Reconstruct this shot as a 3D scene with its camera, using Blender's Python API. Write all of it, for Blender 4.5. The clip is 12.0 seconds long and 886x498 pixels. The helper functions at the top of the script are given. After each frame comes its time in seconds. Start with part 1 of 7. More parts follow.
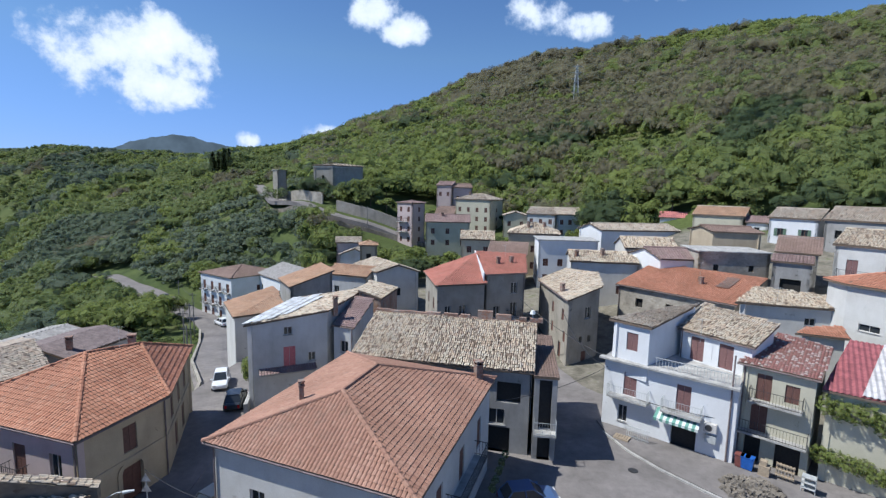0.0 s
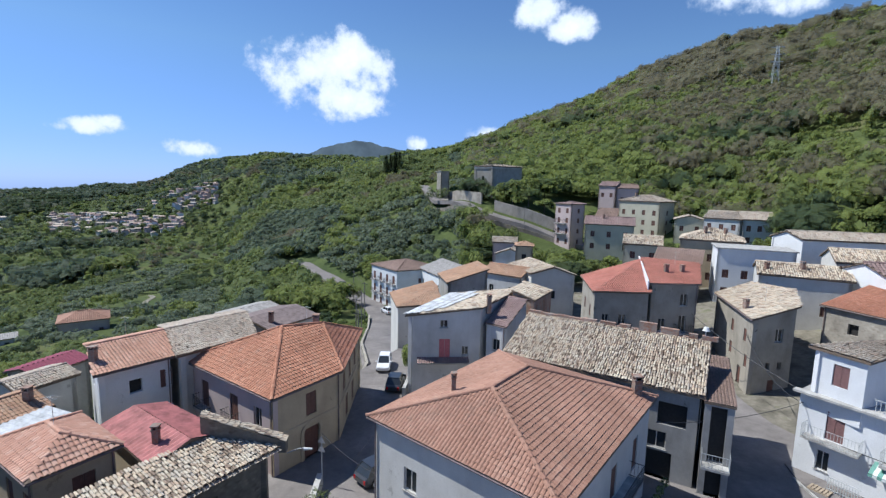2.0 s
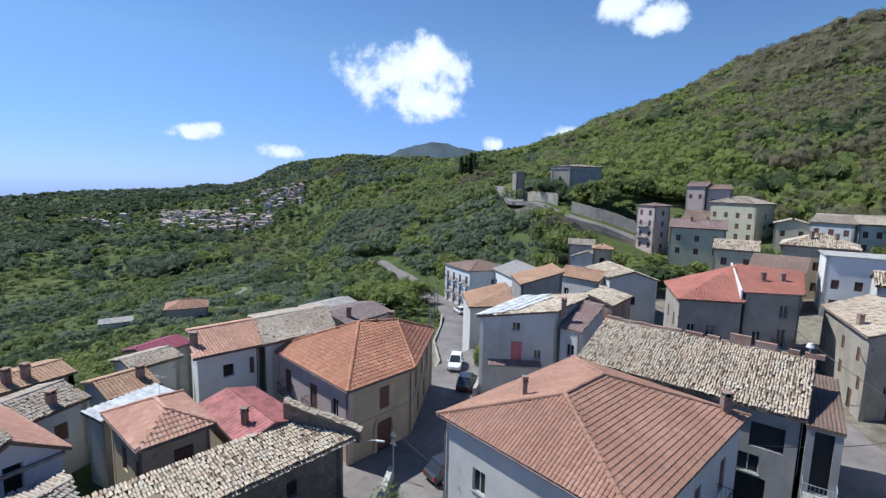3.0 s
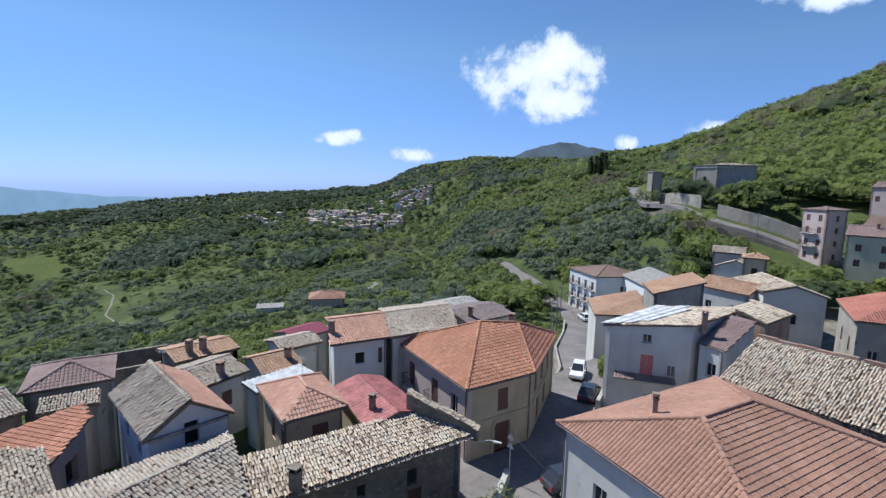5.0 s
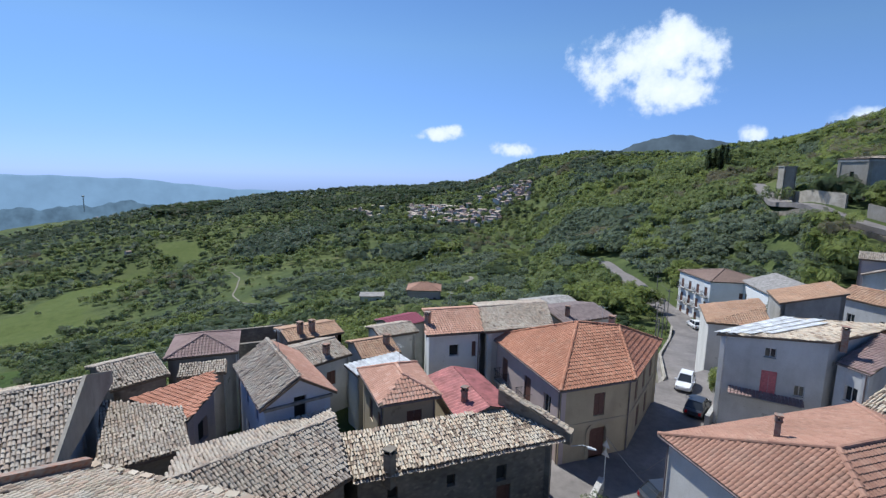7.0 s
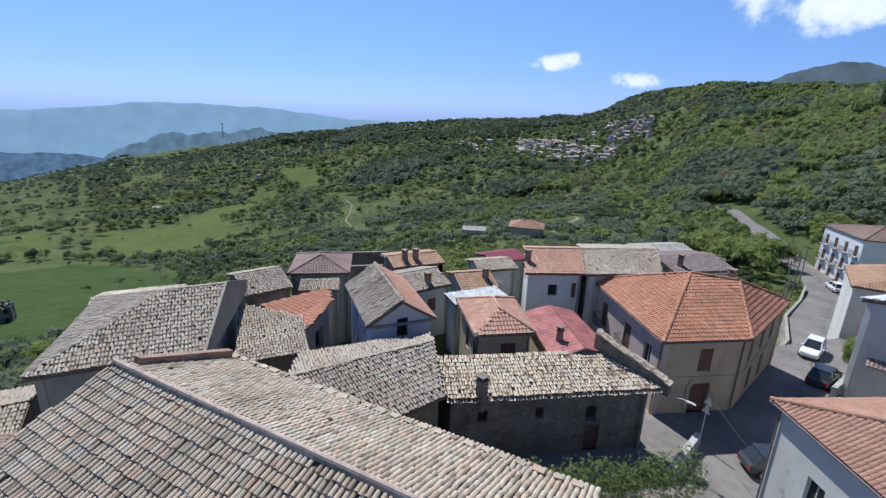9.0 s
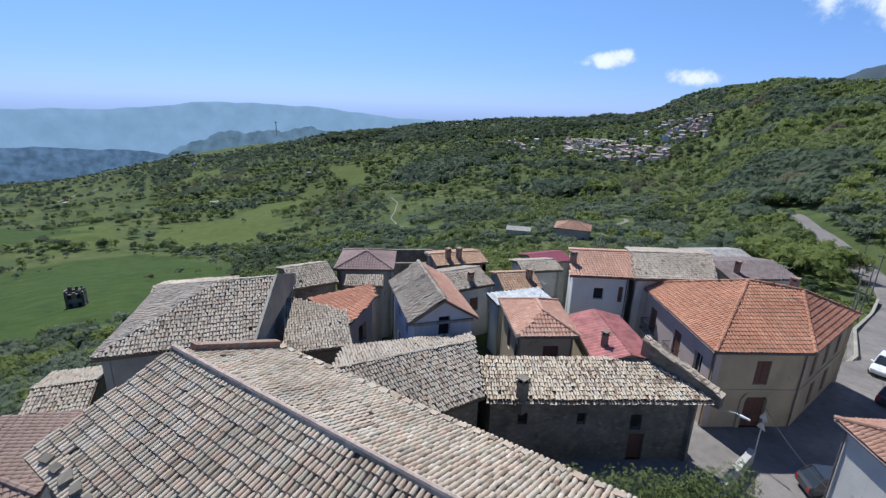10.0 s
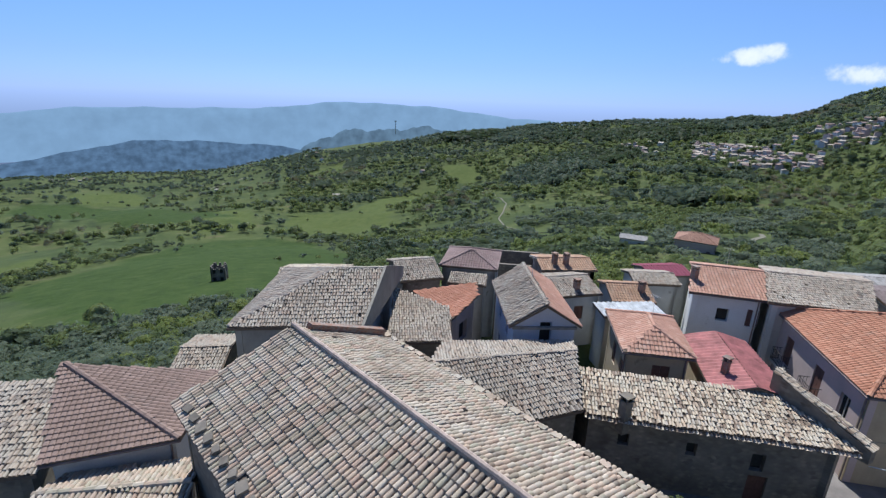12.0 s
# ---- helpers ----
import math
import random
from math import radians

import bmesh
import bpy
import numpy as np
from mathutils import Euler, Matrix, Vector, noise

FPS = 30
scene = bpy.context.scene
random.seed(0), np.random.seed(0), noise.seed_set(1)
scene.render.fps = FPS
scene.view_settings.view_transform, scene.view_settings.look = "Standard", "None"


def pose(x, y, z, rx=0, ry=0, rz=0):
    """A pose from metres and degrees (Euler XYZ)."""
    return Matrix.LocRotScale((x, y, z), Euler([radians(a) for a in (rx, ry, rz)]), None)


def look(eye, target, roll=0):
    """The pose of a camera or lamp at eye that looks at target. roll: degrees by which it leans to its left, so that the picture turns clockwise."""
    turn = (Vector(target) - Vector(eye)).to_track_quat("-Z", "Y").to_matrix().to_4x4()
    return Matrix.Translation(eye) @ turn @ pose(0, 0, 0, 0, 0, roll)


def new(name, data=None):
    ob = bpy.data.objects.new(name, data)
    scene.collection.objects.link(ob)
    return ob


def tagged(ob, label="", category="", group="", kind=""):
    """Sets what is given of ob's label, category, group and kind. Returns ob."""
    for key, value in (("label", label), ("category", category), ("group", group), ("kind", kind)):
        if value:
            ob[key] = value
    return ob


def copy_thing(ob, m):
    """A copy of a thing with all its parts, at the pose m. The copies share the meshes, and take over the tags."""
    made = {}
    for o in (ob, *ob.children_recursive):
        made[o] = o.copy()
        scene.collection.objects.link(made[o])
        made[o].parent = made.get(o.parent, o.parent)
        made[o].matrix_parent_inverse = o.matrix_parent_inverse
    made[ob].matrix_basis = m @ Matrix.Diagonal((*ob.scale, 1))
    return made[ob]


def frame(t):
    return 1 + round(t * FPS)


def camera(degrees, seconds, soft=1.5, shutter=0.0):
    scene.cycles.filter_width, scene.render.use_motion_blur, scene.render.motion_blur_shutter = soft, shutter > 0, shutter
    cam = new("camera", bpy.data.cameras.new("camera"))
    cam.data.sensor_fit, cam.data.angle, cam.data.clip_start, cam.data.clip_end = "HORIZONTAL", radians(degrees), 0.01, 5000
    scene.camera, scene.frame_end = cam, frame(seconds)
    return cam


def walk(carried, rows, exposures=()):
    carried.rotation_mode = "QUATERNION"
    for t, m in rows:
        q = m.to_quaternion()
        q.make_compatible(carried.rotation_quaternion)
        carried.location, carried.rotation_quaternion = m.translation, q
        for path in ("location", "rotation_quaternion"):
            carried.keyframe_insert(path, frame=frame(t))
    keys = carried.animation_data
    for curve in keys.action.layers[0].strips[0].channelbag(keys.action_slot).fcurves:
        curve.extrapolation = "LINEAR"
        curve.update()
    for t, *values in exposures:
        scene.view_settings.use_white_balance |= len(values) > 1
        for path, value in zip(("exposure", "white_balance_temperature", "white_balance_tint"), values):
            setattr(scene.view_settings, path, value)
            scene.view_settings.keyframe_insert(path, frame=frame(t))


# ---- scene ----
# ---- camera: it hovers 21 m above the square and turns to the left ----
cam = camera(86.2, 12.0, soft=1.35)
EYE = (0.0, 0.0, 21.0)
TURNS = [
    (0.0, 82.70, -1.20, 0.00),
    (0.5, 82.59, -1.18, 4.55),
    (1.0, 82.53, -1.29, 9.47),
    (1.5, 82.44, -1.32, 14.08),
    (2.0, 82.35, -1.30, 18.84),
    (2.5, 82.34, -1.22, 23.05),
    (3.0, 82.23, -1.30, 27.80),
    (3.5, 82.15, -1.22, 32.67),
    (5.5, 82.09, -1.07, 45.37),
    (6.0, 82.05, -1.09, 48.15),
    (6.5, 81.94, -1.12, 51.17),
    (7.0, 81.30, -1.19, 54.52),
    (7.5, 79.23, -1.30, 57.94),
    (7.7, 77.26, -1.79, 59.31),
    (9.3, 73.10, -1.84, 68.91),
    (9.5, 73.04, -1.83, 70.01),
    (10.0, 72.86, -1.78, 72.80),
    (10.5, 72.77, -1.84, 75.74),
    (11.0, 72.67, -1.85, 79.20),
    (11.5, 72.59, -1.87, 82.42),
    (12.0, 72.48, -1.85, 86.14),
]
walk(cam, [(t, pose(*EYE, rx, ry, rz)) for t, rx, ry, rz in TURNS], [(0.0, 0.21, 6000, 7.5), (3.5, 0.29, 6000, 7.5), (6.0, 0.19, 6000, 7.5), (9.5, 0.19, 6000, 7.8), (12.0, 0.16, 5950, 8.0)])

# ---- sky and sun ----
SUN_FROM = Vector((-0.95, -0.06, 1.36)).normalized()
sun = new("sun", bpy.data.lights.new("sun", "SUN"))
sun.data.energy, sun.data.angle, sun.data.color = 5.0, radians(0.53), (1.0, 0.95, 0.87)
sun.matrix_world = look(SUN_FROM * 900, (0, 0, 0))

world = bpy.data.worlds.new("world")
scene.world = world
world.use_nodes = True
wn, wl = world.node_tree.nodes, world.node_tree.links
sky = wn.new("ShaderNodeTexSky")
sky.sky_type, sky.sun_disc = "NISHITA", False
sky.sun_elevation = math.asin(SUN_FROM.z)
sky.sun_rotation = math.atan2(SUN_FROM.x, SUN_FROM.y)
sky.altitude, sky.air_density, sky.dust_density, sky.ozone_density = 900, 1.15, 0.0, 1.2
back = wn["Background"]
back.inputs["Strength"].default_value = 0.085


def cloud_dir(bearing, height):
    b, e = radians(bearing), radians(height)
    return Vector((-math.sin(b) * math.cos(e), math.cos(b) * math.cos(e), math.sin(e)))


# fair-weather clouds: bearing, height, half width, half height (degrees), density
CLOUDS = [
    (32.2, 11.8, 7.6, 4.7, 1.15), (30.3, 13.2, 4.4, 3.2, 1.35), (34.4, 12.2, 4.0, 3.0, 1.3), (31.6, 9.8, 6.2, 2.2, 1.25), (27.4, 11.2, 3.0, 1.9, 1.0),
    (8.4, 18.6, 3.0, 2.6, 1.15), (5.6, 17.3, 3.4, 1.8, 1.1), (-10.5, 18.9, 3.6, 2.0, 0.95), (-15.0, 17.6, 3.8, 1.5, 0.95),
    (-22.5, 20.0, 4.0, 1.2, 0.8), (55.3, 4.9, 3.9, 0.8, 0.78), (57.2, 4.7, 2.4, 0.5, 0.7), (53.6, 5.2, 1.6, 0.9, 0.75), (46.4, 3.2, 3.9, 1.1, 0.8), (48.4, 3.6, 1.6, 0.9, 0.75), (22.0, 5.0, 1.4, 1.3, 1.0), (13.5, 6.2, 2.8, 1.2, 0.95),
]
coord = wn.new("ShaderNodeTexCoord")
puff = wn.new("ShaderNodeTexNoise")
puff.inputs["Scale"].default_value, puff.inputs["Detail"].default_value, puff.inputs["Roughness"].default_value = 13.0, 9.0, 0.6
wl.new(coord.outputs["Generated"], puff.inputs["Vector"])
cover = None
for bearing, height, wide, high, dense in CLOUDS:
    c = cloud_dir(bearing, height)
    right = Vector((c.y, -c.x, 0)).normalized()
    up = right.cross(c).normalized()
    total = None
    for axis, size in ((right, wide), (up, high)):
        dot = wn.new("ShaderNodeVectorMath")
        dot.operation = "DOT_PRODUCT"
        wl.new(coord.outputs["Generated"], dot.inputs[0])
        dot.inputs[1].default_value = axis / math.tan(radians(size))
        sq = wn.new("ShaderNodeMath")
        sq.operation = "MULTIPLY"
        wl.new(dot.outputs["Value"], sq.inputs[0])
        wl.new(dot.outputs["Value"], sq.inputs[1])
        if total is None:
            total = sq
        else:
            add = wn.new("ShaderNodeMath")
            add.operation = "ADD"
            wl.new(total.outputs[0], add.inputs[0])
            wl.new(sq.outputs[0], add.inputs[1])
            total = add
    front = wn.new("ShaderNodeVectorMath")
    front.operation = "DOT_PRODUCT"
    wl.new(coord.outputs["Generated"], front.inputs[0])
    front.inputs[1].default_value = c
    ahead = wn.new("ShaderNodeMath")
    ahead.operation = "GREATER_THAN"
    wl.new(front.outputs["Value"], ahead.inputs[0])
    ahead.inputs[1].default_value = 0.5
    fall = wn.new("ShaderNodeMapRange")
    wl.new(total.outputs[0], fall.inputs["Value"])
    fall.inputs["From Min"].default_value, fall.inputs["From Max"].default_value = 0.0, 1.6
    fall.inputs["To Min"].default_value, fall.inputs["To Max"].default_value = dense, 0.0
    gate = wn.new("ShaderNodeMath")
    gate.operation = "MULTIPLY"
    wl.new(fall.outputs["Result"], gate.inputs[0])
    wl.new(ahead.outputs[0], gate.inputs[1])
    if cover is None:
        cover = gate
    else:
        most = wn.new("ShaderNodeMath")
        most.operation = "MAXIMUM"
        wl.new(cover.outputs[0], most.inputs[0])
        wl.new(gate.outputs[0], most.inputs[1])
        cover = most
mixed = wn.new("ShaderNodeMath")
mixed.operation = "MULTIPLY_ADD"
wl.new(puff.outputs["Fac"], mixed.inputs[0])
mixed.inputs[1].default_value = 3.0
wl.new(cover.outputs[0], mixed.inputs[2])
edge = wn.new("ShaderNodeMapRange")
edge.interpolation_type = "SMOOTHSTEP"
wl.new(mixed.outputs[0], edge.inputs["Value"])
edge.inputs["From Min"].default_value, edge.inputs["From Max"].default_value = 1.9, 2.5
inside = wn.new("ShaderNodeMath")
inside.operation = "GREATER_THAN"
wl.new(cover.outputs[0], inside.inputs[0])
inside.inputs[1].default_value = 0.01
fac = wn.new("ShaderNodeMath")
fac.operation = "MULTIPLY"
wl.new(edge.outputs["Result"], fac.inputs[0])
wl.new(inside.outputs[0], fac.inputs[1])
shade = wn.new("ShaderNodeMapRange")
wl.new(mixed.outputs[0], shade.inputs["Value"])
shade.inputs["From Min"].default_value, shade.inputs["From Max"].default_value = 2.0, 3.1
tone = wn.new("ShaderNodeMix")
tone.data_type = "RGBA"
wl.new(shade.outputs["Result"], tone.inputs[0])
tone.inputs[6].default_value, tone.inputs[7].default_value = (7.2, 8.3, 10.3, 1), (11.2, 11.3, 11.9, 1)
# clear spring air: deeper blue overhead, pale blue rather than white towards the horizon
height = wn.new("ShaderNodeSeparateXYZ")
wl.new(coord.outputs["Generated"], height.inputs[0])
level = wn.new("ShaderNodeMapRange")
wl.new(height.outputs["Z"], level.inputs["Value"])
level.inputs["From Min"].default_value, level.inputs["From Max"].default_value = 0.0, 0.5
tint = wn.new("ShaderNodeValToRGB")
wl.new(level.outputs["Result"], tint.inputs[0])
tint.color_ramp.elements[0].color, tint.color_ramp.elements[1].color = (0.43, 0.67, 1.70, 1), (0.68, 0.86, 1.16, 1)
tint.color_ramp.elements.new(0.12).color = (0.51, 0.685, 1.30, 1)
tint.color_ramp.elements.new(0.5).color = (0.78, 0.94, 1.16, 1)
clear = wn.new("ShaderNodeMix")
clear.data_type, clear.blend_type = "RGBA", "MULTIPLY"
clear.inputs[0].default_value = 1.0
wl.new(sky.outputs["Color"], clear.inputs[6])
wl.new(tint.outputs["Color"], clear.inputs[7])
blend = wn.new("ShaderNodeMix")
blend.data_type = "RGBA"
wl.new(fac.outputs[0], blend.inputs[0])
wl.new(clear.outputs[2], blend.inputs[6])
wl.new(tone.outputs[2], blend.inputs[7])
wl.new(blend.outputs[2], back.inputs["Color"])

# ---- the lie of the land: heights along rays from the square, by bearing (degrees to the west of ahead) ----
HILL_SIDE = {
    -55: ((52, 0.2), (80, 8), (115, 17), (300, 88), (450, 150), (700, 165), (4800, 60)),
    -30: ((55, 0.5), (80, 7), (115, 17), (300, 86), (450, 149), (650, 150), (4800, 60)),
    -13: ((60, 0), (90, 5), (130, 9), (165, 16), (300, 68), (470, 142), (700, 140), (4800, 60)),
    -4: ((65, 0), (100, 3), (140, 9), (165, 16), (300, 60), (480, 121), (750, 120), (4800, 60)),
    2: ((65, 0), (100, 2), (130, 6), (165, 17), (300, 49), (500, 105), (800, 90), (4800, 60)),
    9: ((60, 0), (90, -2), (125, 5), (150, 17), (300, 42), (520, 90), (900, 70), (4800, 60)),
    16.6: ((55, -1), (90, -5), (120, 2), (150, 16), (250, 28), (560, 62), (1000, 40), (4800, 60)),
    23: ((55, -2), (100, -8), (120, -7.5), (140, 0), (180, 12), (300, 22), (600, 55), (1000, 40), (4800, 60)),
}
VALLEY_SIDE = {
    30: ((55, -2), (90, -7.5), (120, -8), (150, -3), (250, 8), (500, 28), (950, 70), (1500, 40), (4800, 60)),
    38: ((50, -2), (88, -7), (115, -8), (150, -10), (250, -8), (500, 15), (1000, 72), (1600, 30), (4800, -200)),
    45: ((50, -2), (80, -7), (120, -14), (200, -22), (350, -32), (550, -36), (700, 4), (1000, 52), (1600, 10), (4800, -300)),
    52: ((50, -1), (80, -7), (120, -14), (180, -21), (350, -38), (560, -43), (720, -12), (1000, 10), (1600, -20), (4800, -400)),
    60: ((50, -1), (80, -7), (120, -15), (170, -20), (350, -42), (600, -46), (1000, -6), (1600, -40), (4800, -500)),
    70: ((50, -1), (80, -9), (120, -17), (200, -30), (400, -55), (700, -54), (1000, -16), (1600, -65), (4800, -600)),
    75: ((47, -1.5), (80, -10), (135, -23), (250, -44), (500, -72), (700, -60), (1000, -24), (1600, -85), (4800, -620)),
    80: ((45, -2), (80, -12), (150, -30), (300, -58), (600, -80), (1000, -36), (1600, -110), (4800, -650)),
    92: ((42, -3), (80, -15), (150, -34), (300, -68), (600, -92), (1100, -74), (1400, -105), (2200, -240), (4800, -680)),
    100: ((42, -4), (80, -17), (150, -36), (300, -72), (600, -105), (1150, -96), (2000, -225), (3000, -380), (4800, -620)),
    112: ((42, -5), (80, -18), (150, -33), (300, -68), (600, -110), (1500, -195), (3000, -420), (4800, -640)),
    130: ((42, -5), (80, -18), (150, -33), (300, -66), (600, -105), (1500, -190), (3000, -420), (4800, -640)),
}
PROFILES = {**HILL_SIDE, **VALLEY_SIDE}
PROFILES[200] = PROFILES[130]
PROFILES[305] = PROFILES[-55]
BEARINGS = np.array(sorted(PROFILES), float)
RINGS = np.concatenate([[0.0, 20.0, 34.0], np.geomspace(38, 4800, 110)])
TABLE = np.array([np.interp(RINGS, [0, 48 if PROFILES[b][0][0] > 49 else 38] + [p[0] for p in PROFILES[b]], [0, 0] + [p[1] for p in PROFILES[b]]) for b in BEARINGS])
WAVES = np.random.default_rng(5)
SWELL = [(WAVES.uniform(0, 6.28), w, WAVES.uniform(0, 6.28)) for w in (24, 31, 43, 58, 77, 105, 140, 190, 260, 350) for _ in (0, 1)]


def ground_z(x, y):
    """Height of the ground at x, y (numbers or arrays)."""
    x, y = np.asarray(x, float), np.asarray(y, float)
    d = np.hypot(x, y)
    b = np.degrees(np.arctan2(-x, y))
    b = np.where(b < -55, b + 360, b)
    i = np.clip(np.searchsorted(BEARINGS, b, side="right") - 1, 0, len(BEARINGS) - 2)
    s = (b - BEARINGS[i]) / (BEARINGS[i + 1] - BEARINGS[i])
    s = s * s * (3 - 2 * s) * 0.5 + s * 0.5
    j = np.clip(np.searchsorted(RINGS, d, side="right") - 1, 0, len(RINGS) - 2)
    r = np.clip((d - RINGS[j]) / (RINGS[j + 1] - RINGS[j]), 0, 1)
    z = (1 - s) * ((1 - r) * TABLE[i, j] + r * TABLE[i, j + 1]) + s * ((1 - r) * TABLE[i + 1, j] + r * TABLE[i + 1, j + 1])
    rough = np.clip((d - 90) / 200, 0, 1) * np.clip(d / 500, 0.3, 1.0)
    for a, w, ph in SWELL:
        z = z + rough * w * 0.006 * np.sin((x * math.cos(a) + y * math.sin(a)) * 6.283 / w + ph)
    return z


# ---- materials ----
def nodes_of(name):
    m = bpy.data.materials.new(name)
    m.use_nodes = True
    return m, m.node_tree.nodes, m.node_tree.links, m.node_tree.nodes["Principled BSDF"]


def noise_at(n, l, vec, scale, detail=4.0, rough=0.6):
    t = n.new("ShaderNodeTexNoise")
    t.inputs["Scale"].default_value, t.inputs["Detail"].default_value, t.inputs["Roughness"].default_value = scale, detail, rough
    l.new(vec, t.inputs["Vector"])
    return t.outputs["Fac"]


def ramp(n, l, fac, stops):
    r = n.new("ShaderNodeValToRGB")
    while len(r.color_ramp.elements) < len(stops):
        r.color_ramp.elements.new(0.5)
    for e, (p, c) in zip(r.color_ramp.elements, stops):
        e.position, e.color = p, (*c, 1)
    l.new(fac, r.inputs["Fac"])
    return r.outputs["Color"]


def blend_rgb(n, l, fac, a, b, mode="MIX"):
    x = n.new("ShaderNodeMix")
    x.data_type, x.blend_type = "RGBA", mode
    for sock, v in ((x.inputs[0], fac), (x.inputs[6], a), (x.inputs[7], b)):
        if isinstance(v, (int, float)):
            sock.default_value = v
        elif isinstance(v, tuple):
            sock.default_value = (*v, 1)
        else:
            l.new(v, sock)
    return x.outputs[2]


def bump(n, l, p, height, strength, distance=0.02):
    b = n.new("ShaderNodeBump")
    b.inputs["Strength"].default_value, b.inputs["Distance"].default_value = strength, distance
    l.new(height, b.inputs["Height"])
    l.new(b.outputs["Normal"], p.inputs["Normal"])


def random_value(n, l):
    """A number per loose piece: by object for single pieces, by island for joined ones."""
    o, g, a, f = n.new("ShaderNodeObjectInfo"), n.new("ShaderNodeNewGeometry"), n.new("ShaderNodeMath"), n.new("ShaderNodeMath")
    l.new(o.outputs["Random"], a.inputs[0])
    l.new(g.outputs["Random Per Island"], a.inputs[1])
    f.operation = "FRACT"
    l.new(a.outputs[0], f.inputs[0])
    return f.outputs[0]


def place(n):
    return n.new("ShaderNodeNewGeometry").outputs["Position"]


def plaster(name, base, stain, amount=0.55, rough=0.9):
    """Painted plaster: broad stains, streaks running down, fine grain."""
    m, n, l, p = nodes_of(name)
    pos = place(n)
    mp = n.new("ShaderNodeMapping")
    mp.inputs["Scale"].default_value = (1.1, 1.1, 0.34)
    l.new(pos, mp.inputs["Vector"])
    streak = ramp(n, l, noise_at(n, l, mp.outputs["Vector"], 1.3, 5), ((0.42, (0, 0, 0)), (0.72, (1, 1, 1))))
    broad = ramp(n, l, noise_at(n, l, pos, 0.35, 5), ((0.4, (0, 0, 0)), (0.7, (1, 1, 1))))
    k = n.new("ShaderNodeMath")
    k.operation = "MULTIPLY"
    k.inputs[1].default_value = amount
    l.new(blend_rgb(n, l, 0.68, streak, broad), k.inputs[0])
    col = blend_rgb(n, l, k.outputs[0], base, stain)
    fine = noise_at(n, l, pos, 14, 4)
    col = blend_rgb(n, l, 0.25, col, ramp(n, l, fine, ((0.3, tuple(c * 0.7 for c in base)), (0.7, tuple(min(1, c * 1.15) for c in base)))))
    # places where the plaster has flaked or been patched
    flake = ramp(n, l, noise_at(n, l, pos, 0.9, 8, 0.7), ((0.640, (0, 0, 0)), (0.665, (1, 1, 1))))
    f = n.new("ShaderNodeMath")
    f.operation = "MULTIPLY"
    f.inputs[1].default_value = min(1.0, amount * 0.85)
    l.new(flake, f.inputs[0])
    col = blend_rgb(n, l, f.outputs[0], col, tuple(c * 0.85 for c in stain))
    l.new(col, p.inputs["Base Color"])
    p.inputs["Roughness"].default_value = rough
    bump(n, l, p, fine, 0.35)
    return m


def stonework(name, tones, mortar, scale=3.2):
    m, n, l, p = nodes_of(name)
    pos = place(n)
    v = n.new("ShaderNodeTexVoronoi")
    v.inputs["Scale"].default_value = scale
    mp = n.new("ShaderNodeMapping")
    mp.inputs["Scale"].default_value = (1, 1, 1.6)
    l.new(pos, mp.inputs["Vector"])
    l.new(mp.outputs["Vector"], v.inputs["Vector"])
    sep = n.new("ShaderNodeSeparateColor")
    l.new(v.outputs["Color"], sep.inputs[0])
    col = ramp(n, l, sep.outputs[0], [(i / (len(tones) - 1), c) for i, c in enumerate(tones)])
    joint = ramp(n, l, noise_at(n, l, pos, 1.3, 4), ((0.42, (0, 0, 0)), (0.6, (0.9, 0.9, 0.9))))
    joint = blend_rgb(n, l, 0.5, joint, ramp(n, l, v.outputs["Distance"], ((0.3, (0, 0, 0)), (0.6, (1, 1, 1)))))
    col = blend_rgb(n, l, joint, col, mortar)
    stain = ramp(n, l, noise_at(n, l, pos, 0.5, 5), ((0.35, (0.45, 0.45, 0.45)), (0.7, (1, 1, 1))))
    l.new(blend_rgb(n, l, 0.8, col, stain, "MULTIPLY"), p.inputs["Base Color"])
    p.inputs["Roughness"].default_value = 0.95
    bump(n, l, p, v.outputs["Distance"], -0.4, 0.05)
    return m


def tile_material(name, tones, lichen, lichen_amount, rough=0.85):
    """Fired clay: every tile its own tone, lichen and soot in patches."""
    m, n, l, p = nodes_of(name)
    pos = place(n)
    col = ramp(n, l, random_value(n, l), [(i / (len(tones) - 1), c) for i, c in enumerate(tones)])
    patch = ramp(n, l, noise_at(n, l, pos, 1.1, 6, 0.7), ((0.62 - 0.35 * lichen_amount, (0, 0, 0)), (0.86 - 0.3 * lichen_amount, (1, 1, 1))))
    col = blend_rgb(n, l, patch, col, lichen)
    wide = ramp(n, l, noise_at(n, l, pos, 0.28, 4), ((0.3, (0.72, 0.7, 0.68)), (0.65, (1, 1, 1))))
    col = blend_rgb(n, l, 1.0, col, wide, "MULTIPLY")
    grain = noise_at(n, l, pos, 22, 3)
    col = blend_rgb(n, l, 0.5, col, ramp(n, l, grain, ((0.3, (0.6, 0.6, 0.6)), (0.7, (1, 1, 1)))), "MULTIPLY")
    l.new(col, p.inputs["Base Color"])
    p.inputs["Roughness"].default_value = rough
    bump(n, l, p, grain, 0.3, 0.01)
    return m


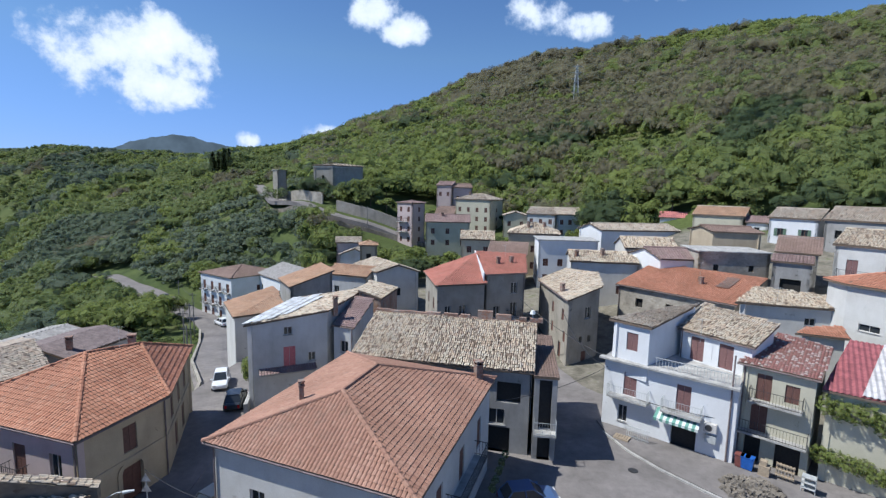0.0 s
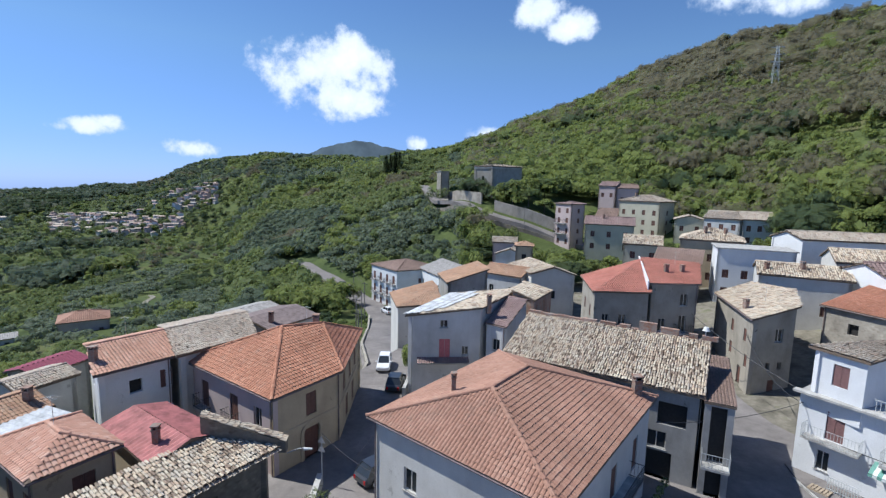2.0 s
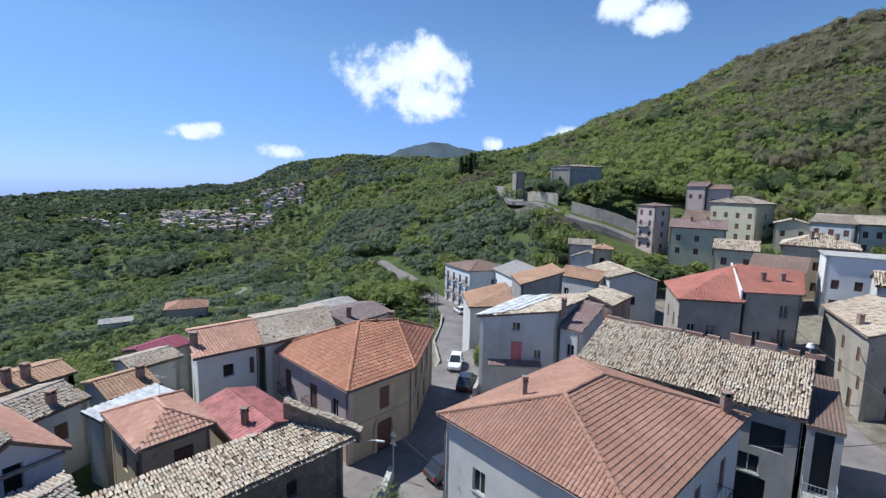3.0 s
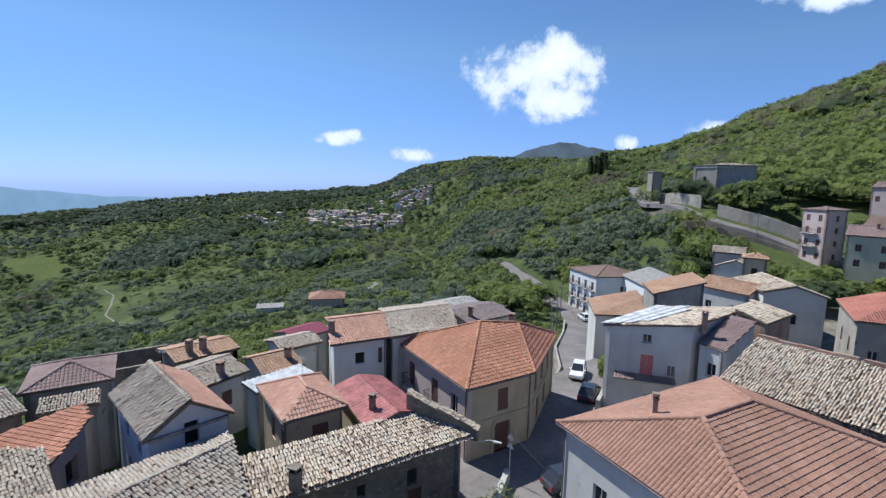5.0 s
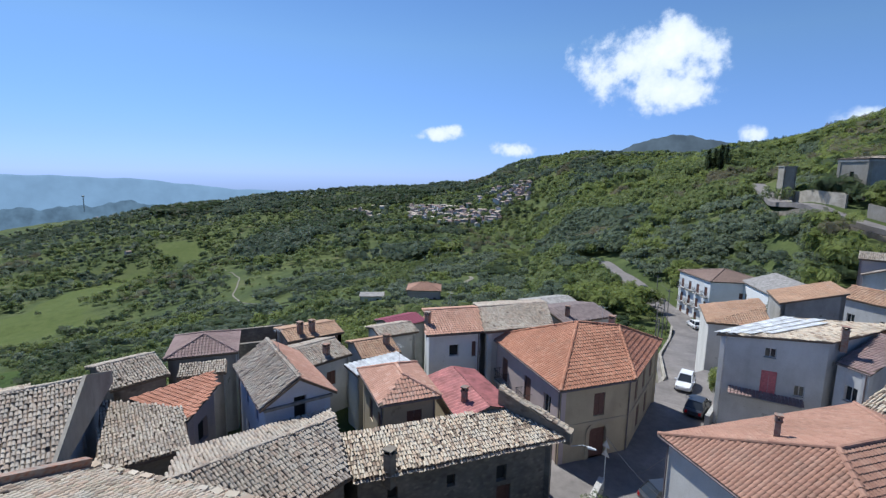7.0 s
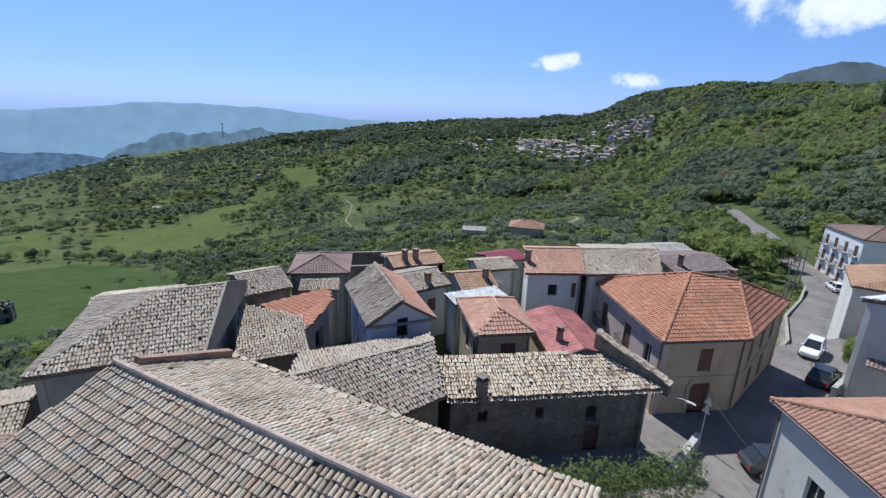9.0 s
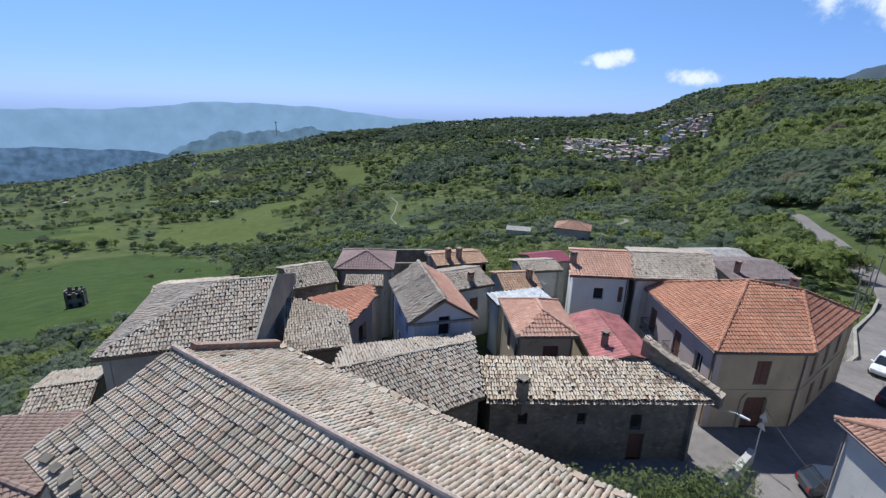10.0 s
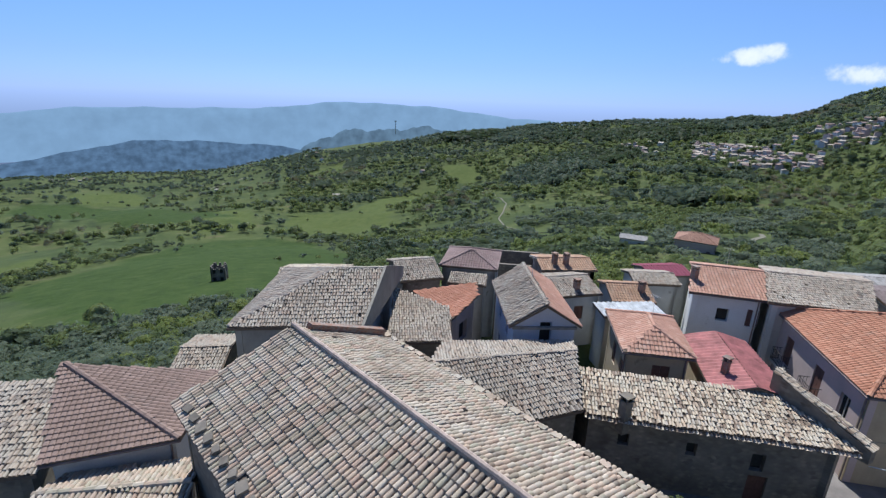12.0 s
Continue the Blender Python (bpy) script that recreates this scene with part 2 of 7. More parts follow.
def plain(name, base, rough=0.6, metal=0.0, vary=0.25, scale=6.0):
    m, n, l, p = nodes_of(name)
    fine = noise_at(n, l, place(n), scale, 5)
    l.new(blend_rgb(n, l, 1.0, ramp(n, l, fine, ((0.3, tuple(c * (1 - vary) for c in base)), (0.7, tuple(min(1, c * (1 + vary * 0.6)) for c in base)))), (1, 1, 1), "MULTIPLY"), p.inputs["Base Color"])
    p.inputs["Roughness"].default_value, p.inputs["Metallic"].default_value = rough, metal
    return m


def foliage(name, tones, gloss=0.55, gaps=0.35):
    """Leaves: tone by leaf and by stretch of wood, a little light through them."""
    m, n, l, p = nodes_of(name)
    pos = place(n)
    leaf = ramp(n, l, random_value(n, l), ((0.0, (0.88, 0.88, 0.86)), (1.0, (1.12, 1.12, 1.1))))
    wood = ramp(n, l, noise_at(n, l, pos, 0.11, 3, 0.7), [(0.28 + 0.44 * i / (len(tones) - 1), c) for i, c in enumerate(tones)])
    col = blend_rgb(n, l, 1.0, wood, leaf, "MULTIPLY")
    l.new(col, p.inputs["Base Color"])
    p.inputs["Roughness"].default_value = gloss
    p.inputs["Specular IOR Level"].default_value = 0.08
    # leaves of a clump face the sky on the whole
    tc = n.new("ShaderNodeTexCoord")
    lean = n.new("ShaderNodeVectorMath")
    lean.operation = "MULTIPLY_ADD"
    l.new(tc.outputs["Normal"], lean.inputs[0])
    lean.inputs[1].default_value, lean.inputs[2].default_value = (0.75, 0.75, 0.75), (0, 0, 0.5)
    unit = n.new("ShaderNodeVectorMath")
    unit.operation = "NORMALIZE"
    l.new(lean.outputs[0], unit.inputs[0])
    l.new(unit.outputs[0], p.inputs["Normal"])
    tr = n.new("ShaderNodeBsdfTranslucent")
    l.new(col, tr.inputs["Color"])
    mx = n.new("ShaderNodeMixShader")
    mx.inputs["Fac"].default_value = 0.45
    l.new(p.outputs[0], mx.inputs[1])
    l.new(tr.outputs[0], mx.inputs[2])
    # light gets through the gaps between the leaves of a clump
    gap = n.new("ShaderNodeBsdfTransparent")
    airy = n.new("ShaderNodeMixShader")
    airy.inputs["Fac"].default_value = gaps
    l.new(mx.outputs[0], airy.inputs[1])
    l.new(gap.outputs[0], airy.inputs[2])
    l.new(airy.outputs[0], n["Material Output"].inputs["Surface"])
    return m


MAT = {
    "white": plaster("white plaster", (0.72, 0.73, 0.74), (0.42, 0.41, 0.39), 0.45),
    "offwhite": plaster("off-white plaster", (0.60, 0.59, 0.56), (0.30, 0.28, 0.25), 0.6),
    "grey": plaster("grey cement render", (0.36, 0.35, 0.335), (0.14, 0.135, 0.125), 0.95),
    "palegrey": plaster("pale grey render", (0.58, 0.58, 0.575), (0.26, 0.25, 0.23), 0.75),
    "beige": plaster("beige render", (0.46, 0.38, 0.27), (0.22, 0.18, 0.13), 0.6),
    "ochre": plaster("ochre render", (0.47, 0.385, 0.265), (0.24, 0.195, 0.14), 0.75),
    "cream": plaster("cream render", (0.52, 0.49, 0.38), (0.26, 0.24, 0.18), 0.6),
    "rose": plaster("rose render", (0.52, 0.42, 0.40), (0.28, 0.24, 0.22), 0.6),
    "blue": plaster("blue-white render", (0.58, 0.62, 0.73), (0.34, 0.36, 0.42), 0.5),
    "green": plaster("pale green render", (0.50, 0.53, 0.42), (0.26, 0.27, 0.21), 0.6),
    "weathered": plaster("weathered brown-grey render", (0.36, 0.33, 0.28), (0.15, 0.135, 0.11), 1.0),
    "stone": stonework("rubble stone", ((0.16, 0.13, 0.10), (0.30, 0.26, 0.20), (0.22, 0.20, 0.17), (0.36, 0.32, 0.26)), (0.24, 0.21, 0.17)),
    "darkstone": stonework("dark rubble stone", ((0.16, 0.138, 0.115), (0.30, 0.26, 0.21), (0.23, 0.20, 0.17), (0.35, 0.31, 0.25)), (0.21, 0.185, 0.155)),
    "coppi": tile_material("weathered barrel tile", ((0.20, 0.155, 0.115), (0.33, 0.24, 0.18), (0.66, 0.545, 0.405), (0.58, 0.44, 0.32), (0.74, 0.655, 0.505), (0.48, 0.42, 0.355), (0.70, 0.585, 0.435)), (0.66, 0.605, 0.49), 0.42),
    "greycoppi": tile_material("lichened barrel tile", ((0.19, 0.155, 0.13), (0.50, 0.42, 0.34), (0.41, 0.31, 0.24), (0.59, 0.51, 0.41), (0.35, 0.31, 0.27), (0.52, 0.43, 0.34)), (0.50, 0.46, 0.39), 0.5),
    "nave": tile_material("big weathered barrel tile", ((0.25, 0.19, 0.14), (0.58, 0.46, 0.345), (0.50, 0.36, 0.27), (0.65, 0.57, 0.455), (0.34, 0.29, 0.215), (0.61, 0.49, 0.375), (0.43, 0.40, 0.295), (0.59, 0.45, 0.345)), (0.50, 0.47, 0.41), 0.4),
    "orange": tile_material("orange clay tile", ((0.44, 0.185, 0.11), (0.56, 0.255, 0.16), (0.50, 0.215, 0.13), (0.61, 0.30, 0.20)), (0.34, 0.21, 0.15), 0.15),
    "clay": tile_material("tan-orange clay tile", ((0.43, 0.182, 0.105), (0.53, 0.250, 0.150), (0.48, 0.212, 0.125), (0.57, 0.290, 0.182)), (0.30, 0.21, 0.16), 0.15),
    "pink": tile_material("faded terracotta tile", ((0.35, 0.185, 0.13), (0.43, 0.24, 0.17), (0.39, 0.21, 0.145), (0.46, 0.27, 0.195)), (0.30, 0.20, 0.15), 0.25),
    "tan": tile_material("tan clay tile", ((0.42, 0.24, 0.15), (0.52, 0.33, 0.21), (0.47, 0.28, 0.18), (0.55, 0.37, 0.25)), (0.32, 0.24, 0.18), 0.3),
    "brown": tile_material("brown cement tile", ((0.27, 0.185, 0.15), (0.335, 0.235, 0.195), (0.30, 0.205, 0.165)), (0.26, 0.20, 0.17), 0.2),
    "mauve": tile_material("mauve faded tile", ((0.30, 0.20, 0.19), (0.36, 0.26, 0.24), (0.33, 0.22, 0.21)), (0.26, 0.20, 0.18), 0.3),
    "red": tile_material("bright red tile", ((0.43, 0.155, 0.115), (0.51, 0.20, 0.15), (0.46, 0.17, 0.125)), (0.38, 0.20, 0.16), 0.25),
    "salmon": tile_material("pale salmon tile", ((0.52, 0.28, 0.20), (0.64, 0.37, 0.27), (0.56, 0.30, 0.21), (0.66, 0.42, 0.32)), (0.48, 0.33, 0.26), 0.12),
    "spotted": tile_material("red and pale mixed tile", ((0.30, 0.13, 0.115), (0.36, 0.17, 0.15), (0.40, 0.20, 0.175), (0.34, 0.15, 0.13), (0.58, 0.48, 0.44), (0.60, 0.52, 0.48)), (0.34, 0.22, 0.20), 0.25),
    "palestone": stonework("pale rubble stone", ((0.30, 0.26, 0.21), (0.46, 0.41, 0.34), (0.38, 0.35, 0.30), (0.54, 0.49, 0.41)), (0.44, 0.40, 0.34)),
    "bed": plain("roof bed", (0.16, 0.12, 0.09), 0.95),
    "maroon": plain("dark red painted sheet", (0.30, 0.095, 0.105), 0.95, 0.0, 0.4, 1.6),
    "redmetal": plain("faded red painted sheet", (0.44, 0.165, 0.155), 0.75, 0.0, 0.45, 1.2),
    "magenta": plain("magenta painted sheet", (0.22, 0.04, 0.075), 0.85, 0.0),
    "palesheet": plain("pale weathered sheet", (0.52, 0.50, 0.49), 0.75, 0.0, 0.3, 1.5),
    "mortar": plain("pinkish mortar", (0.45, 0.355, 0.30), 0.95, 0.0, 0.35, 5.0),
    "greymetal": plain("grey fibre sheet", (0.31, 0.295, 0.28), 0.8, 0.0, 0.4, 2.0),
    "brownmetal": plain("brown-grey sheet", (0.19, 0.15, 0.145), 0.9, 0.0, 0.4, 2.0),
    "whitemetal": plain("white painted sheet", (0.50, 0.52, 0.54), 0.8, 0.0, 0.45, 1.5),
    "concrete": plain("concrete", (0.40, 0.39, 0.37), 0.9, 0.0, 0.4, 1.2),
    "darkwood": plain("brown shutter wood", (0.13, 0.06, 0.045), 0.7),
    "greywood": plain("weathered grey wood", (0.24, 0.22, 0.20), 0.9, 0.0, 0.35, 3.0),
    "oxblood": plain("red-brown shutter", (0.19, 0.098, 0.092), 0.7),
    "pinkdoor": plain("pink painted door", (0.55, 0.16, 0.17), 0.6),
    "greendoor": plain("green shutter", (0.09, 0.15, 0.10), 0.6),
    "bluedoor": plain("blue shutter", (0.12, 0.17, 0.32), 0.6),
    "frame": plain("pale window frame", (0.55, 0.53, 0.50), 0.6),
    "iron": plain("wrought iron", (0.06, 0.06, 0.065), 0.6, 0.5),
    "paleiron": plain("pale painted iron", (0.50, 0.52, 0.52), 0.6, 0.2),
    "brick": stonework("old brick", ((0.30, 0.14, 0.09), (0.40, 0.20, 0.13), (0.34, 0.17, 0.11)), (0.36, 0.32, 0.28), 5.0),
    # the shade of unlit insides is put into this near-black colour
    "dark": plain("near-black room shade", (0.03, 0.028, 0.026), 0.9),
    "bark": plain("bark", (0.12, 0.095, 0.07), 0.95, 0.0, 0.5, 9.0),
}
glass_m, gn, gl, gp = nodes_of("window glass")
gp.inputs["Base Color"].default_value = (0.03, 0.035, 0.04, 1)
gp.inputs["Roughness"].default_value, gp.inputs["Specular IOR Level"].default_value = 0.06, 0.6
MAT["glass"] = glass_m


# ---- builders ----
def mesh_object(name, verts, faces, material, parent=None, label="", kind=""):
    me = bpy.data.meshes.new(name)
    me.from_pydata([tuple(v) for v in verts], [], faces)
    me.materials.append(MAT[material] if isinstance(material, str) else material)
    ob = new(name, me)
    if parent:
        ob.parent, ob.matrix_parent_inverse = parent, parent.matrix_basis.inverted()
    if label or kind:
        tagged(ob, label, kind=kind)
    return ob


def array_object(name, verts, quads, material, parent=None, label="", kind=""):
    """One mesh from numpy arrays: verts n x 3, faces m x k (all of one size)."""
    me = bpy.data.meshes.new(name)
    m, k = quads.shape
    me.vertices.add(len(verts))
    me.vertices.foreach_set("co", np.ascontiguousarray(verts, dtype=np.float32).ravel())
    me.loops.add(m * k)
    me.loops.foreach_set("vertex_index", np.ascontiguousarray(quads, dtype=np.int32).ravel())
    me.polygons.add(m)
    me.polygons.foreach_set("loop_start", np.arange(0, m * k, k, dtype=np.int32))
    me.update(calc_edges=True)
    me.validate()
    me.materials.append(MAT[material] if isinstance(material, str) else material)
    ob = new(name, me)
    if parent:
        ob.parent, ob.matrix_parent_inverse = parent, parent.matrix_basis.inverted()
    if label or kind:
        tagged(ob, label, kind=kind)
    return ob


class Solid:
    """Gathers boxes and other simple solids into one mesh."""

    def __init__(self):
        self.v, self.f = [], []

    def box(self, a, b, m=None):
        (x0, y0, z0), (x1, y1, z1) = a, b
        i = len(self.v)
        pts = [Vector((x, y, z)) for z in (z0, z1) for x, y in ((x0, y0), (x1, y0), (x1, y1), (x0, y1))]
        self.v += [m @ p if m else p for p in pts]
        self.f += [tuple(i + k for k in q) for q in ((3, 2, 1, 0), (4, 5, 6, 7), (0, 1, 5, 4), (1, 2, 6, 5), (2, 3, 7, 6), (3, 0, 4, 7))]
        return self

    def tube(self, a, b, r0, r1=None, sides=8, cap=True):
        a, b, r1 = Vector(a), Vector(b), r0 if r1 is None else r1
        d = (b - a).normalized()
        s = d.orthogonal().normalized()
        t = d.cross(s)
        i = len(self.v)
        for c, r in ((a, r0), (b, r1)):
            self.v += [c + (s * math.cos(6.2832 * k / sides) + t * math.sin(6.2832 * k / sides)) * r for k in range(sides)]
        self.f += [(i + k, i + (k + 1) % sides, i + sides + (k + 1) % sides, i + sides + k) for k in range(sides)]
        if cap:
            self.f += [tuple(i + k for k in reversed(range(sides))), tuple(i + sides + k for k in range(sides))]
        return self

    def prism(self, poly, down):
        """A flat polygon of 3D points, given a depth along the vector down."""
        i, n = len(self.v), len(poly)
        self.v += [Vector(p) for p in poly] + [Vector(p) + Vector(down) for p in poly]
        self.f += [tuple(range(i, i + n)), tuple(reversed(range(i + n, i + 2 * n)))]
        self.f += [(i + k, i + n + k, i + n + (k + 1) % n, i + (k + 1) % n) for k in range(n)]
        return self

    def done(self, name, material, parent=None, label="", kind=""):
        return mesh_object(name, self.v, self.f, material, parent, label, kind)


def clip(poly, a, b, c):
    """The part of a 2D polygon where a x + b y + c >= 0."""
    out = []
    for k, p in enumerate(poly):
        q = poly[(k + 1) % len(poly)]
        fp, fq = a * p[0] + b * p[1] + c, a * q[0] + b * q[1] + c
        if fp >= -1e-9:
            out.append(p)
        if (fp > 1e-9 and fq < -1e-9) or (fp < -1e-9 and fq > 1e-9):
            s = fp / (fp - fq)
            out.append((p[0] + s * (q[0] - p[0]), p[1] + s * (q[1] - p[1])))
    return out


# tile kinds: across, along, width, height, disorder
TILES = {
    "coppi": (0.175, 0.34, 0.163, 0.072, 0.9), "greycoppi": (0.18, 0.34, 0.168, 0.074, 0.75), "nave": (0.19, 0.38, 0.178, 0.082, 0.5),
    "orange": (0.25, 0.37, 0.25, 0.055, 0.12), "clay": (0.25, 0.37, 0.25, 0.05, 0.12), "pink": (0.225, 0.31, 0.225, 0.045, 0.15), "tan": (0.25, 0.37, 0.25, 0.055, 0.2), "brown": (0.22, 0.29, 0.22, 0.035, 0.05),
    "mauve": (0.25, 0.37, 0.25, 0.05, 0.1), "red": (0.25, 0.37, 0.25, 0.05, 0.05), "spotted": (0.21, 0.33, 0.21, 0.055, 0.2), "salmon": (0.25, 0.37, 0.25, 0.055, 0.2),
}
SHEETS = {"redmetal", "maroon", "magenta", "greymetal", "brownmetal", "whitemetal"}
TILE_MESHES = {}
rng = np.random.default_rng(11)


def tile_shape(across, along, width, high, sides=4):
    """A barrel tile, its lower end at the origin, running up along y."""
    a = np.linspace(0, math.pi, sides + 1)
    lower = np.stack([-np.cos(a) * width / 2, np.zeros(sides + 1), np.sin(a) * high + 0.035], 1)
    upper = np.stack([-np.cos(a) * width * 0.42, np.full(sides + 1, along * 1.18), np.sin(a) * high * 0.8], 1)
    v = np.concatenate([lower, upper])
    f = np.array([(k, k + 1, sides + 2 + k, sides + 1 + k) for k in range(sides)])[:, ::-1]
    return v, f


def lay_tiles(poly, kind, roof, coarse=1.0, singles=0, near=(0, 0)):
    """Covers one slope (3D polygon) with tiles; the singles nearest to a place of the plan are pieces of their own."""
    across, along, width, high, loose = TILES[kind]
    across, along, width, high = across * coarse, along * coarse, width * coarse, high * min(coarse, 1.6)
    p = np.array([tuple(q) for q in poly])
    n = np.zeros(3)
    for k in range(len(p)):
        n += np.cross(p[k], p[(k + 1) % len(p)])
    n /= np.linalg.norm(n)
    n = n if n[2] > 0 else -n
    u = np.cross([0, 0, 1], n)
    u = u / np.linalg.norm(u) if np.linalg.norm(u) > 1e-4 else np.array([1.0, 0, 0])
    v = np.cross(n, u)
    o = p[0]
    q = np.stack([(p - o) @ u, (p - o) @ v], 1)
    us = np.arange(q[:, 0].min() + across / 2, q[:, 0].max(), across)
    vs = np.arange(q[:, 1].min(), q[:, 1].max(), along)
    uu, vv = [g.ravel() for g in np.meshgrid(us, vs)]
    tu, tv = uu, vv + along * 0.45
    keep = np.zeros(len(uu), bool)
    for k in range(len(q)):
        a, b = q[k], q[(k + 1) % len(q)]
        cross = (a[1] > tv) != (b[1] > tv)
        with np.errstate(divide="ignore", invalid="ignore"):
            keep ^= cross & (tu < (b[0] - a[0]) * (tv - a[1]) / (b[1] - a[1]) + a[0])
    uu, vv = uu[keep], vv[keep]
    if loose > 0.4:
        gone = rng.random(len(uu)) > 0.006
        uu, vv = uu[gone], vv[gone]
    m = len(uu)
    if m == 0:
        return
    # sagging rafters, and each tile a little out of line
    sag = 0.05 * loose * np.sin(uu * 0.9 + vv * 0.35) + 0.03 * loose * np.sin(uu * 2.1 + 1.3)
    shift = rng.normal(0, 0.022 * loose, m)
    turn = rng.normal(0, 0.04 * loose, m)
    lift = rng.normal(0, 0.012 * loose, m) + sag * 0.5 + 0.05 * min(loose, 1)
    org = o + np.outer(uu + shift, u) + np.outer(vv + rng.normal(0, 0.03 * loose, m), v) + np.outer(lift, n)
    ca, sa = np.cos(turn), np.sin(turn)
    ax = np.outer(ca, u) + np.outer(sa, v)
    ay = np.outer(-sa, u) + np.outer(ca, v)
    tv_, tf = tile_shape(across, along, width, high, 4 if coarse < 1.5 else 3)
    first = np.argsort((org[:, 0] - near[0]) ** 2 + (org[:, 1] - near[1]) ** 2)[:singles] if singles else np.array([], int)
    if singles:
        key = (kind, coarse)
        if key not in TILE_MESHES:
            me = bpy.data.meshes.new("roof_tile")
            me.from_pydata([tuple(c) for c in tv_], [], [tuple(int(i) for i in g) for g in tf])
            me.materials.append(MAT[kind])
            TILE_MESHES[key] = me
        for i in first:
            t = new("roof_tile", TILE_MESHES[key])
            t.parent = roof
            t.matrix_basis = Matrix((
                (ax[i][0], ay[i][0], n[0], org[i][0]), (ax[i][1], ay[i][1], n[1], org[i][1]), (ax[i][2], ay[i][2], n[2], org[i][2]), (0, 0, 0, 1)))
    rest = np.ones(m, bool)
    rest[first] = False
    org, ax, ay = org[rest], ax[rest], ay[rest]
    if len(org):
        verts = org[:, None] + tv_[None, :, 0:1] * ax[:, None] + tv_[None, :, 1:2] * ay[:, None] + tv_[None, :, 2:3] * n
        faces = tf[None] + (np.arange(len(org)) * len(tv_))[:, None, None]
        array_object("tiles", verts.reshape(-1, 3), faces.reshape(-1, 4), kind, roof, kind="stuff")


def lay_sheet(poly, kind, roof, wave=0.22, high=0.045):
    """Corrugated sheet over one slope."""
    p = np.array([tuple(q) for q in poly])
    n = np.zeros(3)
    for k in range(len(p)):
        n += np.cross(p[k], p[(k + 1) % len(p)])
    n /= np.linalg.norm(n)
    n = n if n[2] > 0 else -n
    u = np.cross([0, 0, 1], n)
    u = u / np.linalg.norm(u) if np.linalg.norm(u) > 1e-4 else np.array([1.0, 0, 0])
    v = np.cross(n, u)
    o = p[0]
    q = [((c - o) @ u, (c - o) @ v) for c in p]
    verts, faces = [], []
    lo, hi = min(c[0] for c in q), max(c[0] for c in q)
    step = wave / 4
    for k in range(int((hi - lo) / step)):
        a = lo + k * step
        strip = clip(clip(q, 1, 0, -a), -1, 0, a + step)
        if len(strip) < 3:
            continue
        i = len(verts)
        for cu, cv in strip:
            h = high * (1 + math.sin(6.2832 * (cu - lo) / wave)) + 0.012
            verts.append(o + cu * u + cv * v + h * n)
        faces.append(tuple(range(i, i + len(strip))))
    mesh_object("sheet", verts, faces, kind, roof)


def wall_mesh(p, q, z0, z1, top, holes, thick=0.4):
    """A wall from p to q (its outside on the right hand), z0 to z1, with a shaped top (u, z) and holes (u0, u1, v0, v1)."""
    p, q = Vector((*p, 0)), Vector((*q, 0))
    length = (q - p).length
    d = (q - p) / length
    inward = Vector((-d.y, d.x, 0))
    s = Solid()

    def at(u, z, deep=0.0):
        return p + d * u + inward * deep + Vector((0, 0, z))

    us = sorted({0.0, length, *(min(max(h[0], 0), length) for h in holes), *(min(max(h[1], 0), length) for h in holes)})
    vs = sorted({z0, z1, *(min(max(h[2], z0), z1) for h in holes), *(min(max(h[3], z0), z1) for h in holes)})
    for ua, ub in zip(us, us[1:]):
        for va, vb in zip(vs, vs[1:]):
            mu, mv = (ua + ub) / 2, (va + vb) / 2
            if any(h[0] < mu < h[1] and h[2] < mv < h[3] for h in holes):
                continue
            for deep, flip in ((0, False), (thick, True)):
                i = len(s.v)
                s.v += [at(ua, va, deep), at(ub, va, deep), at(ub, vb, deep), at(ua, vb, deep)]
                s.f.append((i + 3, i + 2, i + 1, i) if flip else (i, i + 1, i + 2, i + 3))
    for u0, u1, v0, v1 in holes:
        ring = [(u0, v0), (u1, v0), (u1, v1), (u0, v1)]
        for k in range(4):
            a, b = ring[k], ring[(k + 1) % 4]
            i = len(s.v)
            s.v += [at(*a), at(*a, thick), at(*b, thick), at(*b)]
            s.f.append((i, i + 1, i + 2, i + 3))
    crown = [(0.0, z1)] + [c for c in top if c[1] > z1 + 0.01] + [(length, z1)]
    if len(crown) > 2:
        crown = [(length, z1)] + list(reversed([c for c in top if c[1] > z1 + 0.01])) + [(0.0, z1)]
        s.prism([at(*c) for c in reversed(crown)], inward * thick)
    for u in (0.0, length):
        i = len(s.v)
        s.v += [at(u, z0), at(u, z0, thick), at(u, z1, thick), at(u, z1)]
        s.f.append((i, i + 1, i + 2, i + 3))
    i = len(s.v)
    s.v += [at(0, z1), at(length, z1), at(length, z1, thick), at(0, z1, thick)]
    s.f.append((i, i + 1, i + 2, i + 3))
    return s


def wall_frame(p, q, u, z, out=0.0):
    """A pose on a wall: x along it, y outwards, z up."""
    d = Vector((q[0] - p[0], q[1] - p[1], 0)).normalized()
    o = Vector((d.y, -d.x, 0))
    c = Vector((p[0], p[1], 0)) + d * u + o * out + Vector((0, 0, z))
    return Matrix(((d.x, o.x, 0, c.x), (d.y, o.y, 0, c.y), (0, 0, 1, c.z), (0, 0, 0, 1)))


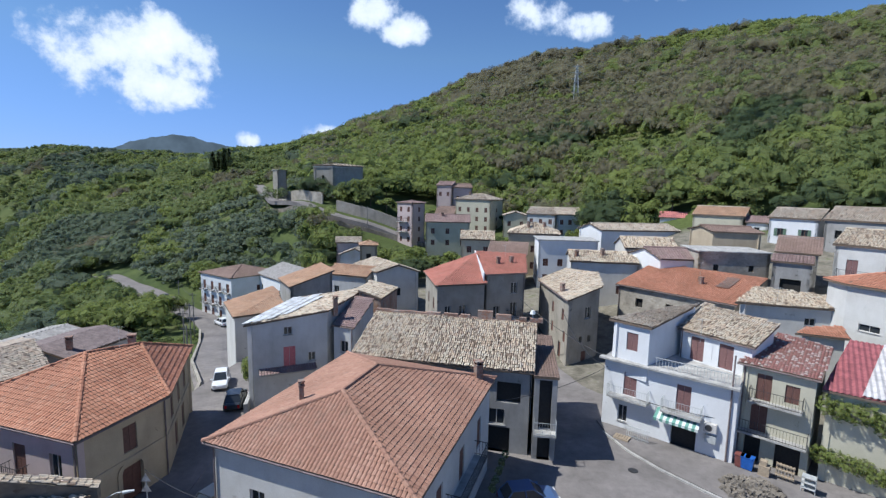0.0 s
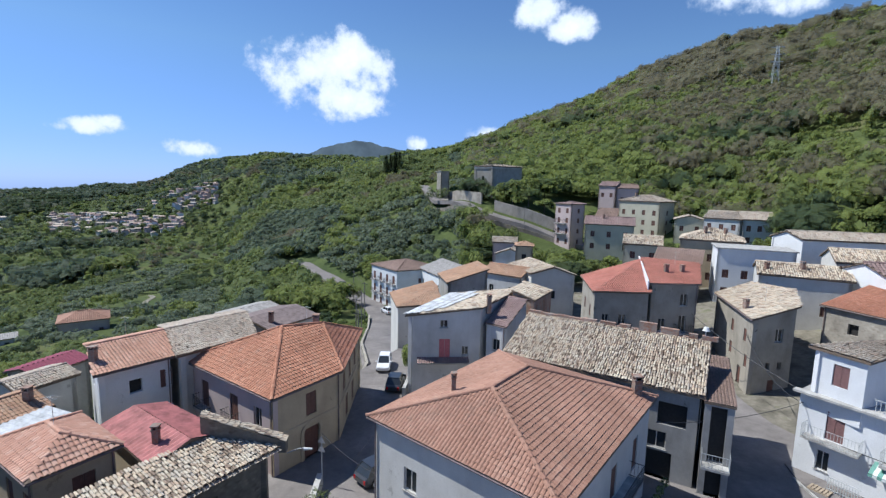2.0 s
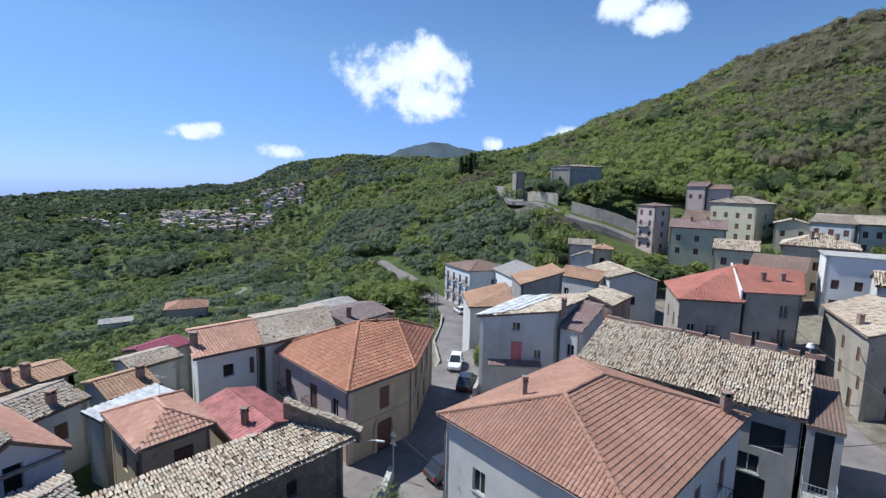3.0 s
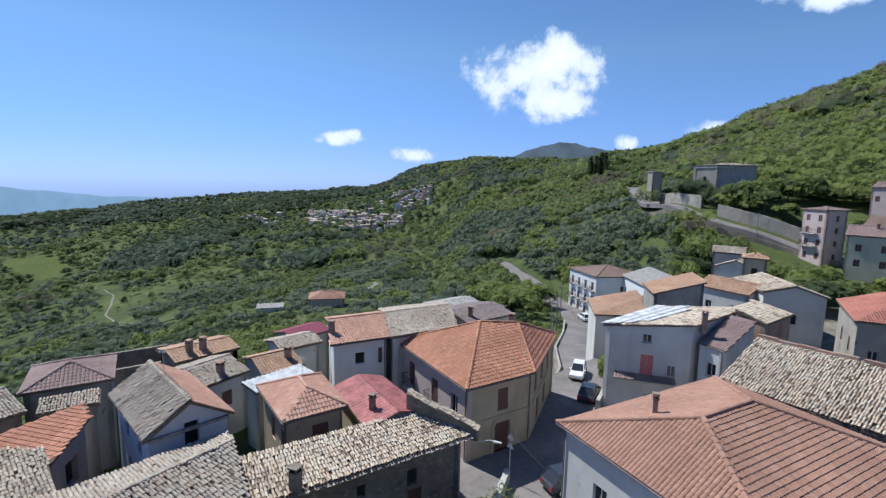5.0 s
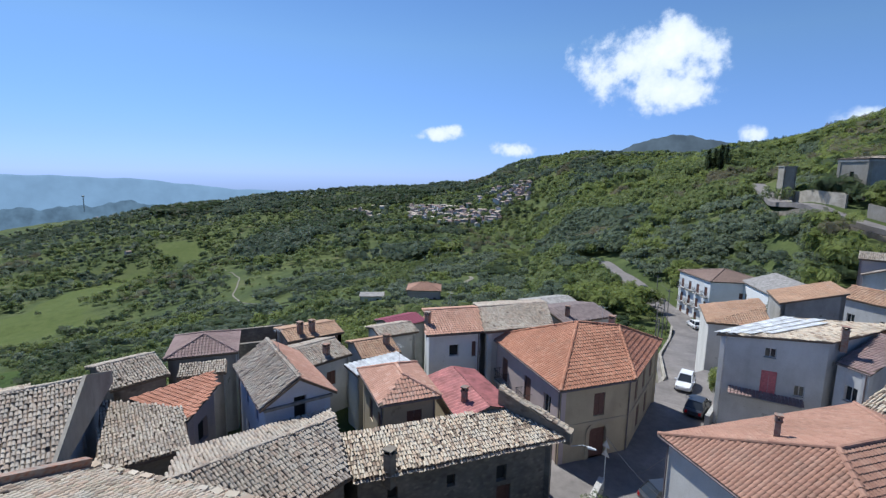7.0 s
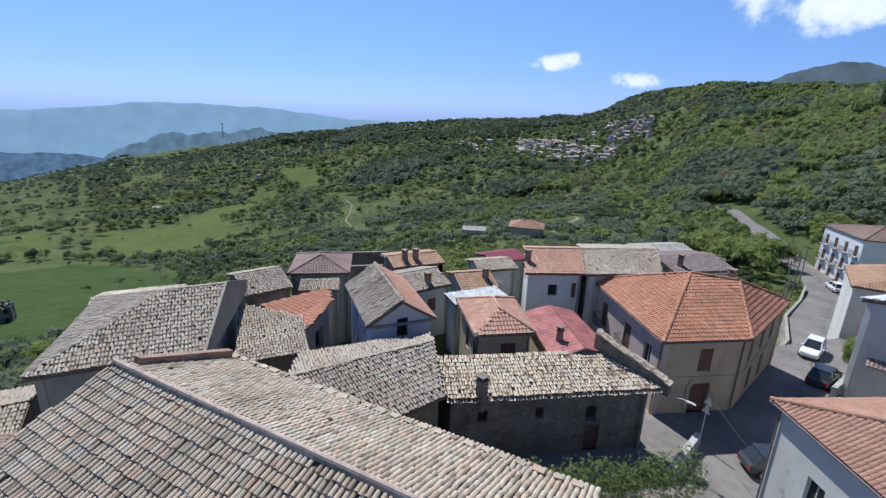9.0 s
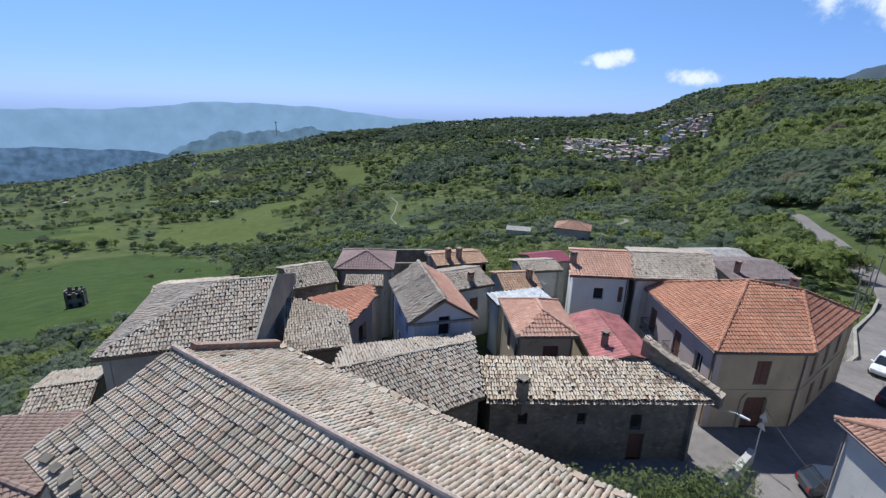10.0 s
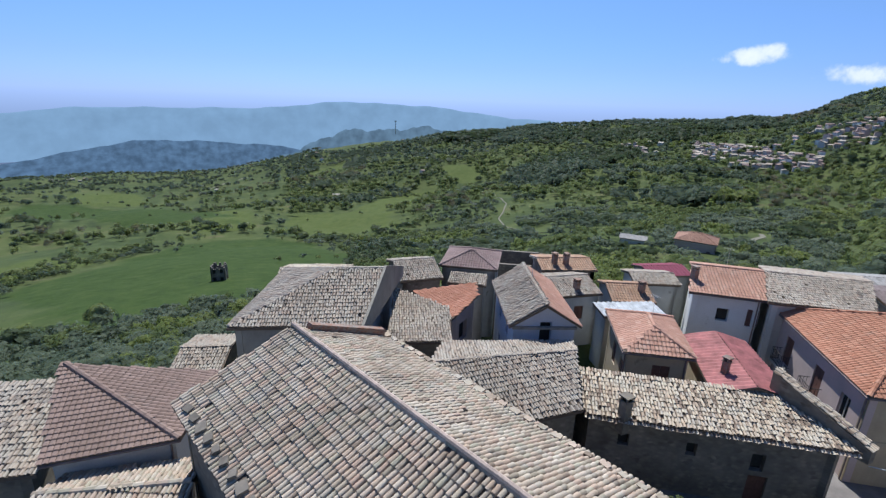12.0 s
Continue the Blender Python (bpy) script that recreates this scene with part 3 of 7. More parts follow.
def louvred(m, x0, x1, y0, h):
    """One shutter leaf, its louvres a sawtooth face."""
    k = max(4, int(h / 0.16))
    side = [(y0, 0.01), (y0 + 0.04, 0.01)]
    for i in range(k):
        z = 0.05 + i * (h - 0.1) / k
        side += [(y0 + 0.062, z), (y0 + 0.035, z + (h - 0.1) / k * 0.9)]
    side += [(y0 + 0.04, h - 0.01), (y0, h - 0.01)]
    s = Solid()
    n = len(side)
    s.v = [m @ Vector((x, c, z)) for x in (x0, x1) for c, z in side]
    s.f = [tuple(reversed(range(n))), tuple(range(n, 2 * n))] + [(i, (i + 1) % n, n + (i + 1) % n, n + i) for i in range(n)]
    return s


def window(house, m, w, h, kind):
    """A window or door in its opening; m stands at the middle of its foot, y outwards."""
    if kind in ("door", "gate"):
        leaf = Solid()
        leaf.box((-w / 2, -0.22, 0), (w / 2, -0.16, h), m)
        for k in (-0.25, 0.25):
            for a, b in ((0.12, 0.45), (0.52, 0.92)):
                leaf.box((k * w - w * 0.17, -0.16, a * h), (k * w + w * 0.17, -0.145, b * h), m)
        return leaf.done("door", "darkwood" if kind == "door" else "greymetal", house)
    # a near-black sheet across the hole stands for the shade inside
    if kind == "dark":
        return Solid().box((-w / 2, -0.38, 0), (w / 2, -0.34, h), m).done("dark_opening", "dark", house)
    win = Solid()
    t = 0.06
    for a, b in (((-w / 2, 0), (w / 2, t)), ((-w / 2, h - t), (w / 2, h)), ((-w / 2, t), (-w / 2 + t, h - t)), ((w / 2 - t, t), (w / 2, h - t)), ((-t / 2, t), (t / 2, h - t))):
        win.box((a[0], -0.2, a[1]), (b[0], -0.14, b[1]), m)
    if kind in ("win", "french", "open"):
        ob = win.done("window", "frame" if kind != "open" else "darkwood", house)
        for x0, x1 in ((-w / 2 + t, -t / 2), (t / 2, w / 2 - t)):
            Solid().box((x0, -0.18, t), (x1, -0.17, h - t), m).done("pane", "glass", ob)
        Solid().box((-w / 2 - 0.08, -0.05, -0.06), (w / 2 + 0.08, 0.07, 0.0), m).done("sill", "concrete", ob)
        if kind == "open":
            for sx in (-1, 1):
                louvred(m, min(sx * w / 2, sx * w), max(sx * w / 2, sx * w), 0.02, h).done("shutter", "greendoor", ob)
        return ob
    colour = {"shut": "darkwood", "ox": "oxblood", "pinkdoor": "pinkdoor", "green": "greendoor", "bluedoor": "bluedoor"}[kind]
    ob = win.done("window", "frame", house)
    for x0, x1 in ((-w / 2 + 0.01, -0.012), (0.012, w / 2 - 0.01)):
        louvred(m, x0, x1, -0.13, h).done("shutter", colour, ob)
    return ob


BARS = {}


def balcony(house, m, w, depth=0.9, rail="iron", solid=False):
    """m: middle of the slab's wall edge, its top at z 0, y outwards."""
    b = Solid().box((-w / 2, 0, -0.14), (w / 2, depth, 0), m)
    for x in (-w / 2 + 0.25, w / 2 - 0.25):
        b.box((x - 0.07, 0, -0.34), (x + 0.07, depth * 0.6, -0.14), m)
    ob = b.done("balcony", "concrete", house)
    for name, z in (("bottom_rail", 0.08), ("top_rail", 0.98)):
        r = Solid().box((-w / 2, depth - 0.04, z), (w / 2, depth - 0.01, z + 0.035), m)
        for x in (-w / 2, w / 2 - 0.03):
            r.box((x, 0, z), (x + 0.03, depth - 0.03, z + 0.034), m)
        r.done(name, rail, ob)
    if rail not in BARS:
        one = Solid().box((-0.01, -0.01, 0.02), (0.01, 0.01, 1.0)).done("baluster", rail)
        BARS[rail] = one.data
        bpy.data.objects.remove(one)
    k = int(w / 0.2)
    spots_ = [(-w / 2 + 0.012 + i * (w - 0.034) / k, depth - 0.026) for i in range(k + 1)]
    spots_ += [(x, y) for x in (-w / 2 + 0.012, w / 2 - 0.022) for y in np.arange(0.14, depth - 0.06, 0.2)]
    for x, y in spots_:
        bar = new("baluster", BARS[rail])
        bar.parent = ob
        bar.matrix_basis = m @ Matrix.Translation((x, y, 0))
    return ob


def chimney(house, x, y, z, high=1.1, wide=0.45, material="brick"):
    m = Matrix.Translation((x, y, z)) @ Matrix.Rotation(0.4, 4, "Z")
    w = wide / 2
    c = Solid().box((-w, -w, -0.9), (w, w, high), m).box((-w - 0.05, -w - 0.05, high - 0.08), (w + 0.05, w + 0.05, high), m).done("chimney", material, house)
    top = Solid()
    for sx in (-1, 1):
        for sy in (-1, 1):
            top.box((sx * w * 0.75 - 0.05, sy * w * 0.75 - 0.05, high), (sx * w * 0.75 + 0.05, sy * w * 0.75 + 0.05, high + 0.18), m)
    top.box((-w - 0.06, -w - 0.06, high + 0.18), (w + 0.06, w + 0.06, high + 0.25), m)
    top.done("chimney_cap", material, c)
    return c


class House:
    def __init__(self, name, label, corners, base, eave, roof, tiles, wall, over=0.35, coarse=1.0, singles=0, near=(0, 0), group="", category="house", sheet_wave=0.42):
        """corners: the roof's edge, counterclockwise from above; roof: {edge number: slope} for each edge from which a slope rises."""
        self.c = [Vector((x, y)) for x, y in corners]
        cx, cy = sum(p.x for p in self.c) / len(self.c), sum(p.y for p in self.c) / len(self.c)
        self.root = new(name, None)
        tagged(self.root, label, category, group)
        self.root.location = (cx, cy, base)
        self.base, self.eave, self.wallmat = base, eave, wall
        n = len(self.c)
        self.planes = []
        for e, slope in roof.items():
            slope, raised = slope if isinstance(slope, tuple) else (slope, 0.0)
            a, b = self.c[e], self.c[(e + 1) % n]
            d = (b - a).normalized()
            inward = Vector((-d.y, d.x))
            self.planes.append((inward.x * slope, inward.y * slope, eave + raised - slope * inward.dot(a)))
        if not self.planes:
            self.planes.append((0.0, 0.0, eave))
        polys = []
        for i, pl in enumerate(self.planes):
            poly = [tuple(p) for p in self.c]
            for j, other in enumerate(self.planes):
                if i != j and poly:
                    poly = clip(poly, other[0] - pl[0], other[1] - pl[1], other[2] - pl[2])
            polys.append([Vector((x, y, pl[0] * x + pl[1] * y + pl[2])) for x, y in poly])
        self.roofs = []
        mixed_tiles = tiles
        for i, poly in enumerate(polys):
            tiles = mixed_tiles[i] if isinstance(mixed_tiles, (list, tuple)) else mixed_tiles
            if len(poly) < 3 or tiles == "open":
                self.roofs.append(None)
                continue
            r = self.add(Solid().prism(poly, (0, 0, -0.16)), "roof", "bed" if tiles in TILES else ("concrete" if tiles == "flat" else "bed"))
            self.roofs.append(r)
            share = int(singles / max(1, len(polys)))
            if tiles in TILES:
                self.fill(lay_tiles, poly, tiles, r, coarse, share, near)
            elif tiles in SHEETS:
                self.fill(lay_sheet, poly, tiles, r, sheet_wave)
        # ridge and hip tiles
        if tiles in TILES and all(r is not None for r in self.roofs):
            for i in range(len(polys)):
                for j in range(i + 1, len(polys)):
                    if not self.roofs[i] or not self.roofs[j]:
                        continue
                    shared = [p for p in polys[i] if any((p - q).length < 0.02 for q in polys[j])]
                    if len(shared) >= 2:
                        self.ridge(shared[0], shared[-1], tiles, coarse)
        self.inset(over)

    def fill(self, how, poly, kind, roof, *rest):
        how(poly, kind, roof, *rest)

    def add(self, solid, name, material, label=""):
        return solid.done(name, material, self.root, label)

    def ridge(self, a, b, kind, coarse):
        length = (b - a).length
        if length < 0.5:
            return
        d = (b - a) / length
        side = d.cross(Vector((0, 0, 1))).normalized()
        up = side.cross(d)
        s = Solid()
        step = 0.42 * coarse
        k = max(1, int(length / step))
        r = 0.15 * min(coarse, 1.4)
        for i in range(k):
            p0, p1 = a + d * (i * length / k), a + d * ((i + 1.12) * length / k)
            base = len(s.v)
            for c, rr, lift in ((p0, r, 0.05), (p1, r * 0.88, 0.03)):
                for q in range(5):
                    t = math.pi * q / 4
                    s.v.append(c + side * (-math.cos(t) * rr) + up * (math.sin(t) * rr * 0.8 + lift))
            s.f += [(base + q, base + q + 1, base + 6 + q, base + 5 + q) for q in range(4)]
        self.add(s, "ridge_tiles", kind)

    def height(self, x, y):
        return min(a * x + b * y + c for a, b, c in self.planes)

    def inset(self, over):
        n = len(self.c)
        lines = []
        for k in range(n):
            a, b = self.c[k], self.c[(k + 1) % n]
            d = (b - a).normalized()
            lines.append((a + Vector((-d.y, d.x)) * over, d))
        self.w = []
        for k in range(n):
            (p, d), (q, e) = lines[k - 1], lines[k]
            den = d.x * e.y - d.y * e.x
            s = ((q.x - p.x) * e.y - (q.y - p.y) * e.x) / den
            self.w.append(p + d * s)

    def walls(self, openings=(), materials=None, thick=0.4, parapet=0.0):
        """openings: (wall, metres along it from its left end seen from outside, foot above base, width, height, kind)."""
        n = len(self.w)
        deep = self.base - 1.5
        for k in range(n):
            p, q = self.w[k], self.w[(k + 1) % n]
            length = (q - p).length
            top = []
            for s in np.linspace(0, 1, 9):
                c = p + (q - p) * float(s)
                top.append((float(s) * length, self.height(c.x, c.y) - 0.06 + parapet))
            z1 = min(t[1] for t in top)
            mine = [o for o in openings if o[0] == k]
            holes = [(o[1] - o[3] / 2, o[1] + o[3] / 2, self.base + o[2], self.base + o[2] + o[4]) for o in mine]
            mat = (materials or {}).get(k, self.wallmat)
            wall_mesh(p, q, deep, z1, top, holes, thick).done("wall", mat, self.root)
            for o in mine:
                window(self.root, wall_frame(p, q, o[1], self.base + o[2]), o[3], o[4], o[5])
        return self

    def balcony(self, wall, u, z, w, depth=0.9, rail="iron"):
        p, q = self.w[wall], self.w[(wall + 1) % len(self.w)]
        balcony(self.root, wall_frame(p, q, u, self.base + z), w, depth, rail)
        return self

    def chimney(self, x, y, high=1.0, wide=0.45, material="brick"):
        chimney(self.root, x, y, self.height(x, y), high, wide, material)
        return self

    def gutter(self, wall, pipe=None):
        a, b = self.c[wall], self.c[(wall + 1) % len(self.c)]
        s = Solid().tube((a.x, a.y, self.eave - 0.1), (b.x, b.y, self.eave - 0.1), 0.06, sides=6)
        s.done("gutter", "brownmetal", self.root)
        if pipe is not None:
            p = self.w[wall] if pipe == 0 else self.w[(wall + 1) % len(self.w)]
            d = (self.w[wall] - self.w[(wall + 1) % len(self.w)]).normalized()
            o = Vector((-d.y, d.x)) * 0.08
            inn = d * (-0.15 if pipe == 0 else 0.15)
            e = p + o + inn
            Solid().tube((e.x, e.y, self.base), (e.x, e.y, self.eave - 0.1), 0.05, sides=6).done("drainpipe", "brownmetal", self.root)
        return self


# ---- ground: one sheet out to the horizon ----
def ground_material():
    m, n, l, p = nodes_of("meadow, scrub and soil")
    pos = place(n)
    big = noise_at(n, l, pos, 0.012, 4)
    mid = noise_at(n, l, pos, 0.07, 6, 0.65)
    fine = noise_at(n, l, pos, 1.2, 6, 0.7)
    grass = ramp(n, l, mid, ((0.30, (0.042, 0.06, 0.028)), (0.48, (0.066, 0.092, 0.036)), (0.60, (0.092, 0.12, 0.046)), (0.74, (0.125, 0.118, 0.07))))
    woodland = ramp(n, l, mid, ((0.3, (0.075, 0.095, 0.035)), (0.55, (0.10, 0.125, 0.045)), (0.75, (0.15, 0.135, 0.08))))
    col = blend_rgb(n, l, ramp(n, l, big, ((0.42, (0, 0, 0)), (0.58, (1, 1, 1)))), grass, woodland)
    # mown meadows on the slope below the village
    blade = noise_at(n, l, pos, 0.16, 7, 0.75)
    lush = ramp(n, l, blade, ((0.32, (0.030, 0.050, 0.015)), (0.46, (0.045, 0.076, 0.019)), (0.58, (0.058, 0.090, 0.024)), (0.72, (0.088, 0.108, 0.040))))
    hay = ramp(n, l, blade, ((0.30, (0.060, 0.082, 0.024)), (0.45, (0.086, 0.115, 0.032)), (0.60, (0.108, 0.134, 0.042)), (0.74, (0.130, 0.140, 0.060))))
    for k_, (x, y, rx, ry, turn) in enumerate(FIELDS):
        mp = n.new("ShaderNodeMapping")
        mp.vector_type = "TEXTURE"
        mp.inputs["Location"].default_value = (x, y, 0)
        mp.inputs["Rotation"].default_value = (0, 0, radians(turn))
        mp.inputs["Scale"].default_value = (rx, ry, 1e6)
        l.new(pos, mp.inputs["Vector"])
        ln = n.new("ShaderNodeVectorMath")
        ln.operation = "LENGTH"
        l.new(mp.outputs["Vector"], ln.inputs[0])
        rag = n.new("ShaderNodeMath")
        rag.operation = "MULTIPLY_ADD"
        l.new(noise_at(n, l, pos, 0.022, 5), rag.inputs[0])
        rag.inputs[1].default_value = 1.1
        l.new(ln.outputs["Value"], rag.inputs[2])
        rag2 = n.new("ShaderNodeMath")
        rag2.operation = "MULTIPLY"
        l.new(rag.outputs[0], rag2.inputs[0])
        rag2.inputs[1].default_value = 0.6
        inside = ramp(n, l, rag2.outputs[0], ((0.86, (1, 1, 1)), (0.93, (0, 0, 0))))
        col = blend_rgb(n, l, inside, col, lush if k_ in (0, 4) else hay)
    # trodden earth and concrete between the houses
    dust = ramp(n, l, noise_at(n, l, pos, 0.5, 5), ((0.35, (0.13, 0.12, 0.10)), (0.6, (0.24, 0.22, 0.19)), (0.75, (0.12, 0.14, 0.06))))
    mp = n.new("ShaderNodeMapping")
    mp.vector_type = "TEXTURE"
    mp.inputs["Location"].default_value = (18, 62, 0)
    mp.inputs["Scale"].default_value = (52, 44, 1e6)
    l.new(pos, mp.inputs["Vector"])
    ln = n.new("ShaderNodeVectorMath")
    ln.operation = "LENGTH"
    l.new(mp.outputs["Vector"], ln.inputs[0])
    col = blend_rgb(n, l, ramp(n, l, ln.outputs["Value"], ((0.92, (1, 1, 1)), (1.0, (0, 0, 0)))), col, dust)
    col = blend_rgb(n, l, 0.7, col, ramp(n, l, fine, ((0.25, (0.45, 0.45, 0.42)), (0.7, (1.1, 1.1, 1.0)))), "MULTIPLY")
    l.new(col, p.inputs["Base Color"])
    p.inputs["Roughness"].default_value = 0.95
    p.inputs["Specular IOR Level"].default_value = 0.1
    bump(n, l, p, fine, 0.5, 0.3)
    return m


FIELDS = [(-205, -85, 130, 58, 15), (-412, -56, 82, 50, 20), (-535, -12, 122, 30, -21), (-430, -170, 80, 34, 20), (-520, -330, 210, 52, 58), (-700, -430, 120, 42, 35), (-240, -185, 40, 22, 40), (-840, -145, 80, 30, -15), (-680, 75, 70, 22, 10)]


def in_field(x, y):
    for cx, cy, rx, ry, turn in FIELDS:
        a = radians(turn)
        dx, dy = x - cx, y - cy
        u, v = (dx * math.cos(a) + dy * math.sin(a)) / rx, (-dx * math.sin(a) + dy * math.cos(a)) / ry
        if u * u + v * v < 0.95:
            return True
    return False


MAT["ground"] = ground_material()
around = np.radians(np.concatenate([np.arange(-60, 140, 0.6), np.arange(140, 300, 4.0)]))
radii = np.concatenate([[0.02, 5, 10, 20, 30], np.geomspace(36, 4700, 170)])
gx = -np.sin(around)[None] * radii[:, None]
gy = np.cos(around)[None] * radii[:, None]
gz = ground_z(gx, gy) - 0.06
na, nr = len(around), len(radii)
gi = np.arange(nr * na).reshape(nr, na)
quads = np.stack([gi[:-1], gi[1:], np.roll(gi, -1, 1)[1:], np.roll(gi, -1, 1)[:-1]], -1).reshape(-1, 4)
land = array_object("ground", np.stack([gx, gy, gz], -1).reshape(-1, 3), quads[:, ::-1], "ground")
tagged(land, "green hillside meadow and scrub ground round the village", "ground", kind="structure")
land.data.shade_smooth()


def asphalt():
    m, n, l, p = nodes_of("worn asphalt")
    pos = place(n)
    broad, mid, fine = noise_at(n, l, pos, 0.25, 5), noise_at(n, l, pos, 1.6, 6, 0.7), noise_at(n, l, pos, 30, 2)
    col = ramp(n, l, broad, ((0.35, (0.165, 0.150, 0.142)), (0.6, (0.235, 0.214, 0.204)), (0.75, (0.29, 0.268, 0.255))))
    col = blend_rgb(n, l, 0.6, col, ramp(n, l, mid, ((0.3, (0.6, 0.6, 0.6)), (0.6, (1, 1, 1)))), "MULTIPLY")
    col = blend_rgb(n, l, 0.4, col, ramp(n, l, fine, ((0.3, (0.6, 0.6, 0.6)), (0.7, (1, 1, 1)))), "MULTIPLY")
    l.new(col, p.inputs["Base Color"])
    p.inputs["Roughness"].default_value = 0.9
    bump(n, l, p, fine, 0.3, 0.01)
    return m


MAT["asphalt"] = asphalt()


def road(name, label, line, width, material="asphalt", lift=0.05, step=2.0):
    """A strip along a line of plan points, draped on the ground."""
    pts = [Vector(p) for p in line]
    path = []
    for a, b in zip(pts, pts[1:]):
        k = max(1, int((b - a).length / step))
        path += [a + (b - a) * (i / k) for i in range(k)]
    path.append(pts[-1])
    for _ in range(3):
        path = [path[0]] + [(path[i - 1] + path[i] * 2 + path[i + 1]) / 4 for i in range(1, len(path) - 1)] + [path[-1]]
    v, f = [], []
    for i, p in enumerate(path):
        d = (path[min(i + 1, len(path) - 1)] - path[max(i - 1, 0)]).normalized()
        s = Vector((-d.y, d.x)) * width / 2
        z = max(float(ground_z(*(p + s))), float(ground_z(*p)), float(ground_z(*(p - s)))) + lift
        for q in (p + s, p - s):
            v += [(q.x, q.y, z), (q.x, q.y, z - 1.2)]
    for i in range(len(path) - 1):
        a, b = 4 * i, 4 * i + 4
        f += [(a, a + 2, b + 2, b), (a, b, b + 1, a + 1), (a + 2, a + 3, b + 3, b + 2)]
    ob = mesh_object(name, v, f, material)
    return tagged(ob, label, "road", kind="structure")


square = Solid()
square.prism([(-30, 8, 0.0), (-16, -24, 0.0), (24, -22, 0.0), (46, 12, 0.0), (42, 36, 0.0), (30, 46, 0.0), (22, 58, 0.0), (-4, 60, 0.0), (-24, 54, 0.0)], (0, 0, -0.04))
tagged(square.done("road", "asphalt"), "grey worn asphalt of the village square and lanes", "road", kind="structure")
road("road", "grey asphalt road leading down past the white house", [(-19.6, 30), (-20.0, 41), (-25, 52), (-33, 65), (-39, 80), (-43.5, 90), (-52, 101), (-64, 109), (-82, 122), (-100, 140), (-118, 150)], 5.2)
road("road", "pale road climbing past the church", [(20, 104), (6.8, 117.8), (-3.5, 129), (-14.7, 132.5), (-24, 134.5), (-31, 137), (-38, 140.5), (-46, 146), (-56, 160), (-64, 176), (-75, 200), (-92, 238)], 4.6)
# ---- houses round the square ----
a = House("house", "grey two-storey house under a hipped faded terracotta roof", [(-12.7, 24.0), (-0.8, 19.3), (4.2, 33.5), (-7.7, 38.2)], 0, 7.2, {0: 0.6, 1: 0.375, 2: 0.35, 3: 0.375}, "pink", "offwhite", singles=300, near=(-0.8, 19.3))
a.walls([(0, 3.0, 3.6, 1.0, 1.4, "win"), (0, 7.2, 3.6, 1.0, 1.4, "win"), (0, 10.2, 3.6, 1.0, 1.4, "win"), (1, 3.5, 3.4, 1.0, 2.1, "shut"), (1, 7.5, 3.4, 1.0, 2.1, "shut"), (1, 11.5, 3.4, 1.0, 2.1, "shut"), (3, 4, 3.4, 1.0, 1.4, "shut"), (3, 9, 3.4, 1.0, 1.4, "shut")])
a.balcony(1, 7.5, 3.4, 6.0, 0.9).chimney(-8.0, 26.3, 0.95, 0.26, "brick").chimney(2.8, 32.6, 1.0, 0.5)
a.gutter(0, 0)

b = House("house", "grey house with a weathered barrel-tile roof and brick roof wall", [(-7.5, 38.2), (7.4, 35.0), (8.8, 41.4), (-6.1, 44.6)], 0, 7.0, {0: 0.34}, "coppi", "grey", singles=200, near=(7.4, 35))
b.walls([(0, 10.2, 4.3, 1.5, 1.6, "dark"), (0, 12.9, 4.2, 1.9, 1.7, "dark"), (0, 12.0, 2.3, 1.3, 1.3, "win"), (0, 12.2, 0, 1.8, 2.1, "dark"), (1, 2.5, 3.5, 1.0, 1.3, "win")])

o = House("house", "ochre corner house with arched door under orange hipped roof", [(-20.9, 25.6), (-19.1, 32.1), (-22.9, 42.4), (-32.8, 29.2)], 0, 6.0, {0: 0.385, 1: 0.76, 2: 0.8, 3: 0.44}, ("clay", "orange", "clay", "clay"), "ochre", singles=300, near=(-20.9, 25.9))
o.walls([(0, 3.4, 3.4, 1.0, 1.8, "shut"), (0, 3.4, 0, 1.5, 2.4, "door"), (1, 2.2, 3.3, 1.0, 1.7, "shut"), (1, 5, 3.3, 1.0, 1.7, "shut"), (1, 7.8, 3.3, 1.0, 1.7, "shut"), (1, 3.4, 0.4, 1.1, 2.0, "shut"), (1, 6.5, 0.4, 1.1, 2.0, "shut"),
         (3, 2.4, 2.6, 1.1, 2.2, "shut"), (3, 6.6, 2.6, 1.1, 2.2, "shut"), (3, 9.7, 3.0, 1.0, 1.7, "win")], {3: "rose"})
o.balcony(3, 2.4, 2.6, 1.6, 0.7).balcony(3, 6.6, 2.6, 1.6, 0.7).gutter(0, 1).gutter(3, 1)
o.chimney(-24.6, 36.6, 1.0, 0.5)
for k_ in (0, 1):
    p_, q_ = o.w[k_], o.w[k_ + 1]
    Solid().box((0, -0.05, 0), ((q_ - p_).length, 0.07, 0.28), wall_frame(p_, q_, 0, 2.75)).done("string_course", "beige", o.root)
p_, q_ = o.w[0], o.w[1]
arch = Solid()
for k_ in range(9):
    t0_, t1_ = math.pi * k_ / 9, math.pi * (k_ + 1) / 9
    f_ = wall_frame(p_, q_, 3.4, 0)
    arch.prism([f_ @ Vector((r_ * math.cos(t_), 0.09, 2.1 + r_ * 0.8 * math.sin(t_))) for r_, t_ in ((0.78, t0_), (1.08, t0_), (1.08, t1_), (0.78, t1_))], (f_.to_3x3() @ Vector((0, -0.2, 0))))
arch.box((-1.08, -0.1, 0), (-0.78, 0.09, 2.1), f_).box((0.78, -0.1, 0), (1.08, 0.09, 2.1), f_)
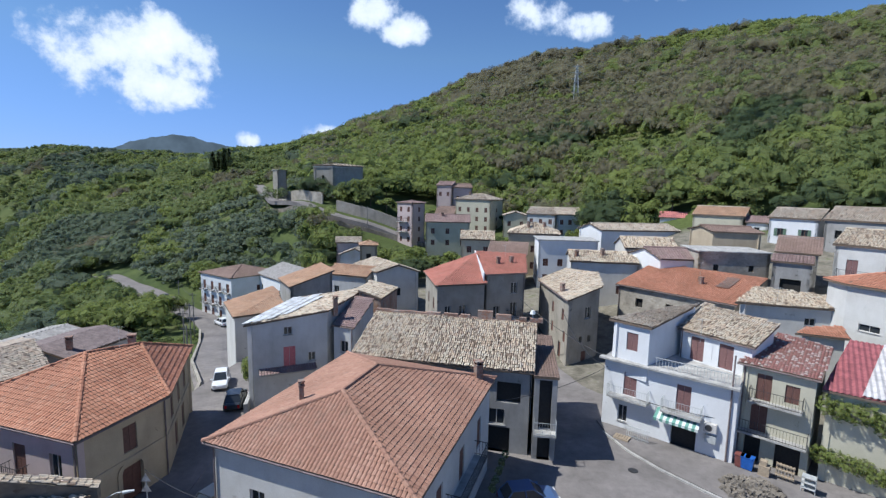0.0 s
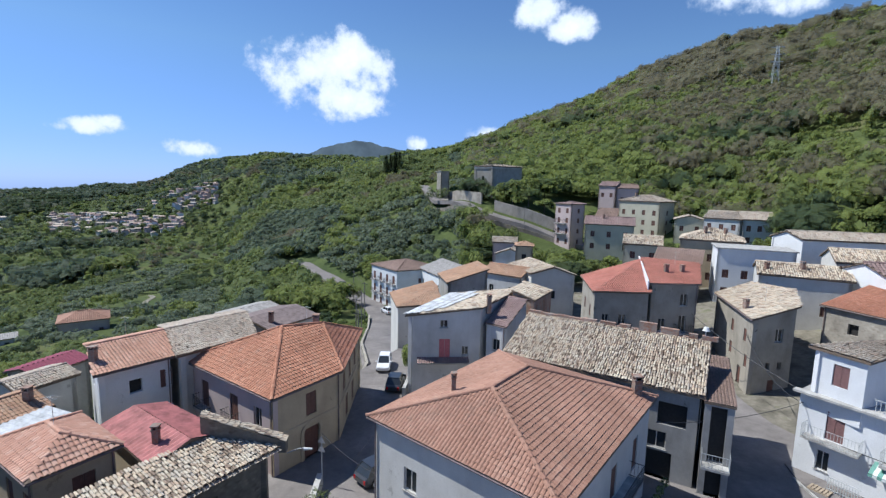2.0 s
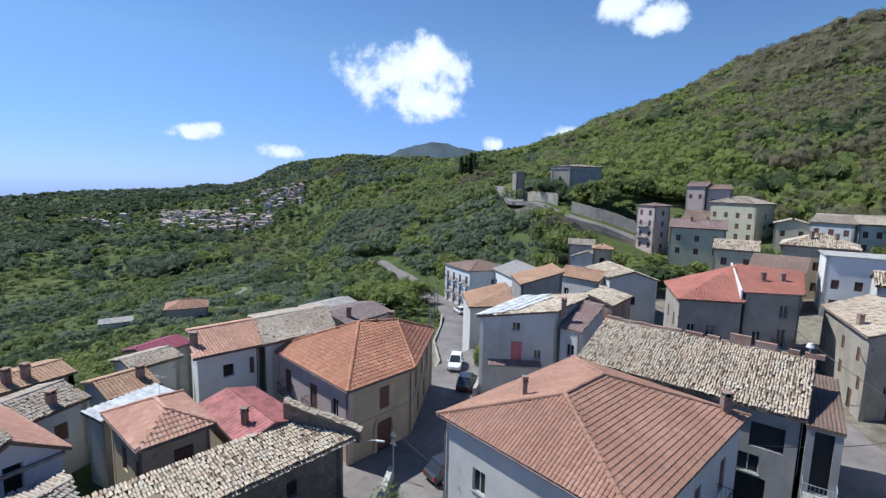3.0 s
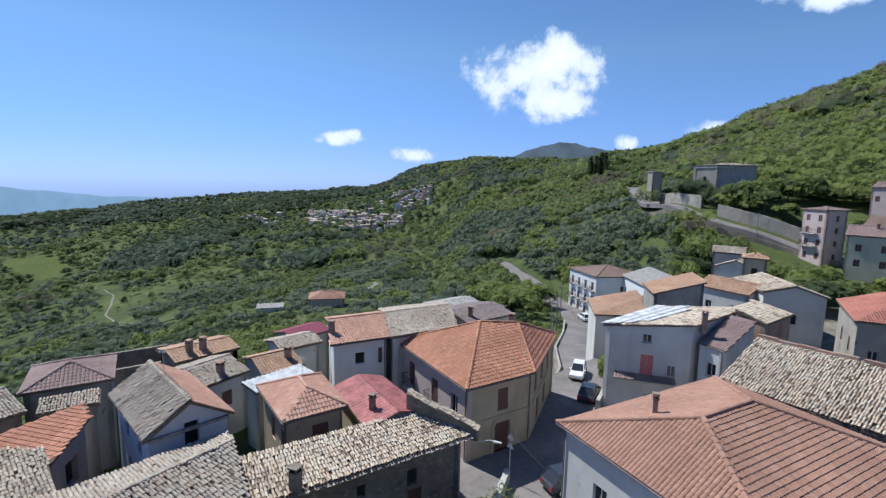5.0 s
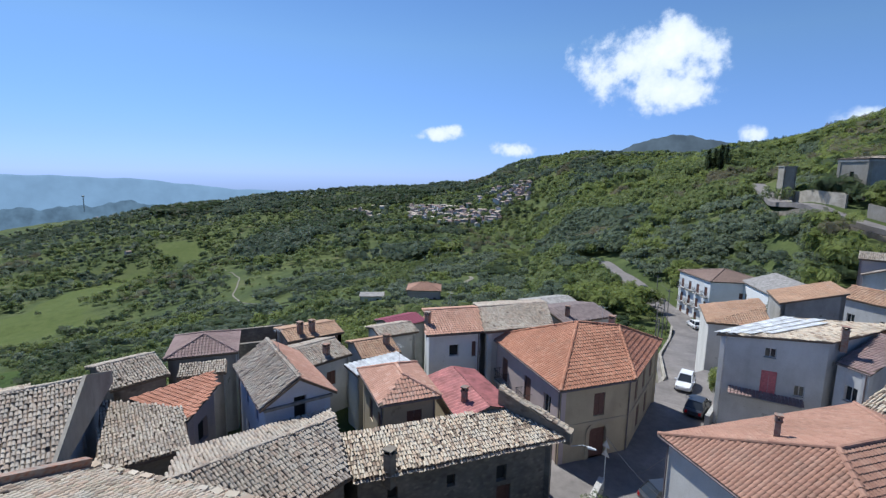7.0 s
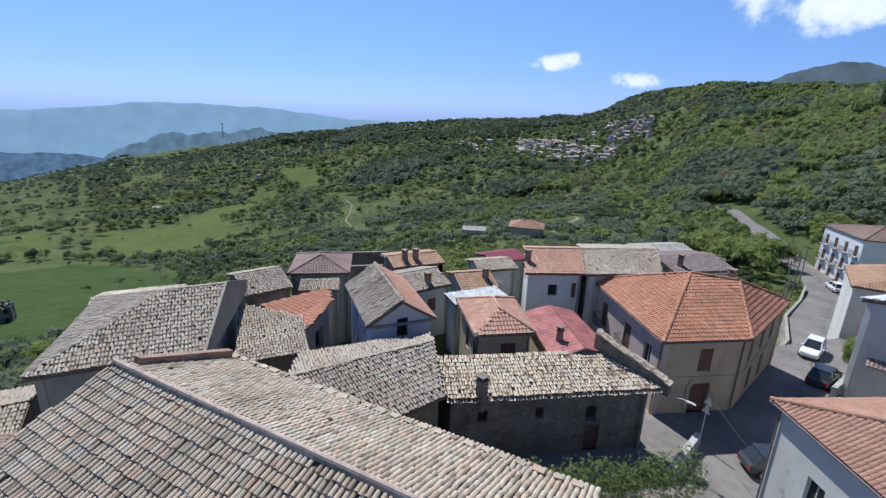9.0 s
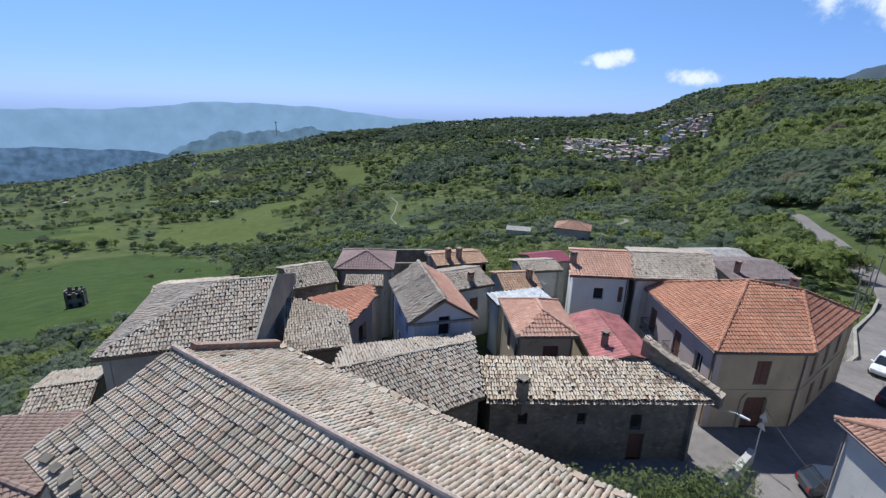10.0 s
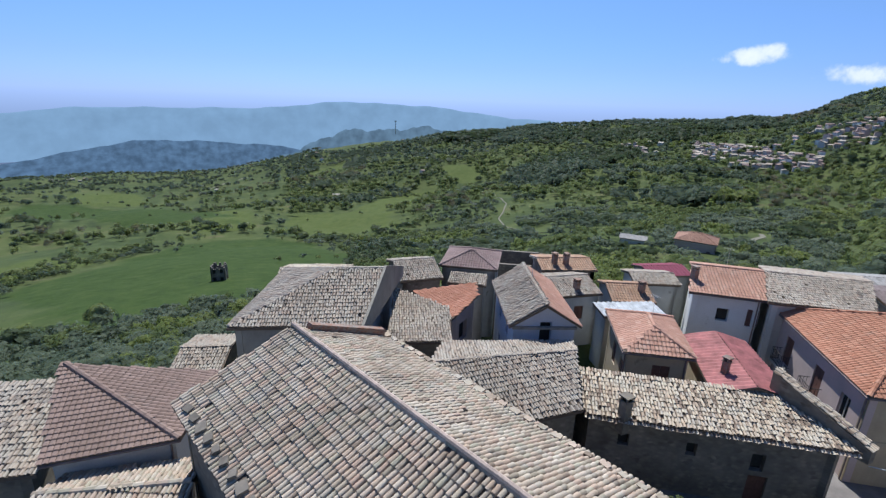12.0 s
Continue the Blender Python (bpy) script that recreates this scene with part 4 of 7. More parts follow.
arch.done("door_arch", "beige", o.root)

p = House("house", "stained whitewashed house with pink door and white sheet roof", [(-18.1, 42.2), (-11.0, 45.3), (-8.9, 55.6), (-16.7, 53.0)], 0, 8.1, {3: 0.12}, "coppi", "palegrey", over=0.2)
p.walls([(0, 3.7, 3.5, 1.1, 2.1, "pinkdoor"), (0, 5.8, 3.9, 0.7, 0.9, "win"), (0, 3.6, 6.75, 0.8, 0.8, "win"), (0, 6.2, 0, 1.0, 2.0, "door"), (3, 3, 3, 0.9, 1.3, "shut"), (3, 7, 3, 0.9, 1.3, "shut")])
p.chimney(-10.6, 46.6, 0.9)
sheet_z = lambda x_, y_: p.height(x_, y_) + 0.16
# four loose white sheets along the verge, dark gaps between them
for s0_, s1_, t0_, t1_ in ((0.0, 0.75, 0.0, 1.0), (0.85, 1.65, 0.0, 0.93), (1.8, 2.6, 0.03, 1.0), (2.78, 3.5, 0.12, 0.82)):
    spots_ = []
    for s_, t_ in ((s0_, t0_), (s1_, t0_), (s1_, t1_), (s0_, t1_)):
        near_ = Vector((-18.25, 42.05)) + Vector((0.916, 0.40)) * s_
        back_ = Vector((-16.85, 52.9)) + Vector((0.954, 0.298)) * s_ * 1.25
        spots_.append(near_.lerp(back_, t_))
    lay_sheet([Vector((q_.x, q_.y, sheet_z(q_.x, q_.y))) for q_ in spots_], "whitemetal", p.roofs[0], 0.3, 0.03)
pa = House("house", "small whitewashed annexe under brown tiles", [(-10.7, 45.7), (-8.4, 44.8), (-7.3, 51.0), (-9.6, 51.9)], 0, 7.3, {0: 0.25}, "mauve", "palegrey", over=0.1)
pa.walls([(0, 1.2, 4.6, 0.9, 1.2, "win")])
pb = House("house", "narrow brick house end under patched barrel tiles", [(-9.4, 52.4), (-6.5, 51.0), (-5.2, 57.0), (-8.7, 57.6)], 0, 8.8, {1: 0.2}, "coppi", "brick", over=0.15)
pb.walls([])

# the porch is shallow; its long back part is added to shade the square
porch = House("porch", "dark grey porch with a small balcony, lengthened back to cast shade", [(7.3, 34.9), (9.2, 34.6), (10.9, 44.6), (9.0, 45.0)], 0, 6.8, {0: 0.02}, "brown", "grey", over=0.08, category="porch")
porch.walls([(0, 0.9, 2.5, 1.1, 4.0, "dark"), (0, 0.9, 0.0, 1.1, 2.0, "dark")])
porch.balcony(0, 0.9, 2.45, 1.7, 0.9, "paleiron")
bd = Vector((14.9, -3.2)).normalized()
brick_rng = np.random.default_rng(4)
u_ = 0.0
while u_ < 14.6:
    e_ = Vector((-6.1, 44.6)) + bd * u_
    long_ = brick_rng.uniform(0.5, 1.4)
    high_ = brick_rng.choice([0.24, 0.36, 0.5, 0.72]) if u_ > 4.5 else brick_rng.uniform(0.12, 0.3)
    Solid().box((0, -0.34, 0), (long_, 0.02, high_), Matrix.Translation((e_.x, e_.y, 9.26)) @ Matrix.Rotation(math.atan2(bd.y, bd.x), 4, "Z")).done("roof_wall", "brick", b.root)
    u_ += long_ + (brick_rng.choice([0.004, 0.3, 0.7]) if u_ > 4.5 else 0.004)
Solid().box((0, -0.35, 0), (14.9, 0.05, 0.14), Matrix.Translation((-6.1, 44.6, 9.16)) @ Matrix.Rotation(math.atan2(bd.y, bd.x), 4, "Z")).done("roof_wall", "brick", b.root)
# tiled canopy and slab before the pink door
p_, q_ = p.w[0], p.w[1]
f_ = wall_frame(p_, q_, 3.6, 3.4)
Solid().box((-2.6, 0.0, -0.12), (2.4, 1.05, 0.0), f_).done("canopy", "concrete", p.root)
lay_tiles([f_ @ Vector(c_) for c_ in ((-2.7, 1.2, 0.06), (2.5, 1.2, 0.06), (2.5, 0.02, 0.3), (-2.7, 0.02, 0.3))], "mauve", p.root)
g = House("house", "tall grey rendered corner house with barrel-tile roof", [(14.9, 54.3), (19.9, 57.0), (21.4, 63.9), (18.6, 70.2), (14.0, 67.4)], 0, 8.2, {4: 0.25}, "coppi", "weathered")
g.walls([(0, 3.2, 5.6, 0.9, 1.4, "win"), (0, 2.2, 2.6, 0.5, 0.8, "dark"), (0, 3.6, 2.6, 0.5, 0.8, "dark"), (0, 2.8, 0.2, 0.8, 1.3, "shut"), (4, 6.4, 5.2, 0.8, 1.4, "shut"), (4, 10.4, 5.2, 0.8, 1.4, "shut"), (4, 6.4, 2.6, 0.8, 1.4, "shut"), (4, 9.6, 0, 1.0, 2.2, "door"), (4, 11.2, 2.6, 0.8, 1.4, "shut")])
g.chimney(15.3, 58.5, 0.9)

r1 = House("house", "grey stone house with a bright red tiled roof", [(-0.7, 57.7), (6.0, 59.8), (5.4, 70.0), (-2.6, 68.0)], 0, 9.0, {0: 0.26, 3: 0.32}, "red", "grey")
r1.walls([(0, 3.4, 4.2, 0.9, 2.0, "french"), (0, 1.4, 5.0, 0.8, 1.2, "win"), (0, 3.4, 0.4, 0.9, 1.6, "shut"), (3, 3, 5.2, 0.9, 1.5, "shut"), (3, 7, 5.2, 0.9, 1.5, "shut")], {0: "weathered", 3: "weathered"})
r1.balcony(0, 3.4, 4.2, 1.8)
r2 = House("house", "grey rendered house wing with raised bright red roof", [(5.7, 60.5), (11.6, 62.6), (13.0, 72.4), (5.1, 72.2)], 0, 10.0, {0: 0.14}, "red", "weathered")
r2.walls([(0, 4.0, 7.2, 0.9, 1.5, "win"), (0, 4.0, 4.0, 0.9, 2.0, "french"), (0, 1.5, 4.0, 0.9, 1.6, "win"), (1, 4, 5, 0.9, 1.5, "shut")])
Solid().prism([(5.62, 60.4, 9.2), (5.15, 71.5, 11.3), (5.15, 71.5, 11.75), (5.62, 60.4, 10.25)], (-0.14, 0, 0)).done("flashing", "white", r2.root)
r2.balcony(0, 4.0, 4.0, 2.0).chimney(8.0, 66.0, 0.8).chimney(10.0, 67.0, 0.7)

# the white house on the square
w = House("house", "white three-storey house with brown shutters and shop awning", [(15.0, 41.2), (23.0, 34.6), (28.4, 41.2), (20.4, 47.8)], 0, 6.35, {}, "flat", "white", over=0.0)
w.walls([(0, 2.3, 3.2, 1.1, 2.2, "ox"), (0, 6.6, 3.2, 1.1, 2.2, "ox"), (0, 1.8, 0.7, 0.8, 1.5, "win"), (0, 6.8, 0, 1.9, 2.3, "dark"), (3, 3, 3.2, 0.9, 1.4, "shut")])
w.balcony(0, 2.3, 3.15, 3.4, 0.9, "paleiron").balcony(0, 6.6, 3.15, 3.0, 0.9, "paleiron")
wl1 = House("house", "white upper floor with brown shutter under weathered tiles", [(15.1, 41.2), (17.7, 38.4), (24.6, 43.9), (21.6, 43.5)], 6.4, 9.75, {0: 0.1}, "greycoppi", "white", over=0.25)
wl1.walls([(0, 1.75, 0.9, 1.0, 1.6, "ox")])
wl2 = House("house", "white set-back upper floor with brown doors on a terrace", [(21.4, 41.4), (25.0, 36.2), (28.5, 38.6), (25.4, 44.7)], 6.36, 8.95, {0: 0.3}, "coppi", "white", over=0.25)
wl2.walls([(0, 1.5, 0.06, 1.15, 2.1, "ox"), (0, 3.9, 0.06, 1.15, 2.1, "ox")])

y = House("house", "narrow cream house with a red and white mottled roof", [(23.7, 36.2), (27.6, 32.6), (32.1, 37.2), (30.0, 40.7)], 0, 7.8, {0: 0.15}, "spotted", "cream", over=0.3)
y.walls([(0, 1.5, 5.1, 1.0, 2.1, "shut"), (0, 3.3, 5.4, 0.9, 1.4, "shut"), (0, 1.35, 2.5, 1.1, 2.2, "shut"), (0, 1.1, 0, 1.1, 2.2, "dark"), (0, 3.4, 0, 1.6, 2.2, "dark")])
y.balcony(0, 2.35, 5.1, 3.4, 0.8).balcony(0, 2.3, 2.5, 4.5, 0.9)
z = House("house", "low house roofed with dark red corrugated sheet", [(28.0, 33.0), (36.0, 26.7), (43.6, 33.4), (35.9, 40.1)], 0, 7.0, {0: 0.15}, "maroon", "cream", over=0.3, sheet_wave=0.36)
z.walls([])
# one wide pale sheet between the red ones
pale_ = [Vector((x_, y_, z.height(x_, y_) + 0.1)) for x_, y_ in ((29.8, 31.7), (31.0, 30.7), (38.6, 37.6), (37.5, 38.6))]
lay_sheet(pale_, "palesheet", z.roofs[0], 0.36, 0.045)
v = House("house", "tall white house with an orange tiled roof", [(40.2, 46.3), (45.3, 35.5), (53.0, 40.0), (47.5, 51.5), (40.4, 49.3)], 0, 12.4, {0: 0.3, 1: 0.3, 2: 0.3, 3: 0.3, 4: 0.3}, "orange", "offwhite", over=0.4)
v.walls([(0, 2.1, 8.0, 1.7, 0.7, "win")])
u = House("house", "low pale house with two weathered barrel-tile slopes", [(32.0, 50.3), (41.2, 47.5), (43.0, 49.8), (36.0, 53.3)], 0, 9.4, {0: 0.3}, "coppi", "offwhite")
u.walls([(0, 6.5, 7.4, 1.0, 0.8, "win")])
ua = House("shed", "low white annexe with an orange tiled lean-to roof", [(33.1, 42.8), (37.0, 41.2), (38.4, 43.9), (35.2, 43.9)], 0, 8.3, {0: 0.15}, "orange", "offwhite", category="shed")
ua.walls([])
rr = House("house", "long stone house with a wide orange tiled roof", [(24.0, 64.0), (33.6, 52.4), (41.4, 59.0), (32.0, 70.6)], 0, 8.5, {0: 0.2}, "orange", "palestone")
rr.walls([(0, 3.0, 5.8, 1.0, 1.2, "dark"), (0, 3.0, 2.8, 1.1, 1.6, "win"), (0, 7.0, 5.8, 1.0, 1.2, "dark")])
rr.chimney(33.5, 60.0, 0.7)

# ---- houses below the camera and to the west ----
n_ = House("house", "big old house with a wide weathered barrel-tile roof", [(-16.2, -9.0), (-2.6, 2.0), (-9.1, 9.6), (-21.5, -0.8)], 0, 9.5, {0: 0.4, 2: 0.4}, "nave", "stone", over=0.3, singles=300, near=(-14, 0))
n_.walls([])
Solid().box((-0.3, -0.16, -0.3), (3.9, 0.2, 0.16), Matrix.Translation((-19.0, -4.0, 11.35)) @ Matrix.Rotation(math.atan2(3.2, -2.6), 4, "Z") @ Matrix.Rotation(0.37, 4, "Y")).done("coping", "brick", n_.root)
nd = Vector((0.771, 0.637))
stone_rng = np.random.default_rng(8)
for i_ in range(10):
    e_ = Vector((-15.6, -8.1)) + nd * (i_ * 0.72 + 0.1)
    w_ = stone_rng.uniform(0.12, 0.2)
    Solid().box((-w_ * 1.3, -w_, 0), (w_ * 1.3, w_, 0.12), Matrix.Translation((e_.x, e_.y, n_.height(e_.x, e_.y) + 0.1)) @ Matrix.Rotation(stone_rng.uniform(0, 1), 4, "Z") @ Matrix.Rotation(0.3, 4, "X")).done("roof_stone", "darkstone", n_.root)
for i_ in range(26):
    e_ = Vector((-21.5, -0.75)) + nd * (i_ * 0.62)
    w_ = stone_rng.uniform(0.08, 0.15)
    Solid().box((-w_ * 1.5, -w_, 0), (w_ * 1.5, w_, 0.1), Matrix.Translation((e_.x + 0.2, e_.y - 0.25, n_.height(e_.x + 0.2, e_.y - 0.25) + 0.09)) @ Matrix.Rotation(stone_rng.uniform(0.4, 1), 4, "Z")).done("roof_stone", "nave", n_.root)
# mortar bed along the ridge
Solid().tube((-18.8, -4.9, 11.62), (-5.85, 5.8, 11.62), 0.1, sides=8).done("ridge_mortar", "mortar", n_.root)
s = House("house", "long rubble-stone house with a lichened barrel-tile roof", [(-21.8, 9.95), (-18.3, 23.2), (-22.6, 21.3), (-25.3, 10.4)], 0, 4.5, {0: 0.2}, "coppi", "darkstone", singles=300, near=(-19, 20))
s.walls([(0, 2, 2.6, 0.6, 0.8, "dark"), (0, 5.6, 2.6, 0.55, 0.8, "dark"), (0, 9.0, 2.2, 0.7, 1.1, "dark"), (0, 9.2, 0.0, 1.0, 1.9, "door")])
s.chimney(-21.4, 12.0, 1.2, 0.5, "stone")
Solid().prism([(-18.1, 23.4, 4.0), (-22.8, 21.35, 4.0), (-22.8, 21.35, 6.5), (-18.1, 23.4, 4.75)], (-0.14, 0.42, 0)).done("end_wall", "stone", s.root)
lay_tiles([Vector((-18.0, 23.25, 4.82)), Vector((-18.25, 23.9, 4.82)), Vector((-23.05, 21.85, 6.57)), Vector((-22.8, 21.2, 6.57))], "coppi", s.roofs[0])
# second course of tiles under the eave
lay_tiles([Vector((-21.65, 9.9, 4.28)), Vector((-18.15, 23.1, 4.28)), Vector((-18.55, 23.2, 4.42)), Vector((-22.05, 10.0, 4.42))], "coppi", s.roofs[0])
k = House("house", "low stone house under pale lichened barrel tiles", [(-18.6, -0.5), (-21.5, 9.7), (-27.4, 11.0), (-27.4, 2.4)], 0, 5.0, {0: 0.33, 2: (0.16, 1.0)}, "greycoppi", "stone")
k.walls([])
c = House("house", "blue-white gabled house with half old, half new tiles", [(-28.1, 6.8), (-28.0, 11.7), (-36.6, 12.0), (-36.2, 7.0)], 0, 6.75, {1: 0.62, 3: 0.62}, ("salmon", "greycoppi"), "blue")
c.walls([(0, 2.2, 5.0, 0.8, 2.0, "dark"), (3, 2.4, 2.0, 0.9, 1.5, "bluedoor"), (3, 5.2, 2.0, 0.9, 1.5, "bluedoor"), (3, 2.4, 4.8, 0.9, 1.5, "bluedoor"), (3, 5.2, 4.8, 0.9, 1.5, "bluedoor")])
d = House("house", "beige house with a low hipped tan tile roof", [(-26.0, 13.8), (-25.0, 18.1), (-31.0, 19.8), (-32.3, 15.2)], 0, 6.0, {0: 0.5, 1: 0.46, 2: 0.46, 3: 0.46}, "salmon", "beige")
d.walls([(0, 2.2, 3.6, 1.1, 1.5, "shut"), (3, 2.5, 3.2, 0.9, 1.6, "shut"), (3, 4.8, 3.2, 0.9, 1.6, "shut")])
e = House("house", "small house with a dark red ribbed sheet roof", [(-30.2, 20.4), (-23.1, 18.1), (-22.0, 22.7), (-29.2, 24.5)], 0, 4.95, {0: 0.27, 2: 0.27}, "redmetal", "beige", sheet_wave=0.4)
e.walls([])
e.chimney(-24.6, 19.8, 0.9, 0.35)
l_ = House("house", "old house with a flat lichened barrel-tile roof", [(-28.2, -1.4), (-28.3, 3.0), (-32.8, 3.2), (-36.0, -1.1)], 0, 5.5, {0: 0.1}, "greycoppi", "stone")
l_.walls([])
f = House("house", "small house with bright orange tiles and dark loggia", [(-31.4, 3.3), (-35.1, 5.7), (-37.6, 5.7), (-36.6, 0.4)], 0, 5.7, {3: 0.08}, "orange", "rose", over=0.3)
f.walls([(0, 2.0, 2.8, 1.4, 1.6, "dark"), (3, 2.4, 2.8, 1.2, 1.5, "dark")])
m_ = House("house", "wide old house, lichened tiles and a white end wall", [(-26.8, -11.0), (-27.1, -2.8), (-38.0, -0.5), (-37.5, -10.0)], 0, 7.3, {0: 0.35, 2: 0.35, 3: 0.35}, "greycoppi", "grey")
m_.walls([(1, 3.0, 4.6, 0.6, 0.9, "dark"), (1, 5.6, 4.6, 0.6, 0.9, "dark")], {1: "palegrey"})
Solid().prism([(-26.9, -2.86, 6.6), (-38.0, -0.54, 6.6), (-38.0, -0.54, 7.45), (-32.55, -1.68, 9.4), (-26.9, -2.86, 7.42)], (0.03, 0.18, 0)).done("end_wall", "weathered", m_.root)
q = House("house", "house with a brown cement-tile hipped roof", [(-15.9, -14.2), (-17.3, -9.5), (-22.6, -9.7), (-21.0, -16.5)], 0, 7.0, {0: 0.25, 1: 0.21}, "brown", "offwhite")
q.walls([(0, 2.2, 4.2, 1.0, 1.4, "shut")])
q2 = House("house", "old low house with coarse barrel tiles", [(-11.5, -14.2), (-11.0, -7.2), (-17.2, -8.6), (-16.4, -13.6)], 0, 5.6, {0: 0.25, 2: (0.3, 0.47)}, "nave", "stone")
q2.walls([])
h1 = House("house", "white house with a pale orange tiled roof", [(-34.3, 22.9), (-32.4, 28.2), (-39.9, 33.0), (-41.9, 27.4)], 0, 6.7, {0: 0.25, 2: 0.25}, "salmon", "white")
h1.walls([(0, 2.4, 4.4, 0.9, 1.1, "dark"), (0, 4.6, 4.2, 0.9, 1.5, "shut"), (0, 4.6, 1.2, 0.9, 1.4, "win"), (3, 3.5, 4.2, 0.9, 1.3, "shut")])
h1.chimney(-36.0, 24.2, 0.9)
h2 = House("house", "house with a lichened barrel-tile roof behind the ochre house", [(-31.7, 27.7), (-29.7, 34.8), (-37.4, 41.0), (-40.2, 33.2)], 0, 6.9, {0: 0.2, 2: 0.2}, "greycoppi", "offwhite")
h2.walls([])

for h_, edges_ in ((g, ((4, 0),)), (r2, ((0, 1),)), (y, ((0, 0),)), (d, ((0, 1), (3, 1))), (c, ((3, 0),)), (h1, ((0, 1),)), (pa, ((0, 1),)), (wl2, ((0, 0),)), (rr, ((0, 0),)), (q, ((0, 1),))):
    for k_, end_ in edges_:
        h_.gutter(k_, end_)
# a strip of old dark tiles let into the long orange roof
dark_ = [Vector((x_, y_, rr.height(x_, y_) + 0.14)) for x_, y_ in ((34.4, 58.2), (35.4, 57.0), (38.4, 59.6), (37.4, 60.8))]
lay_tiles(dark_, "brown", rr.roofs[0])
low_ = House("house", "low old house under lichened tiles at the village edge", [(-16.6, -20.5), (-17.2, -15.5), (-22.6, -17.4), (-22.0, -22.4)], -2, 5.4, {0: 0.2}, "greycoppi", "stone")
low_.walls([])
# ledge under the gable of the blue-white house
p_, q_ = c.w[0], c.w[1]
Solid().box((-0.1, -0.05, 0), ((q_ - p_).length + 0.1, 0.2, 0.16), wall_frame(p_, q_, 0, 6.45)).done("ledge", "greymetal", c.root)
# ---- houses further back ----
def back_house(label, left, right, depth, base, eave, roof, tiles, wall, floors=(), columns=0, kind="shut", coarse=1.5, name="house", category="house", skew=0.0, size=(0.9, 1.3)):
    """A house told by its front: left and right end as seen from outside, with rows of windows at the given heights."""
    a, b = Vector(left), Vector(right)
    d = (b - a).normalized()
    n = Vector((-d.y, d.x)) * depth + d * skew
    h = House(name, label, [left, right, tuple(b + n), tuple(a + n)], base, eave, roof, tiles, wall, coarse=coarse, over=0.25, category=category)
    length = (b - a).length - 0.5
    h.walls([(0, length * (k + 0.5) / columns, f, size[0], size[1], kind) for f in floors for k in range(columns)] + [(w, depth * 0.5, f, 0.8, 1.2, kind) for f in floors for w in (1, 3) if columns])
    return h


GABLE, SHED, HIP = {0: 0.4, 2: 0.4}, {0: 0.28}, {0: 0.4, 1: 0.4, 2: 0.4, 3: 0.4}
tower = back_house("narrow four-storey grey-mauve tower house with balconies", (-12.6, 128.6), (-7.9, 124.8), 5.4, 6, 17, {0: 0.2, 1: 0.2, 2: 0.2, 3: 0.2}, "mauve", "rose", (0.6, 3.4, 6.1, 8.6), 2, "shut")
tower.balcony(0, 2.2, 6.0, 3.6, 0.9).balcony(0, 2.2, 3.3, 3.6, 0.9)
back_house("cream house with washing outside and brown roof", (-4.3, 115), (6.9, 114.8), 8, 6, 12.9, GABLE, "mauve", "cream", (1.2, 4.0), 3).chimney(0, 118, 0.8)
back_house("small mauve house high behind the others", (-2.3, 152), (2.9, 150), 6, 16, 22.0, GABLE, "mauve", "rose", (2.6,), 2)
back_house("low house beside the mauve one with tiled roof", (3.0, 150), (9.5, 151), 6, 15, 21.4, GABLE, "brown", "rose", (2.4,), 2)
big = back_house("large pale cream three-storey house with tiled roof", (3.5, 140), (13.6, 134), 9, 8.6, 18.0, {0: 0.35, 1: 0.35, 2: 0.35, 3: 0.35}, "greycoppi", "cream", (0.6, 3.2, 5.8), 4)
big.chimney(8, 141, 0.9)
back_house("low brown-roofed wing of the cream house", (-2.5, 139), (3.3, 138), 7, 7, 13.6, SHED, "brown", "beige", (3.0,), 2)
back_house("small cream house with a wide gable", (16.3, 129), (23.4, 128), 7, 8, 14.0, {1: 0.3, 3: 0.3}, "greycoppi", "cream", (3.2,), 2)
back_house("low white house, its upper floor below tiles", (21.8, 124.3), (28.9, 120.6), 8, 9, 14.9, GABLE, "greycoppi", "palegrey", (0.8, 3.4), 3)
back_house("low white house with grey tiles at the end of the row", (29.2, 120.5), (36.2, 121), 8, 9, 15.0, GABLE, "greycoppi", "palegrey", (0.8, 3.4), 3)
back_house("small cream house with patched tiles", (3.6, 95), (10.7, 94.4), 7, 3, 10.9, GABLE, "coppi", "cream", (5.2,), 2)
back_house("beige two-storey house with lichened tiles", (12.6, 91.2), (22.4, 89.2), 9, 4.5, 12.7, HIP, "coppi", "beige", (1.4, 4.6), 3).chimney(17, 93, 1.0).chimney(20, 92.5, 0.8)
back_house("dark low house before the beige one", (8.0, 84.0), (15.0, 82.5), 6, 3, 9.6, SHED, "brown", "grey", (3.4,), 2)
back_house("white gabled house with a long lichened roof", (28.4, 99.4), (31.6, 93.6), 15.0, 8, 13.4, {1: 0.4, 3: 0.4}, "greycoppi", "white", (1.8,), 1, "win", skew=7.0)
back_house("pale house with a low barrel-tile roof", (31.0, 79.5), (40.0, 78.5), 8, 7, 11.6, GABLE, "coppi", "offwhite", (1.6,), 3)
back_house("white gabled house with a brown tiled roof", (29.0, 73.6), (31.4, 67.2), 6.5, 4.6, 11.6, {1: 0.42, 3: 0.42}, "mauve", "white", (3.2,), 1, "win", skew=3.0)
back_house("white house with a grey flat top", (16.8, 82.4), (27.4, 81.6), 7, 4, 12.5, {}, "flat", "white", (1.0, 3.8), 4)
